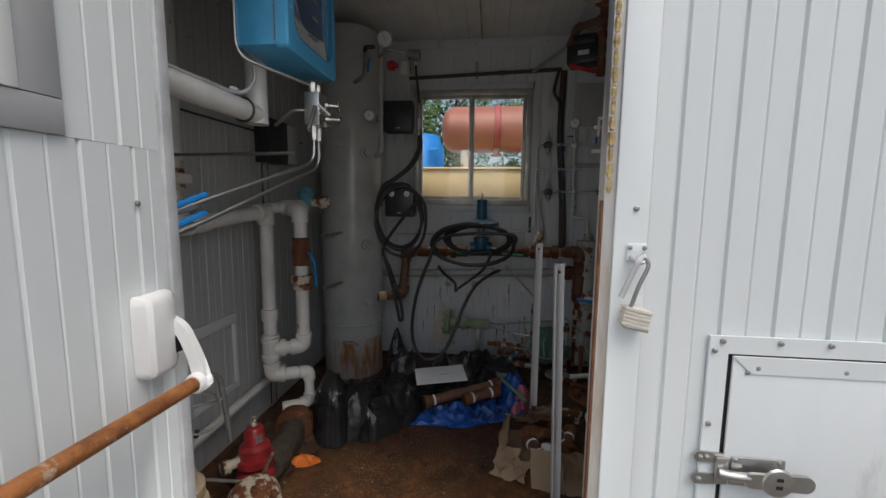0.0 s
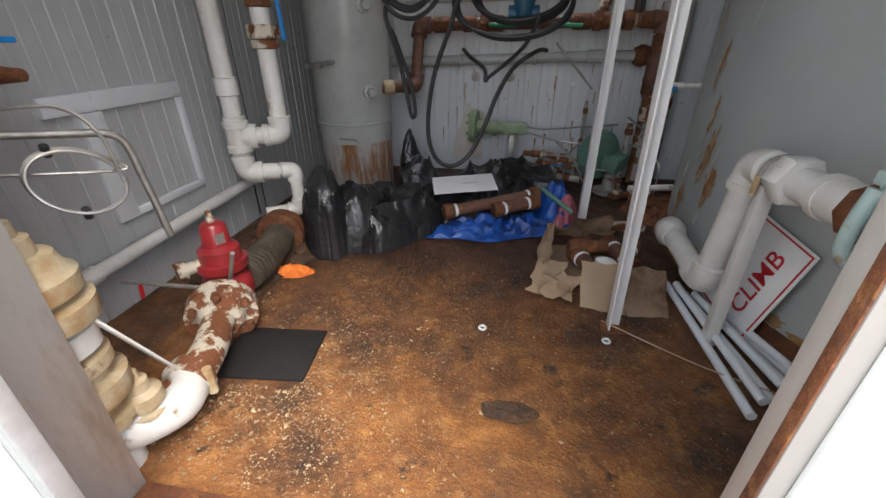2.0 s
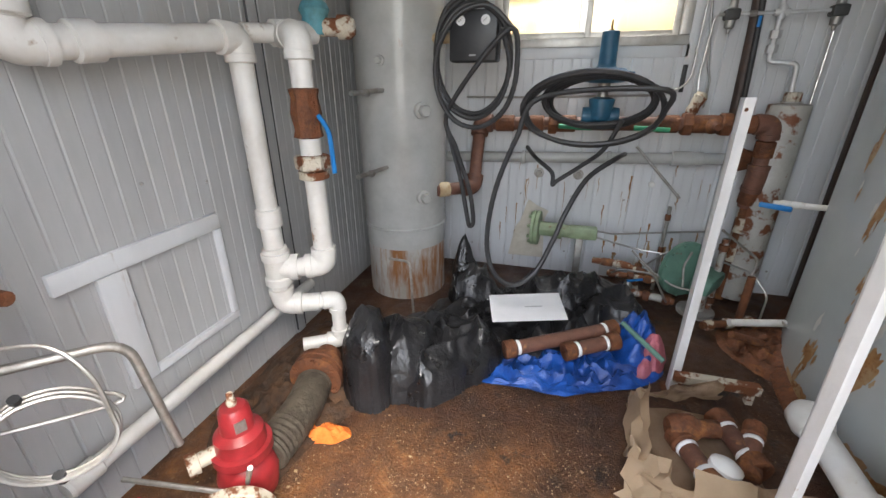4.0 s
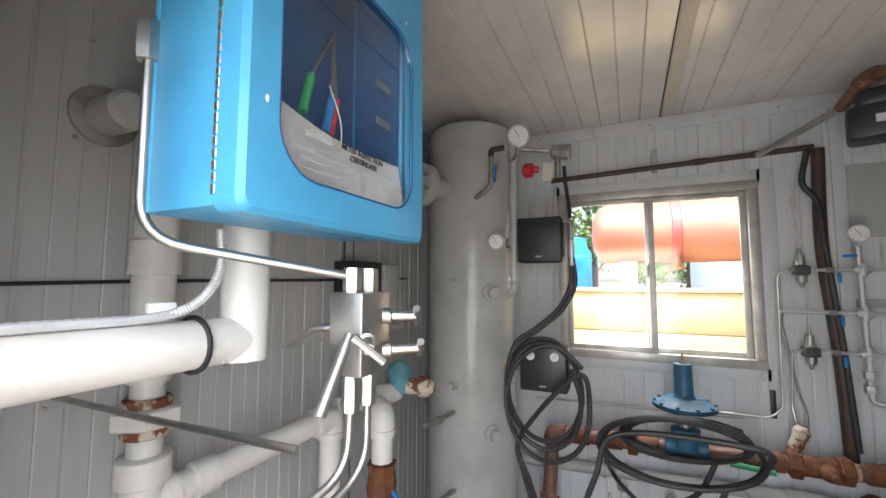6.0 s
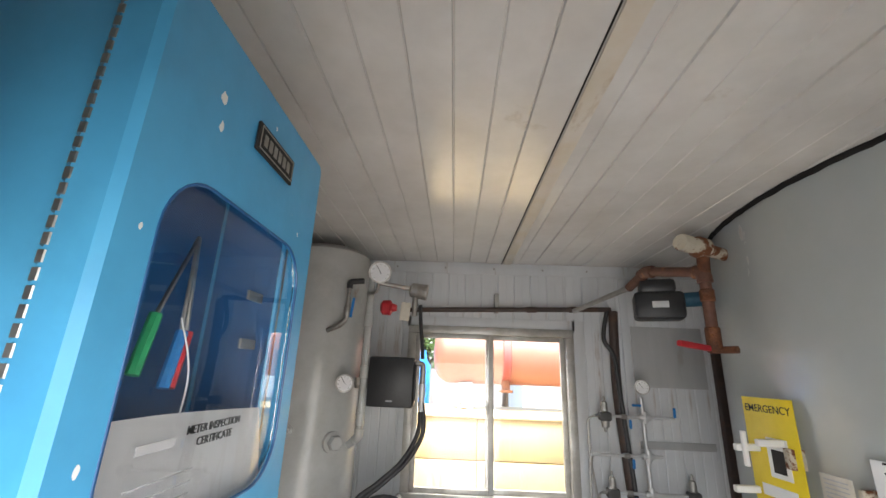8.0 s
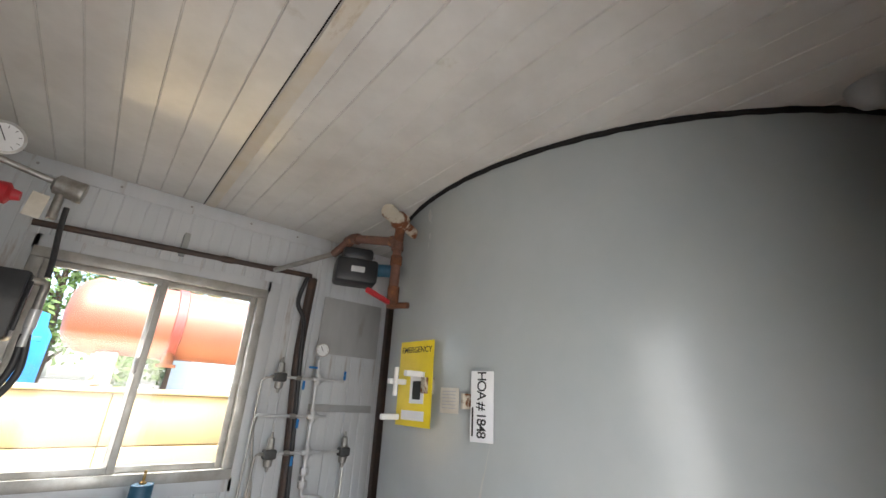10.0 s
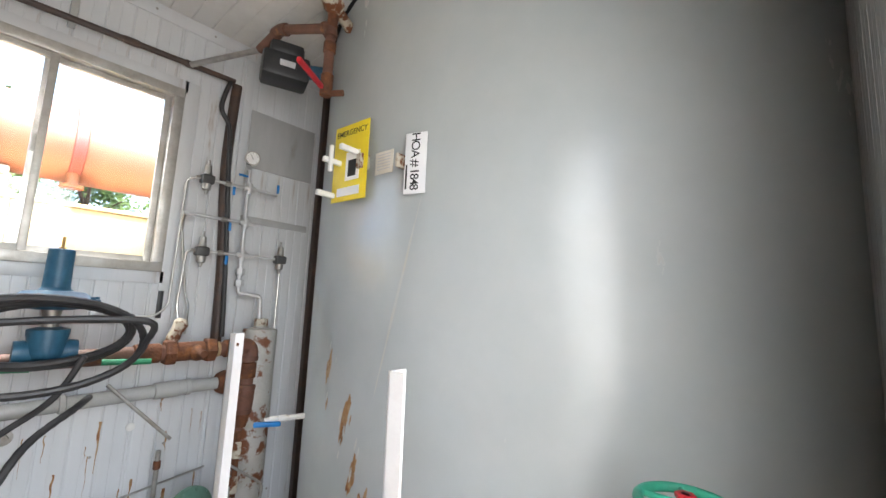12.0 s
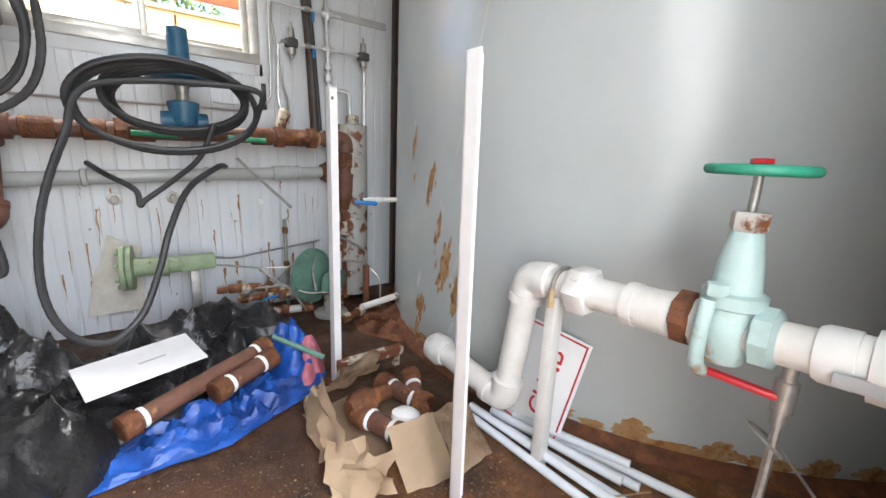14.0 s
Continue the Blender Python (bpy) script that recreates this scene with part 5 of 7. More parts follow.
def door_plate(x0, x1, outer, inner):
    """A plate with a rounded opening, from x0 to x1."""
    bm = bmesh.new()
    rows = []
    deep = rr(BY0 + 0.008, BY1 - 0.008, BZ0, BZ1 - 0.010, 0.02)
    for x, ring in ((x0, deep), (x0, outer), (x1 - 0.006, outer), (x1, rr(BY0 + 0.007, BY1 - 0.007, BZ0 - 0.003, BZ1 - 0.007, 0.012)), (x1, inner), (x1 - 0.004, inner), (x1 - 0.005, deep)):
        rows.append([bm.verts.new((x, y, z)) for y, z in ring])
    n = len(rows[0])
    for a, b in zip(rows, rows[1:] + rows[:1]):
        for k in range(n):
            bm.faces.new((a[k], a[(k + 1) % n], b[(k + 1) % n], b[k]))
    return bm


GY0, GY1, GZ0, GZ1 = 1.280, 1.580, 1.855, 2.166
rdoor = part("door", door_plate(DB, BX, rr(BY0, BY1, BZ0 - 0.01, BZ1, 0.016), rr(GY0, GY1, GZ0, GZ1, 0.06)), M_bluebox, rec)
gb = bmesh.new()
_r = rr(GY0 - 0.002, GY1 + 0.002, GZ0 - 0.002, GZ1 + 0.002, 0.06)
_a = [gb.verts.new((BX - 0.0090, y, z)) for y, z in _r]
_b = [gb.verts.new((BX - 0.0060, y, z)) for y, z in _r]
gb.faces.new(_a)
gb.faces.new(_b)
for k in range(len(_r)):
    gb.faces.new((_a[k], _a[(k + 1) % len(_r)], _b[(k + 1) % len(_r)], _b[k]))
rdoor.data.polygons.foreach_set("use_smooth", [False] * len(rdoor.data.polygons))
g_ = part("glass", gb, M_glass, rdoor)
g_.visible_shadow = False
part("gasket", sweep([(BX - 0.001, y, z) for y, z in rr(GY0, GY1, GZ0, GZ1, 0.06)], 0.002, 6, closed=True), M_boxin, rdoor)
bm = bmesh.new()
for k in range(42):
    z = BZ0 + 0.01 + k * 0.0125
    turned((DB, BY0 + 0.004, z), (0, 0, 1), [(0, 0.0055), (0.009, 0.0055)], 7, bm)
part("piano_hinge", bm, M_steel, rec)
part("door_latch", box((0.03, BY1 + 0.001, 2.03), (0.06, BY1 + 0.022, 2.12), 0.004), M_bluebox, rec)
plate = part("nameplate", box((BX + 0.001, 1.393, 2.245), (BX + 0.005, 1.497, 2.282), 0.001), M_ink, rdoor, "black and silver maker's plate")
bm = box((BX + 0.0052, 1.397, 2.2485), (BX + 0.0060, 1.493, 2.2500))
box((BX + 0.0052, 1.397, 2.2770), (BX + 0.0060, 1.493, 2.2785), 0, bm)
box((BX + 0.0052, 1.397, 2.2505), (BX + 0.0060, 1.3985, 2.2765), 0, bm)
box((BX + 0.0052, 1.4915, 2.2505), (BX + 0.0060, 1.493, 2.2765), 0, bm)
part("plate_border", bm, M_dullsteel, plate)
for k in range(6):
    part("plate_mark", box((BX + 0.0052, 1.406 + k * 0.0135, 2.256), (BX + 0.0060, 1.4145 + k * 0.0135, 2.271), 0.0), M_dullsteel, plate)
for y, z, r in ((1.325, 2.262, 0.007), (1.330, 2.232, 0.005), (1.553, 2.19, 0.003), (1.262, 2.10, 0.003), (1.262, 1.93, 0.004), (1.44, 2.30, 0.003)):
    bm = bmesh.new()
    ring = [bm.verts.new((BX + 0.0005, y + math.cos(a) * r * (0.7 + 0.5 * noise.noise((a, y * 50, 0))), z + math.sin(a) * 1.5 * r * (0.7 + 0.5 * noise.noise((a * 2, z * 50, 3))))) for a in [k * 0.6283 for k in range(10)]]
    bm.faces.new(ring)
    part("paint_chip", bm, M_whitepl, rdoor, "chipped pale patch")
# pens and certificate inside
for y0, z0, mat_ in ((1.405, 2.0, M_greenplastic), (1.455, 1.985, M_blueplastic), (1.465, 1.985, M_redplastic)):
    pen = part("pen_arm", sweep([(-0.03, 1.485, 2.16), (-0.015, y0 + 0.012, z0 + 0.045)], 0.003, 6), M_steel, rec)
    part("pen", sweep([(-0.015, y0 + 0.014, z0 + 0.05), (-0.012, y0 - 0.004, z0 - 0.015)], 0.007, 8), mat_, pen)
solo("white_wire", sweep(spline([(-0.01, 1.455, 2.05), (0.0, 1.475, 1.98), (0.0, 1.46, 1.88)]), 0.0012, 5), M_paper, (0, 1.46, 1.88), "thin white wire inside the recorder", "wire")
cert = thing("certificate", (0.03, 1.44, 1.86), "curled white inspection certificate behind the glass", "paper")
bm = bmesh.new()
g = [[bm.verts.new((0.040 - 0.02 * math.sin(u * 3.1) - 0.015 * v, 1.305 + 0.275 * u, 1.838 + 0.115 * v - 0.012 * u * v)) for u in [k / 12 for k in range(13)]] for v in (0, 0.25, 0.5, 0.75, 1.0)]
for a, b in zip(g, g[1:]):
    for k in range(12):
        bm.faces.new((a[k], a[k + 1], b[k + 1], b[k]))
bmesh.ops.solidify(bm, geom=bm.faces[:], thickness=0.0008)
part("sheet", bm, M_paper, cert)
TXT = Matrix.Translation((0, 0, 0)) @ pose(0, 0, 0, 90, 0, 90)
lettering("METER INSPECTION", 0.012, Matrix.Translation((0.0245, 1.475, 1.928)) @ TXT, M_ink, cert)
lettering("CERTIFICATE", 0.012, Matrix.Translation((0.0255, 1.475, 1.915)) @ TXT, M_ink, cert)
bm = bmesh.new()
box((0.030, 1.345, 1.922), (0.0306, 1.395, 1.930), 0, bm)
for k in range(5):
    box((0.0375 - 0.0 * k, 1.33, 1.898 - k * 0.011), (0.0381, 1.42, 1.8995 - k * 0.011), 0, bm)
part("printed_lines", bm, M_greyink, cert)
cert.location.x += 0.020

# ---- manifold with tubes ----
MX, MY, MZ0, MZ1 = 0.06, 1.455, 1.605, 1.72
mf = thing("valve_manifold", (MX, MY, MZ0), "stainless steel five-valve manifold block with handles", "manifold")
part("block", box((MX - 0.028, MY - 0.035, MZ0), (MX + 0.028, MY + 0.035, MZ1), 0.003), M_steel, mf)
for y, z, w, L in ((MY + 0.02, 1.685, (1, 0.5, 0), 0.05), (MY + 0.02, 1.635, (1, 0.6, 0.05), 0.055), (MY - 0.02, 1.655, (0.7, -0.9, -0.1), 0.055), (MY + 0.035, 1.66, (0.2, 1, 0), 0.05), (MY + 0.035, 1.62, (0.3, 1, 0), 0.05)):
    w = Vector(w).normalized()
    c = Vector((MX + (0.026 if w.x > 0.4 else 0.0), y, z))
    vv = part("valve_stem", turned(c, w, [(0, 0.012), (0.012, 0.012), (0.014, 0.008), (L, 0.007)], 10), M_steel, mf)
    s = w.cross(Vector((0.2, 0.1, 1))).normalized()
    part("t_handle", sweep([c + w * L - s * 0.02 + Vector((0, 0, -0.012)), c + w * L + s * 0.02 + Vector((0, 0, 0.012))], 0.0055, 8), M_steel, vv)
part("long_handle", sweep([(MX + 0.02, MY - 0.05, 1.665), (MX + 0.02, MY - 0.105, 1.575)], 0.0075, 10), M_steel, mf)
for y in (MY - 0.02, MY + 0.02):
    part("tube_nut", hexnut((MX, y, MZ0 - 0.05), (0, 0, 1), 0.05, 0.013), M_steel, mf)
    part("tube_nut", hexnut((MX, y, MZ1), (0, 0, 1), 0.035, 0.014), M_steel, mf)
T_A = rounded([(MX, MY - 0.02, 1.56), (MX, MY - 0.025, 1.475), (-0.085, 1.0, 1.325), (-0.12, 0.90, 1.29)], 0.05)
T_B = rounded([(MX, MY + 0.02, 1.56), (MX, MY + 0.02, 1.46), (-0.07, 1.0, 1.275), (-0.10, 0.90, 1.24)], 0.05)
for pts in (T_A, T_B, rounded([(-0.10, 1.24, 2.02), (-0.10, 1.24, 1.785), (MX, MY - 0.02, 1.742)], 0.05), rounded([(MX - 0.03, MY + 0.01, 1.665), (-0.02, 1.45, 1.665), (-0.12, 1.50, 1.62)], 0.02),
            rounded([(0.0, 1.40, 1.505), (-0.35, 1.40, 1.50), (XL + 0.01, 1.40, 1.50)], 0.03)):
    solo("steel_tubing", sweep(pts, 0.0062, 10), M_steel, pts[0], "bent stainless steel impulse tubing near the recorder", "tubing", "steel tubing")
solo("tube_nut", hexnut((-0.10, 1.24, 2.0), (0, 0, 1), 0.05, 0.015), M_steel, (-0.1, 1.24, 2.0), "stainless compression nut on vertical tube", "fitting")
for c in ((-0.11, 0.95, 1.305), (-0.10, 0.93, 1.255)):
    t_ = thing("tube_valve", c, "small steel valve with a blue handle", "valve", "tube valves near the doorway")
    part("body", sweep([Vector(c) + Vector((0.02, 0.06, 0.015)), c], 0.011, 10), M_dullsteel, t_)
    part("handle", boxm(pose(c[0] + 0.02, c[1] + 0.04, c[2] + 0.03, 20, 0, -15), (0.016, 0.11, 0.014), 0.004), M_blueplastic, t_, "blue vinyl handle")

# ---- red relief valve line on the floor ----
RVX, RVY = -0.33, 1.60
rv = thing("red_valve", (RVX, RVY, 0), "dark red cast iron relief valve on the floor", "valve")
part("body", turned((RVX, RVY, 0.0), (0, 0, 1), [(0, 0.05), (0.02, 0.075), (0.09, 0.085), (0.13, 0.075), (0.15, 0.05), (0.165, 0.05), (0.167, 0.082), (0.195, 0.082), (0.197, 0.068), (0.24, 0.066), (0.255, 0.045), (0.32, 0.040), (0.33, 0.032), (0.335, 0.01)], 28), M_red, rv)
part("cap", turned((RVX, RVY, 0.333), (0, 0, 1), [(0, 0.013), (0.012, 0.015), (0.02, 0.010), (0.04, 0.009)], 10), M_flakes, rv)
part("nameplate", boxm(pose(RVX + 0.036, RVY - 0.022, 0.285, 0, 0, 60), (0.03, 0.004, 0.035)), M_dullsteel, rv)
part("side_port", turned((RVX - 0.04, RVY - 0.03, 0.19), (-0.5, -0.8, 0), [(0, 0.022), (0.06, 0.022), (0.062, 0.032), (0.09, 0.032)], 14), M_flakes, rv)
part("flange", turned((RVX + 0.05, RVY - 0.10, 0.09), (0.55, -0.83, 0), [(0, 0.06), (0.03, 0.06), (0.032, 0.105), (0.058, 0.105), (0.062, 0.10), (0.066, 0.105), (0.09, 0.105), (0.092, 0.07), (0.12, 0.055)], 26), M_flakes, rv)
bolts_ring((RVX + 0.10, RVY - 0.175, 0.09), (0.55, -0.83, 0), 0.085, 6, 0.014, 0.028, M_rust, rv)
el = thing("inlet_pipe", (-0.17, 1.27, 0.09), "flaking cream and rust inlet pipe on floor", "pipe")
part("pipe", sweep(rounded([(-0.235, 1.42, 0.09), (-0.16, 1.27, 0.09), (-0.13, 1.12, 0.085), (-0.22, 1.0, 0.085)], 0.06), 0.047, 18), M_flakes, el)
part("clamp", turned((-0.150, 1.20, 0.088), (0.1, -1, 0), [(0, 0.05), (0.003, 0.062), (0.04, 0.062), (0.043, 0.05)], 16), M_flakes, el)
part("clamp_bolt", sweep([(-0.09, 1.18, 0.05), (-0.09, 1.18, 0.13)], 0.012, 8), M_cream, el)
part("white_end", sweep(spline([(-0.15, 1.18, 0.088), (-0.12, 1.10, 0.085), (-0.18, 1.01, 0.09), (-0.24, 0.98, 0.10)]), 0.050, 18), M_white, el)
ho = thing("outlet_hose", (-0.30, 1.85, 0.08), "oily brown wrapped outlet hose and flange", "hose")
part("hose", sweep(spline([(RVX + 0.03, RVY + 0.05, 0.10), (-0.30, 1.74, 0.10), (-0.31, 1.86, 0.10), (-0.34, 1.97, 0.10)], 10), 0.062, 18, ribs=0.004), material("oily_hose", (0.08, 0.065, 0.045), (0.04, 0.03, 0.02), 16, rough=0.7, bump=0.6), ho)
part("flange", turned((-0.345, 1.98, 0.10), (-0.2, 1, 0), [(0, 0.065), (0.004, 0.10), (0.03, 0.10), (0.034, 0.09), (0.038, 0.10), (0.065, 0.10), (0.07, 0.06), (0.16, 0.05)], 20), M_rust, ho)
bolts_ring((-0.345, 1.985, 0.10), (0.2, -1, 0), 0.082, 6, 0.012, 0.014, M_rust, ho)
for k, pts in enumerate(([(-0.25, 1.52, 0.16), (-0.17, 1.47, 0.30)], [(-0.24, 1.50, 0.14), (-0.55, 1.42, 0.19)])):
    solo("valve_rod", sweep(pts, 0.007, 8), M_dullsteel, pts[0], "thin steel lever rod on the floor valve", "lever")
solo("red_tie", boxm(pose(-0.44, 1.38, 0.19, 0, 10, 0), (0.012, 0.008, 0.05), 0.003), M_redplastic, (-0.44, 1.38, 0.19), "small red plastic grip hanging low", "tag")

# stack of yellowed flanges inside the doorway
ps = thing("plastic_valve_stack", (-0.20, 1.0, 0), "yellowed plastic flanged valve stack by the doorway", "valve")
prof = [(0.06, 0.045), (0.14, 0.045), (0.142, 0.075), (0.17, 0.078), (0.172, 0.05), (0.21, 0.05), (0.213, 0.084), (0.225, 0.088), (0.262, 0.088), (0.266, 0.06), (0.29, 0.055), (0.293, 0.075), (0.32, 0.075), (0.324, 0.05),
        (0.40, 0.048), (0.403, 0.088), (0.41, 0.092), (0.445, 0.092), (0.45, 0.06), (0.462, 0.058), (0.465, 0.082), (0.50, 0.084), (0.512, 0.07), (0.54, 0.062), (0.545, 0.044), (0.575, 0.042), (0.58, 0.030), (0.605, 0.028), (0.61, 0.012)]
part("body", turned((-0.20, 0.99, 0.0), (0, 0, 1), prof, 26), M_cream, ps)
part("stepped_cap", turned((-0.150, 1.055, 0.08), (0, 0, 1), [(0, 0.035), (0.02, 0.048), (0.045, 0.048), (0.048, 0.036), (0.06, 0.036), (0.063, 0.044), (0.09, 0.042), (0.10, 0.026), (0.125, 0.024), (0.13, 0.014), (0.15, 0.012), (0.153, 0.005)], 22), M_cream, ps, "smaller yellowed stepped cap")
part("sight_ring", turned((-0.20, 0.99, 0.335), (0, 0, 1), [(0, 0.06), (0.004, 0.070), (0.05, 0.070), (0.054, 0.06)], 26), M_white, ps)
part("foot", turned((-0.20, 0.99, 0.0), (0, 0, 1), [(0, 0.05), (0.06, 0.05)], 16), M_white, ps)
part("bracket", boxm(pose(-0.125, 1.07, 0.30, 25, 0, -10), (0.03, 0.006, 0.22), 0.002), M_white, ps)
ms = thing("small_valve", (-0.55, 1.30, 0.60), "rusty small valve with a blue lever", "valve")
part("body", sweep([(XL + 0.01, 1.28, 0.80), (-0.55, 1.30, 0.80), (-0.44, 1.32, 0.80)], [0.02, 0.026, 0.014], 10), M_rust, ms)
part("lever", boxm(pose(-0.48, 1.31, 0.87, 0, 0, 5), (0.12, 0.02, 0.012), 0.004), M_blueplastic, ms, "blue vinyl lever")
part("stem", sweep([(-0.54, 1.30, 0.80), (-0.53, 1.30, 0.87)], 0.008, 8), M_rust, ms)
solo("steel_tubing", sweep(rounded([(-0.62, 1.0, 0.72), (-0.35, 1.42, 0.66), (-0.33, 1.44, 0.36)], 0.05), 0.010, 10), M_dullsteel, (-0.33, 1.44, 0.36), "bent dull steel tube ending above floor", "tubing", "steel tubing")
cc, cu_, cv_ = Vector((-0.33, 1.26, 0.58)), Vector((0.52, 0.80, -0.20)).normalized(), Vector((-0.30, 0.26, 0.92)).normalized()
loops = []
for j in range(37):
    a = 2 * math.pi * j / 12 + 0.4
    g = 1 + 0.10 * math.sin(j * 0.53) - 0.002 * j
    loops.append(cc + cu_ * 0.088 * g * math.cos(a) + cv_ * 0.074 * g * math.sin(a) + Vector((0.7, -0.6, 0)) * 0.0009 * j)
bc = thing("braided_cable", cc, "coiled braided steel hose tied with black straps", "hose")
part("hose", sweep(spline([Vector((-0.60, 1.02, 0.64)), Vector((-0.46, 1.12, 0.63))] + loops + [cc + Vector((0.04, 0.05, 0.10)), cc + Vector((-0.02, 0.03, 0.16)), cc + Vector((-0.12, -0.05, 0.16))], 7), 0.0042, 7), M_dullsteel, bc)
for k in (3, 8):
    part("strap", sweep([loops[k] + Vector((0, 0, -0.012)), loops[k] + Vector((0.01, -0.008, 0.012))], 0.009, 8), M_black, bc, "black strap")

# ---- the two white posts ----
for (x, y), (tx, ty), h in (((1.015, 1.715), (0.985, 1.70), 1.09), ((0.990, 2.440), (0.99, 2.44), 1.10)):
    t_ = thing("metal_post", (x, y, 0), "upright white painted steel angle post with rusty foot", "post", "white posts")
    bm = bmesh.new()
    for sx, sy in ((0.042, 0.005), (0.005, 0.042)):
        vs = [bm.verts.new((cx + (0 if u == 0 else sx), cy - (0 if w == 0 else sy), z)) for cx, cy, z in ((x - 0.02, y, 0.0), (tx - 0.02, ty, h)) for u, w in ((0, 0), (1, 0), (1, 1), (0, 1))]
        for f in ((0, 1, 2, 3), (4, 5, 6, 7), (0, 1, 5, 4), (1, 2, 6, 5), (2, 3, 7, 6), (3, 0, 4, 7)):
            bm.faces.new([vs[k] for k in f])
    part("angle", bm, material("white_post_paint", (0.74, 0.73, 0.72), (0.66, 0.65, 0.63), 6, rough=0.4, bump=0.08, c3=(0.32, 0.17, 0.06), scale3=12, lo3=0.66, hi3=0.74), t_)
    part("foot_plate", box((x - 0.04, y - 0.05, 0.0), (x + 0.045, y + 0.02, 0.006), 0.001), M_rust, t_)
    part("bolt_hole", turned((tx - 0.018 + 0.020, ty - 0.006, h - 0.035), (0, -1, 0), [(0, 0.006), (0.001, 0.006)], 10), M_rust, t_)
sk = thing("skid_rail", (1.15, 2.42, 0.06), "white chipped steel rail low by the post", "rail")
part("rail", box((0.98, 2.40, 0.05), (1.28, 2.44, 0.085), 0.003), M_flakes, sk)
part("leg", box((1.24, 2.405, 0.0), (1.265, 2.435, 0.049), 0.002), M_flakes, sk)

# ---- big white line and gate valve by the tank ----
gl = pipe_run("white_outlet_line", "heavy white painted pipe line with threaded elbows", [(1.30, 2.20, 0.165), (1.31, 1.835, 0.13), (1.31, 1.775, 0.56), (1.31, 1.40, 0.575), (1.31, 1.05, 0.595)], 0.040, M_white, elbow=1.28, collars=((3, 0.12, 0.035),))
part("union_nut", hexnut((1.31, 1.63, 0.566), (0.0, -1, 0.02), 0.06, 0.064), M_white, gl)
part("reducer", turned((1.30, 2.235, 0.165), (0, -1, -0.05), [(0, 0.03), (0.03, 0.055), (0.08, 0.058), (0.11, 0.045)], 20), M_white, gl)
gv = thing("gate_valve", (1.305, 1.28, 0.58), "mint green gate valve with a green handwheel", "valve")
w = Vector((0.0, -1, 0.06)).normalized()
GX, GY = 1.305, 1.28
for d, m_ in ((0.075, M_rust), (-0.06, M_mint)):
    part("end_hex", turned(Vector((GX, GY, 0.585)) - w * (d + 0.018), w, [(0, 0.045), (0.006, 0.058), (0.034, 0.058), (0.04, 0.045)], 8), m_, gv)
part("body", turned((GX, GY, 0.51), (0, 0, 1), [(0, 0.015), (0.01, 0.034), (0.045, 0.047), (0.08, 0.049), (0.12, 0.045), (0.124, 0.054), (0.148, 0.054), (0.152, 0.042), (0.21, 0.036), (0.26, 0.027), (0.265, 0.025)], 20), M_mint, gv)
part("bonnet_nut", hexnut((GX - 0.046, GY + 0.015, 0.655), (0, 0, 1), 0.024, 0.02), M_mint, gv)
part("side_rib", sweep(spline([(GX - 0.05, GY + 0.025, 0.645), (GX - 0.06, GY + 0.025, 0.58), (GX - 0.054, GY + 0.025, 0.52), (GX - 0.03, GY + 0.02, 0.495)]), 0.014, 10), M_mint, gv)
part("packing_nut", hexnut((GX, GY, 0.775), (0, 0, 1), 0.036, 0.031), M_chip, gv)
part("stem", sweep([(GX, GY, 0.80), (GX, GY, 0.905)], 0.008, 10), M_dullsteel, gv)
WC = Vector((GX, GY, 0.885))
part("handwheel_rim", sweep([WC + Vector((math.cos(a) * 0.077, math.sin(a) * 0.077, 0)) for a in [k * 2 * math.pi / 48 for k in range(48)]], 0.0095, 12, closed=True), M_wheel, gv)
for k in range(5):
    a = 2 * math.pi * k / 5 + 0.3
    part("spoke", sweep([WC, WC + Vector((math.cos(a) * 0.075, math.sin(a) * 0.075, 0))], 0.0065, 8), M_wheel, gv)
part("hub", turned(WC - Vector((0, 0, 0.01)), (0, 0, 1), [(0, 0.018), (0.02, 0.016)], 14), M_wheel, gv)
part("hub_nut", hexnut(WC + Vector((0, 0, 0.010)), (0, 0, 1), 0.010, 0.018), M_redplastic, gv, "faded red hub nut")
cp = thing("camlock_coupler", (1.31, 1.05, 0.60), "white hose coupler with cam levers", "coupler")
part("body", turned((1.31, 1.15, 0.590), w, [(0, 0.045), (0.01, 0.050), (0.05, 0.050), (0.052, 0.046), (0.065, 0.046), (0.067, 0.058), (0.15, 0.060), (0.155, 0.045)], 24), M_whitepl, cp)
part("cam_lever", boxm(pose(1.255, 1.07, 0.575, 0, 0, 3), (0.010, 0.10, 0.024), 0.004), M_greyink, cp)
rt = thing("drain_valve", (1.255, 1.15, 0.45), "small steel drain valve with a red lever", "valve")
part("body", turned((1.305, 1.175, 0.555), (0, 0, -1), [(0, 0.012), (0.03, 0.012), (0.032, 0.018), (0.09, 0.018), (0.092, 0.012), (0.12, 0.012)], 10), M_dullsteel, rt)
part("lever", boxm(pose(1.285, 1.245, 0.495, 4, 0, 10), (0.018, 0.13, 0.014), 0.005), M_redplastic, rt, "red vinyl lever")
part("drain_tube", sweep([(1.305, 1.175, 0.44), (1.27, 1.175, 0.02)], 0.008, 8), M_dullsteel, rt)
solo("wire", sweep(spline([(1.26, 1.15, 0.40), (1.30, 1.22, 0.42), (1.36, 1.17, 0.36), (1.40, 1.05, 0.2), (1.42, 1.0, 0.05)], 10), 0.003, 6), M_dullsteel, (1.3, 1.15, 0.3), "thin grey looping wire beside the valve", "wire")
pb = thing("pipe_support", (1.30, 1.645, 0), "white steel angle supporting the pipe", "bracket")
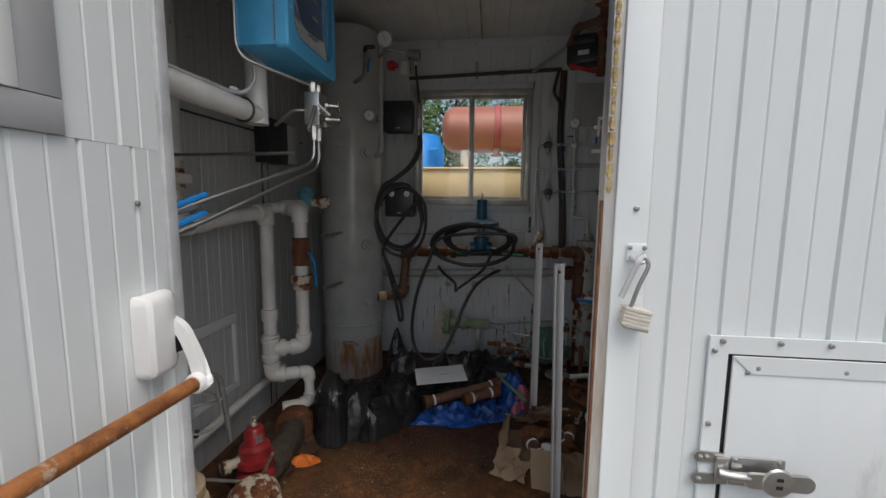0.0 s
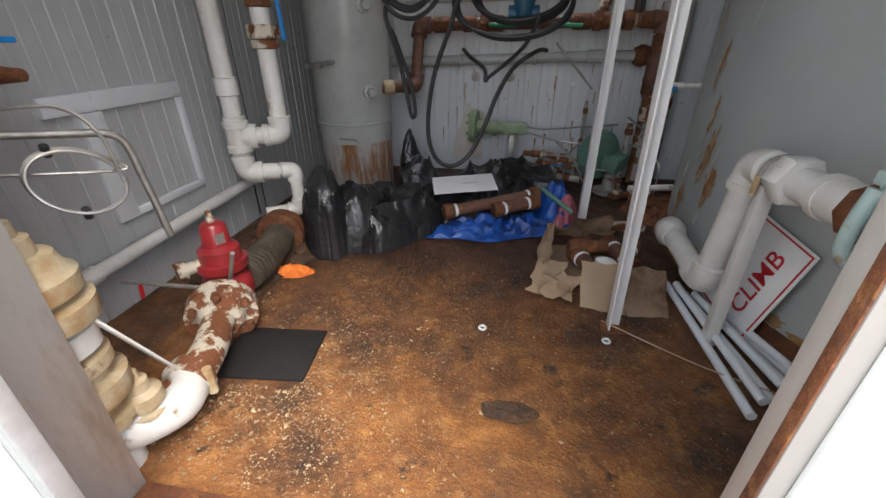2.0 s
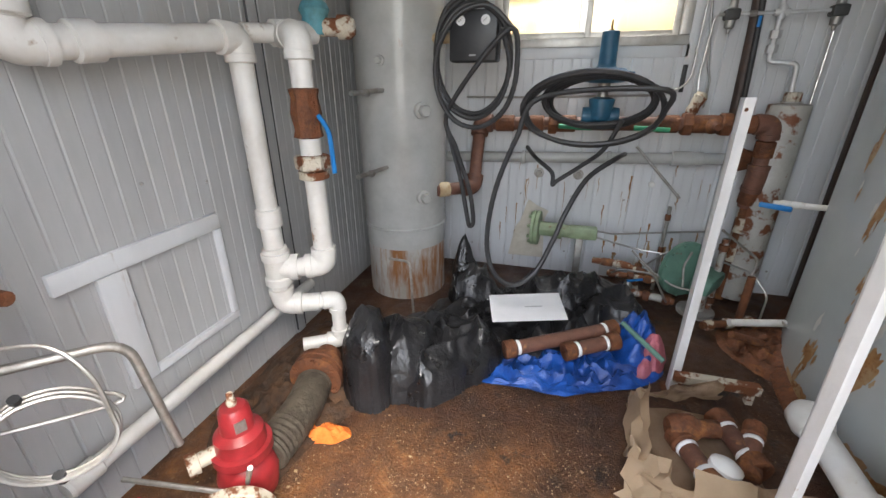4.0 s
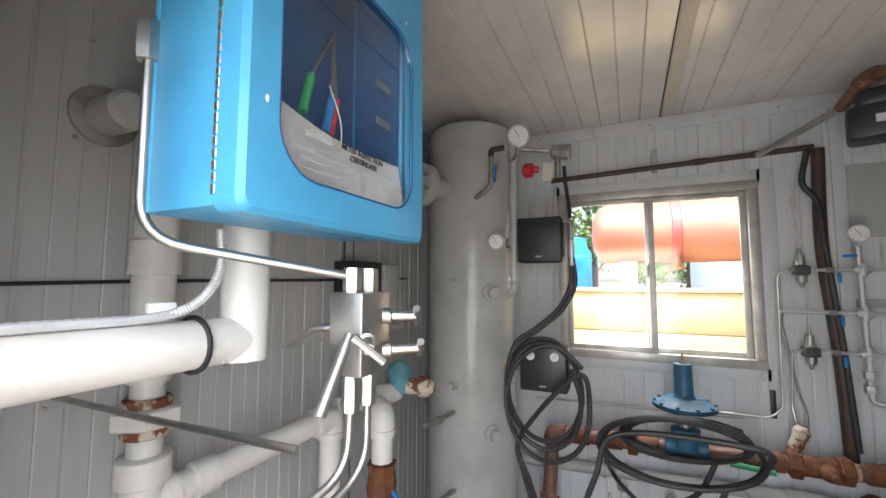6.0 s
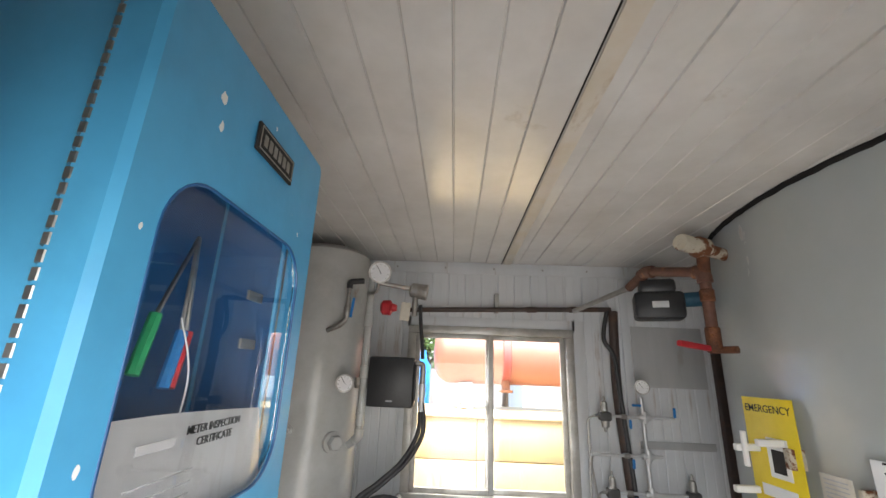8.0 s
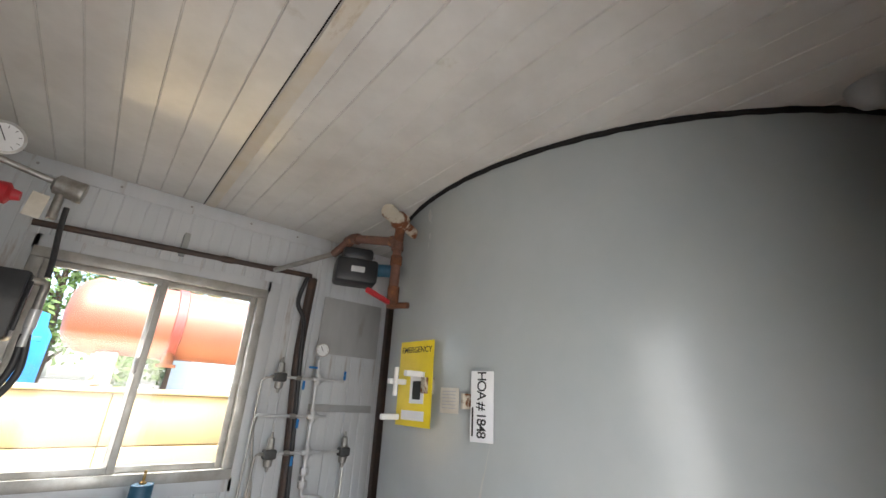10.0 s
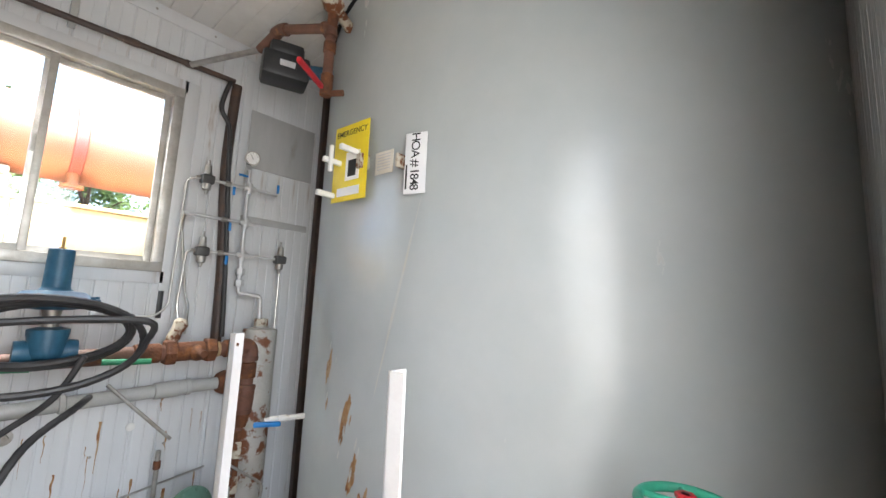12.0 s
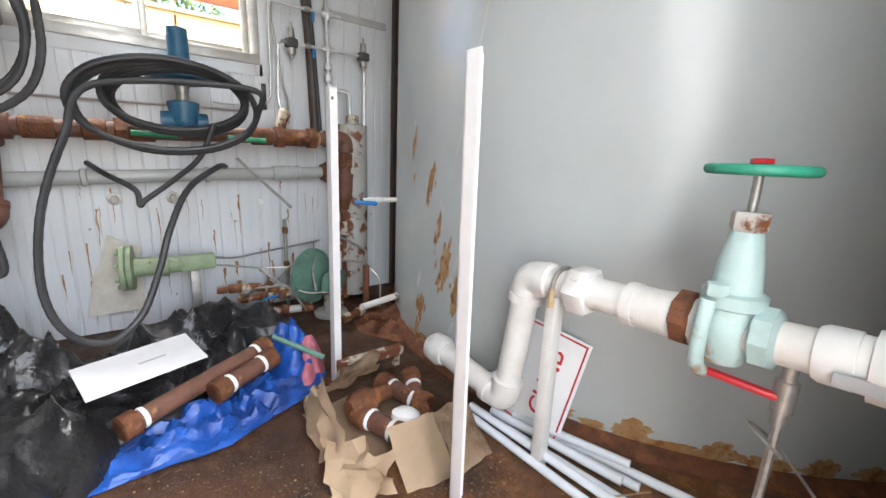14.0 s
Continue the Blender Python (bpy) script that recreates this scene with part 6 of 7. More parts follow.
part("leg", boxm(pose(1.300, 1.66, 0.265, 0, 0, 0), (0.034, 0.006, 0.53), 0.001), M_white, pb)
part("leg_flange", boxm(pose(1.285, 1.675, 0.265, 0, 0, 0), (0.005, 0.03, 0.53), 0.001), M_white, pb)
part("u_bolt", sweep([Vector((1.31, 1.66, 0.565)) + Vector((0.046 * math.cos(a), 0, 0.046 * math.sin(a))) for a in [radians(-20 + 11 * k) for k in range(21)]], 0.006, 8), M_dullsteel, pb)
part("ear_bolt", sweep([(1.262, 1.66, 0.51), (1.262, 1.66, 0.56)], 0.008, 8), M_cream, pb)
sg = thing("climb_sign", (1.40, 1.80, 0.05), "leaning white sign with red border and lettering", "sign")
_u = Vector((0.20, -0.12, 0.97)).normalized()
_n = Vector((-0.97, -0.20, 0.17))
_n = (_n - _u * _n.dot(_u)).normalized()
_v = _n.cross(_u)
SM = Matrix(((_u.x, _v.x, _n.x, 1.425), (_u.y, _v.y, _n.y, 1.80), (_u.z, _v.z, _n.z, 0.185), (0, 0, 0, 1)))
part("board", boxm(SM, (0.36, 0.26, 0.004), 0.001), M_paper, sg)
for cx, cy, sx, sy in ((0, 0.118, 0.345, 0.005), (0, -0.118, 0.345, 0.005), (0.17, 0, 0.005, 0.23), (-0.17, 0, 0.005, 0.23)):
    part("border", boxm(SM @ Matrix.Translation((cx, cy, 0.0035)), (sx, sy, 0.002)), M_redink, sg)
lettering("CLIMB", 0.085, SM @ Matrix.Translation((0.0, -0.06, 0.003)), M_redink, sg)
rnd = random.Random(5)
for k in range(7):
    a = Vector((1.27 + 0.022 * k, 2.0 - 0.03 * k, 0.014 + 0.02 * (k % 2)))
    b = Vector((1.29 + 0.040 * k, 1.33 + rnd.uniform(-0.10, 0.12) + 0.012 * k, 0.014 + 0.018 * (k % 2)))
    t_ = solo("conduit_length", sweep([a, b], 0.0135, 12), M_pvc, a, "loose grey-white plastic conduit length on the floor", "conduit", "loose conduits beside the tank")
solo("twig", sweep(spline([(0.98, 1.72, 0.01), (1.10, 1.60, 0.03), (1.25, 1.52, 0.02), (1.42, 1.40, 0.05)]), 0.0022, 5), M_card, (1.1, 1.6, 0.02), "thin dry twig lying across the floor", "twig")


# signs on the tank
def on_tank(y, z, out=0.006):
    x = TANK[0] - math.sqrt(TANK_R ** 2 - (y - TANK[1]) ** 2)
    nrm = Vector((x - TANK[0], y - TANK[1], 0)).normalized()
    yaw = math.degrees(math.atan2(nrm.y, nrm.x)) + 90
    return Matrix.Translation(Vector((x, y, z)) + nrm * out) @ pose(0, 0, 0, 90, 0, yaw)


ho_ = thing("number_sign", (1.45, 2.06, 1.70), "white tank number sign with black lettering", "sign")
m = on_tank(2.108, 1.708, 0.018) @ pose(0, 0, 0, 0, 13, 0)
part("plate", boxm(m, (0.085, 0.225, 0.003), 0.001), M_paper, ho_)
lettering("HOA # 1848", 0.047, m @ Matrix.Translation((-0.017, 0.006, 0.002)) @ pose(0, 0, 0, 0, 0, -90), M_ink, ho_, 0.82)
part("small_print", boxm(m @ Matrix.Translation((-0.034, -0.05, 0.002)), (0.006, 0.09, 0.001)), M_ink, ho_)
pp = thing("paper_card", (1.42, 2.2, 1.72), "small grubby card with printed lines on bracket", "card")
m = on_tank(2.225, 1.72, 0.055)
part("card", boxm(m, (0.095, 0.085, 0.003), 0.001), M_tag, pp)
bm = bmesh.new()
for k in range(6):
    boxm(m @ Matrix.Translation((0.0, 0.03 - 0.011 * k, 0.002)), (0.07, 0.003, 0.0008), 0, bm)
part("printed_lines", bm, M_greyink, pp)
part("bracket", boxm(on_tank(2.165, 1.72, 0.028), (0.012, 0.05, 0.055), 0.002), M_flakes, pp)
ys = thing("emergency_sign", (1.40, 2.45, 1.6), "yellow emergency shower style sign board", "sign")
m = on_tank(2.468, 1.781, 0.04) @ pose(0, 0, 0, 0, 10, 0)
part("board", boxm(m, (0.215, 0.33, 0.004), 0.001), M_yellow, ys)
part("stand_off", boxm(on_tank(2.40, 1.77, 0.022), (0.03, 0.06, 0.045), 0.002), M_flakes, ys)
lettering("EMERGENCY", 0.034, m @ Matrix.Translation((0, 0.118, 0.002)), M_ink, ys)
part("pictogram", boxm(m @ Matrix.Translation((0.02, -0.02, 0.003)), (0.085, 0.12, 0.003)), M_whitepl, ys)
part("pictogram_mark", boxm(m @ Matrix.Translation((0.02, -0.03, 0.0052)), (0.05, 0.07, 0.001)), M_ink, ys)
part("print_block", boxm(m @ Matrix.Translation((0.0, -0.125, 0.003)), (0.14, 0.035, 0.002)), M_paper, ys)
for px, pz in ((-0.06, 0.0), (-0.09, -0.135), (0.045, 0.03)):
    part("peg", boxm(m @ Matrix.Translation((px, pz, 0.045)), (0.02, 0.022, 0.085), 0.004), M_whitepl, ys, "white plastic peg")
part("peg_bar", boxm(m @ Matrix.Translation((-0.035, 0.0, 0.07)), (0.015, 0.11, 0.014), 0.003), M_whitepl, ys, "white plastic bar")

sb = thing("switch_box", (1.10, YF + 0.09, 1.35), "plain grey metal switch box on the front wall", "switch box")
part("case", box((1.06, YF + 0.086, 1.36), (1.18, YF + 0.135, 1.60), 0.006), M_vessel, sb)
part("lid", box((1.065, YF + 0.136, 1.365), (1.175, YF + 0.146, 1.595), 0.003), M_vessel, sb)

# fixture and handle in the far corner by the front wall
hd = thing("pull_bar", (1.84, YF + 0.085, 2.14), "white pull handle on the front wall", "handle")
part("grip", sweep(spline([(1.84, YF + 0.085, 2.20), (1.84, YF + 0.125, 2.19), (1.84, YF + 0.135, 2.14), (1.84, YF + 0.125, 2.09), (1.84, YF + 0.085, 2.08)]), 0.008, 8), M_whitepl, hd)
solo("ceiling_dome", turned((1.88, 1.02, ZC - 0.006), (0, 0, -1), [(0, 0.06), (0.03, 0.055), (0.06, 0.035), (0.075, 0.01)], 20), M_wall, (1.88, 1.02, ZC), "small round grey dome fixture on the ceiling", "fixture")

# self-drilling screws in the cladding
rnd = random.Random(21)
screw_mesh = mesh_of("screw", turned((0, 0, 0), (0, 0, 1), [(0, 0.006), (0.003, 0.0055), (0.005, 0.003)], 7), M_dullsteel, Vector((0, 0, 0)))


def screw(p, rx, ry, label):
    o = new("screw", screw_mesh)
    o.matrix_world = Matrix.Translation(p) @ pose(0, 0, 0, rx, ry, 0)
    tagged(o, label, "screw", "wall screws")


for y in (1.02, 1.22, 1.42, 1.82, 2.02, 2.22, 2.62):
    for z in (0.85, 1.48, 2.08, 2.30, ZC - 0.055):
        screw((XL + (0.012 if z > 2.5 else 0.004), y + rnd.uniform(-0.02, 0.02), z + rnd.uniform(-0.03, 0.03)), 0, 90, "small dull screw head in the metal cladding")
for x in (-0.05, 0.25, 0.55, 0.85, 1.12, 1.50, 1.66):
    for z in (0.14, 0.50, ZC - 0.04):
        screw((x, YB - (0.012 if z > 2.5 else 0.004), z), 90, 0, "small dull screw head in the metal cladding")
for z in (0.30, 0.70, 1.33, 1.75):
    screw((DX1 + 0.05, YF - 0.030, z), 90, 0, "small dull screw head in the metal cladding")
    screw((LX + 0.0, YL - 0.10, z), 0, 90, "small dull screw head in the metal cladding")

# ---- heap on the floor ----
def heap(name, cx, cy, rx, ry, h, seed, mat_, label, category, turn=0.0, power=2.2, fold=0.05, freq=7.0, nu=72, nv=26, z0=0.0):
    """A crumpled sheet heaped over something, down to the floor."""
    bm = bmesh.new()
    rows = []
    ca, sa = math.cos(radians(turn)), math.sin(radians(turn))
    for j in range(nv + 1):
        t = j / nv
        row = []
        for i in range(nu):
            a = 2 * math.pi * i / nu
            edge = 1 + 0.22 * noise.noise((math.cos(a) * 1.6 + seed, math.sin(a) * 1.6, seed * 0.37))
            x, y = math.cos(a) * rx * t * edge, math.sin(a) * ry * t * edge
            p = Vector((cx + x * ca - y * sa, cy + x * sa + y * ca, 0))
            z = h * (1 - t ** power)
            q = Vector((p.x * freq, p.y * freq, seed))
            ridge = 1 - abs(noise.noise(q)) * 2.2
            ridge2 = 1 - abs(noise.noise(q * 2.3 + Vector((3, 1, 0)))) * 2.2
            k = min(1, t * 4) * (1 - 0.75 * t)
            z += fold * (ridge - 0.5) * (0.3 + k) + fold * 0.5 * (ridge2 - 0.5) * (0.3 + k)
            z += 0.12 * h * noise.noise((p.x * 3 + seed, p.y * 3, 0))
            row.append(bm.verts.new((p.x + 0.25 * fold * noise.noise(q * 1.4), p.y + 0.25 * fold * noise.noise(q * 1.4 + Vector((9, 0, 0))), z0 + max(0.003 + 0.004 * (seed % 3), z * (1 if t < 0.97 else 0.1)))))
        rows.append(row)
    for a, b in zip(rows, rows[1:]):
        for i in range(nu):
            bm.faces.new((a[i], a[(i + 1) % nu], b[(i + 1) % nu], b[i]))
    bmesh.ops.remove_doubles(bm, verts=rows[0], dist=0.05 * min(rx, ry))
    return solo(name, bm, mat_, (cx, cy, 0), label, category)


def crumple(name, lobes, seed, mat_, label, category, step=0.0085, fold=0.035, freq=7.0):
    """Crumpled film over several lobes (x, y, rx, ry, height, turn), creased, with a ragged edge on the floor."""
    x0 = min(q[0] - 1.3 * max(q[2], q[3]) for q in lobes)
    x1 = max(q[0] + 1.3 * max(q[2], q[3]) for q in lobes)
    y0 = min(q[1] - 1.3 * max(q[2], q[3]) for q in lobes)
    y1 = max(q[1] + 1.3 * max(q[2], q[3]) for q in lobes)
    nx, ny = int((x1 - x0) / step), int((y1 - y0) / step)
    bm = bmesh.new()
    grid = {}
    for i in range(nx + 1):
        for j in range(ny + 1):
            x, y = x0 + i * step, y0 + j * step
            wx, wy = x + 0.05 * noise.noise((x * 4, y * 4, seed)), y + 0.05 * noise.noise((x * 4, y * 4, seed + 4))
            top = -1.0
            for cx, cy, rx, ry, h, turn in lobes:
                ca, sa = math.cos(radians(turn)), math.sin(radians(turn))
                u, v = ((wx - cx) * ca + (wy - cy) * sa) / rx, (-(wx - cx) * sa + (wy - cy) * ca) / ry
                d = u * u + v * v
                top = max(top, h * math.sqrt(max(0.0, 1 - d)) if d < 1 else -0.2 * (d - 1))
            if top <= 0:
                continue
            p = Vector((wx * freq, wy * freq * 0.55, seed))
            c1 = (1 - min(1, abs(noise.noise(p)) * 3.2)) ** 2
            c2 = (1 - min(1, abs(noise.noise(p * 2.1 + Vector((7, 2, top * 6)))) * 3.0)) ** 2
            k = min(1, top / 0.06)
            z = top + k * (fold * (c1 - 0.35) + fold * 0.6 * (c2 - 0.3) + fold * 0.8 * noise.noise((x * 5, y * 5, seed + 8)))
            grid[i, j] = bm.verts.new((x + 0.4 * fold * noise.noise(p * 1.7), y + 0.4 * fold * noise.noise(p * 1.7 + Vector((5, 0, 0))), max(0.006, z)))
    for i, j in list(grid):
        q = [grid.get(k) for k in ((i, j), (i + 1, j), (i + 1, j + 1), (i, j + 1))]
        if all(q):
            bm.faces.new(q)
    bmesh.ops.delete(bm, geom=[v for v in bm.verts if not v.link_faces], context="VERTS")
    for v in bm.verts:
        if v.is_boundary:
            v.co.z = 0.004
    return solo(name, bm, mat_, (lobes[0][0], lobes[0][1], 0), label, category)


crumple("plastic_sheet", [(0.42, 2.76, 0.56, 0.32, 0.115, 8), (0.62, 2.93, 0.34, 0.17, 0.22, -6), (0.20, 2.62, 0.26, 0.22, 0.10, 30), (0.80, 2.78, 0.20, 0.16, 0.19, 20)], 1, M_bag, "crumpled black plastic sheeting heaped over pipes", "plastic sheet")
crumple("plastic_bag", [(-0.18, 2.11, 0.10, 0.17, 0.39, 15), (-0.11, 2.22, 0.18, 0.19, 0.30, 40), (-0.02, 2.34, 0.15, 0.17, 0.24, 0)], 2.4, M_bag, "full glossy black plastic rubbish bag", "rubbish bag", fold=0.045, freq=6)
crumple("plastic_bag", [(0.08, 2.22, 0.11, 0.19, 0.17, -35), (0.14, 2.37, 0.18, 0.16, 0.22, 0)], 3.7, M_bag, "glossy black plastic bag lying crumpled", "rubbish bag", fold=0.04)
crumple("plastic_bag", [(0.0, 2.93, 0.085, 0.10, 0.35, 0), (0.07, 2.86, 0.15, 0.15, 0.23, 0)], 4.2, M_bag, "tall knotted black plastic bag by the vessel", "rubbish bag", fold=0.045, freq=8)
heap("tarpaulin", 0.60, 2.42, 0.38, 0.14, 0.05, 8, M_tarp, "creased blue tarpaulin spread under rusty pipes", "tarpaulin", turn=16, power=3, fold=0.05, freq=12)
heap("tarpaulin", 0.88, 2.66, 0.11, 0.22, 0.16, 9, M_tarp, "blue tarpaulin gathered at the edge of the heap", "tarpaulin", turn=-10, power=2, fold=0.06, freq=12)
heap("pink_cloth", 0.93, 2.58, 0.06, 0.14, 0.15, 11, M_pink, "pink striped cloth scrap on the tarpaulin", "cloth", turn=-20, power=2, fold=0.03, freq=14)
solo("sheet_of_paper", boxm(pose(0.385, 2.640, 0.160, 8, -3, 14), (0.34, 0.20, 0.0015)), M_paper, (0.38, 2.66, 0.26), "white sheet of paper on black plastic", "paper")
bm = bmesh.new()
for k in range(3):
    boxm(pose(0.40 + 0.03 * k, 2.640 + 0.012 * k, 0.1640, 8, -3, 14), (0.05, 0.006, 0.0008), 0, bm)
solo("paper_marks", bm, M_greyink, (0.42, 2.66, 0.168), "faint grey print on the paper sheet", "print")


def loose_pipe(a, b, r, label="rusty pipe nipple with white thread tape"):
    a, b = Vector(a), Vector(b)
    w_ = (b - a)
    L = w_.length
    e = thing("loose_pipe", a, label, "pipe", "loose rusty pipes")
    part("pipe", sweep([a, b], r, 14), M_brownpipe, e)
    for s in (0.0, 1.0):
        c = lerp(a, b, s) - w_.normalized() * (0.05 if s else 0)
        part("socket", turned(c, w_, [(0, r), (0.003, r * 1.3), (0.045, r * 1.3), (0.05, r)], 14), M_rust, e)
        part("thread_tape", turned(c + w_.normalized() * (-0.018 if s else 0.055), w_, [(0, r * 1.02), (0.003, r * 1.1), (0.010, r * 1.1), (0.014, r * 1.02)], 14), M_paper, e)


loose_pipe((0.32, 2.36, 0.10), (0.78, 2.60, 0.14), 0.030)
loose_pipe((0.56, 2.40, 0.11), (0.78, 2.52, 0.13), 0.030)
loose_pipe((0.93, 2.12, 0.06), (1.00, 1.92, 0.06), 0.032)
loose_pipe((1.08, 2.24, 0.06), (1.14, 2.02, 0.06), 0.032)
loose_pipe((1.17, 2.18, 0.10), (1.10, 2.0, 0.05), 0.026)
solo("pipe_valve", turned((0.90, 2.12, 0.08), (1, 0.2, 0), [(0, 0.03), (0.02, 0.045), (0.08, 0.045), (0.10, 0.03), (0.16, 0.03)], 14), M_rust, (0.9, 2.12, 0.08), "rusty pipe fitting in the torn box", "fitting")
solo("loose_lever", sweep([(0.80, 2.60, 0.17), (0.95, 2.46, 0.10)], 0.011, 10), M_dgreen, (0.8, 2.6, 0.15), "green vinyl lever lying on the tarpaulin", "valve lever")

# torn cardboard
cb = thing("cardboard_box", (0.95, 2.0, 0), "torn flattened brown cardboard box holding rusty fittings", "cardboard box")


def sheet(pts, name, mat_, parent, thick=0.004, bend=0.02, seed=0):
    """A warped four-cornered sheet."""
    bm = bmesh.new()
    p = [Vector(q) for q in pts]
    n = 8
    g = []
    for j in range(n + 1):
        row = []
        for i in range(n + 1):
            u, v = i / n, j / n
            q = (p[0] * (1 - u) + p[1] * u) * (1 - v) + (p[3] * (1 - u) + p[2] * u) * v
            q = q + Vector((noise.noise((u * 3, v * 3, seed)), noise.noise((u * 3, v * 3, seed + 5)), noise.noise((u * 3, v * 3, seed + 9)))) * bend
            q.z = max(q.z, 0.004)
            row.append(bm.verts.new(q))
        g.append(row)
    for a, b in zip(g, g[1:]):
        for i in range(n):
            bm.faces.new((a[i], a[i + 1], b[i + 1], b[i]))
    bmesh.ops.solidify(bm, geom=bm.faces[:], thickness=thick)
    return part(name, bm, mat_, parent)


M_cardpale = material("pale_cardboard", (0.60, 0.46, 0.31), (0.52, 0.38, 0.25), 6, rough=0.85, bump=0.12)
sheet([(0.92, 1.80, 0.0), (1.07, 1.77, 0.0), (1.07, 1.90, 0.13), (0.92, 1.92, 0.13)], "flap", M_cardpale, cb, bend=0.01, seed=1)
sheet([(1.075, 1.77, 0.0), (1.215, 1.78, 0.0), (1.225, 1.93, 0.11), (1.07, 1.91, 0.13)], "flap", M_card, cb, bend=0.012, seed=2)
sheet([(0.72, 1.88, 0.0), (0.89, 1.80, 0.02), (0.92, 1.90, 0.06), (0.78, 2.02, 0.10)], "torn_flap", M_cardpale, cb, bend=0.05, seed=3)
sheet([(0.76, 2.02, 0.02), (0.80, 1.93, 0.11), (0.84, 2.20, 0.19), (0.80, 2.26, 0.05)], "torn_flap", M_cardpale, cb, bend=0.04, seed=4)
sheet([(0.80, 2.28, 0.06), (1.12, 2.34, 0.05), (1.10, 2.28, 0.16), (0.82, 2.20, 0.15)], "back_flap", M_card, cb, bend=0.04, seed=5)
sheet([(0.80, 1.95, 0.006), (1.16, 1.93, 0.006), (1.16, 2.30, 0.01), (0.80, 2.28, 0.01)], "base_sheet", M_card, cb, bend=0.01, seed=6)
solo("plastic_jug", turned((1.02, 1.98, 0.05), (0.2, 0.1, 1), [(0, 0.03), (0.01, 0.045), (0.05, 0.045), (0.06, 0.03), (0.065, 0.01)], 16), M_whitepl, (1.02, 1.98, 0.05), "milky white plastic cap among the fittings", "cap")
rg = heap("rag", -0.24, 1.84, 0.10, 0.045, 0.035, 12, M_orange, "bright orange cloth rag on the floor", "rag", turn=20, power=2, fold=0.02, freq=25, nu=40, nv=12)
mat_ob = solo("rubber_mat", boxm(pose(-0.055, 1.385, 0.006, 0, 0, 6), (0.28, 0.22, 0.008), 0.002), M_rubber, (-0.05, 1.38, 0), "black rubber mat square on the floor", "mat")

# pale green valve assembly and green actuator at the back
gvz = thing("green_valve", (0.36, 3.34, 0.30), "pale green flanged control valve near the back wall", "valve")
part("flange", turned((0.345, 3.33, 0.30), (1, -0.1, 0), [(0, 0.06), (0.004, 0.10), (0.02, 0.10), (0.024, 0.09), (0.028, 0.10), (0.045, 0.10), (0.05, 0.04)], 22), M_green, gvz)
bolts_ring((0.345, 3.33, 0.30), (-1, 0.1, 0), 0.082, 8, 0.010, 0.014, M_green, gvz)
part("barrel", turned((0.39, 3.325, 0.30), (1, -0.05, -0.02), [(0, 0.042), (0.10, 0.042), (0.102, 0.05), (0.13, 0.05), (0.132, 0.038), (0.18, 0.038)], 18), M_green, gvz)
part("yoke", box((0.56, 3.28, 0.265), (0.71, 3.345, 0.335), 0.010), M_green, gvz)
part("stand", box((0.60, 3.30, -0.045), (0.64, 3.33, 0.262), 0.004), M_dullsteel, gvz)
gvz.location += Vector((0.0, -0.07, 0.045))
bm = bmesh.new()
outline = [(0.20, 0.10), (0.24, 0.30), (0.262, 0.33), (0.285, 0.41), (0.305, 0.475), (0.33, 0.46), (0.36, 0.44), (0.43, 0.41), (0.41, 0.36), (0.42, 0.10)]
rows = [[bm.verts.new((x, y, z)) for x, z in outline] for y in (3.395, 3.400)]
bm.faces.new(rows[0])
bm.faces.new(rows[1])
for k in range(len(outline)):
    q = (k + 1) % len(outline)
    bm.faces.new((rows[0][k], rows[0][q], rows[1][q], rows[1][k]))
solo("torn_board", bm, M_tag, (0.29, 3.40, 0.1), "torn white board leaning behind the valve", "board")
ga = thing("green_actuator", (1.20, 3.24, 0.24), "sea-green round diaphragm actuator on the floor skid", "actuator")
part("dish", turned((1.13, 3.22, 0.215), (0.5, -0.85, 0.05), [(0, 0.04), (0.02, 0.10), (0.045, 0.135), (0.05, 0.15), (0.06, 0.152), (0.062, 0.146), (0.064, 0.152), (0.075, 0.15), (0.08, 0.135), (0.11, 0.09), (0.125, 0.03)], 30), M_dgreen, ga)
bolts_ring((1.165, 3.155, 0.217), (0.5, -0.85, 0.05), 0.142, 12, 0.008, 0.012, M_dgreen, ga)
part("body", boxm(pose(1.25, 3.08, 0.20, 0, 10, -35), (0.10, 0.18, 0.10), 0.02), M_dgreen, ga)
part("pedestal", turned((1.24, 3.10, 0.0), (0, 0, 1), [(0, 0.09), (0.02, 0.09), (0.025, 0.04), (0.15, 0.035)], 16), M_chip, ga)
for pts, m_ in (([(1.38, 2.95, 0.30), (1.38, 2.95, 0.05)], M_rust), ([(1.28, 2.80, 0.13), (1.52, 2.86, 0.13)], M_white), ([(1.28, 2.75, 0.10), (1.44, 2.80, 0.04)], M_rust)):
    solo("skid_pipe", sweep(pts, 0.017, 10), m_, pts[0], "short rusty pipe piece on the skid", "pipe")
for pts in ([(0.90, 3.20, 0.28), (1.00, 3.12, 0.20), (1.10, 3.05, 0.16), (1.20, 3.02, 0.16)], [(1.16, 3.10, 0.34), (1.12, 3.05, 0.28), (1.13, 3.02, 0.18)], [(1.30, 3.2, 0.44), (1.42, 3.02, 0.36), (1.38, 2.96, 0.30)], [(1.50, 2.86, 0.14), (1.53, 2.70, 0.14), (1.53, 2.68, 0.02)],
            [(-0.22, 2.45, 0.42), (-0.12, 2.44, 0.42), (-0.11, 2.44, 0.12)]):
    solo("steel_tubing", sweep(rounded(pts, 0.03), 0.006, 8), M_dullsteel, pts[0], "thin bent steel tubing near the floor", "tubing", "steel tubing")
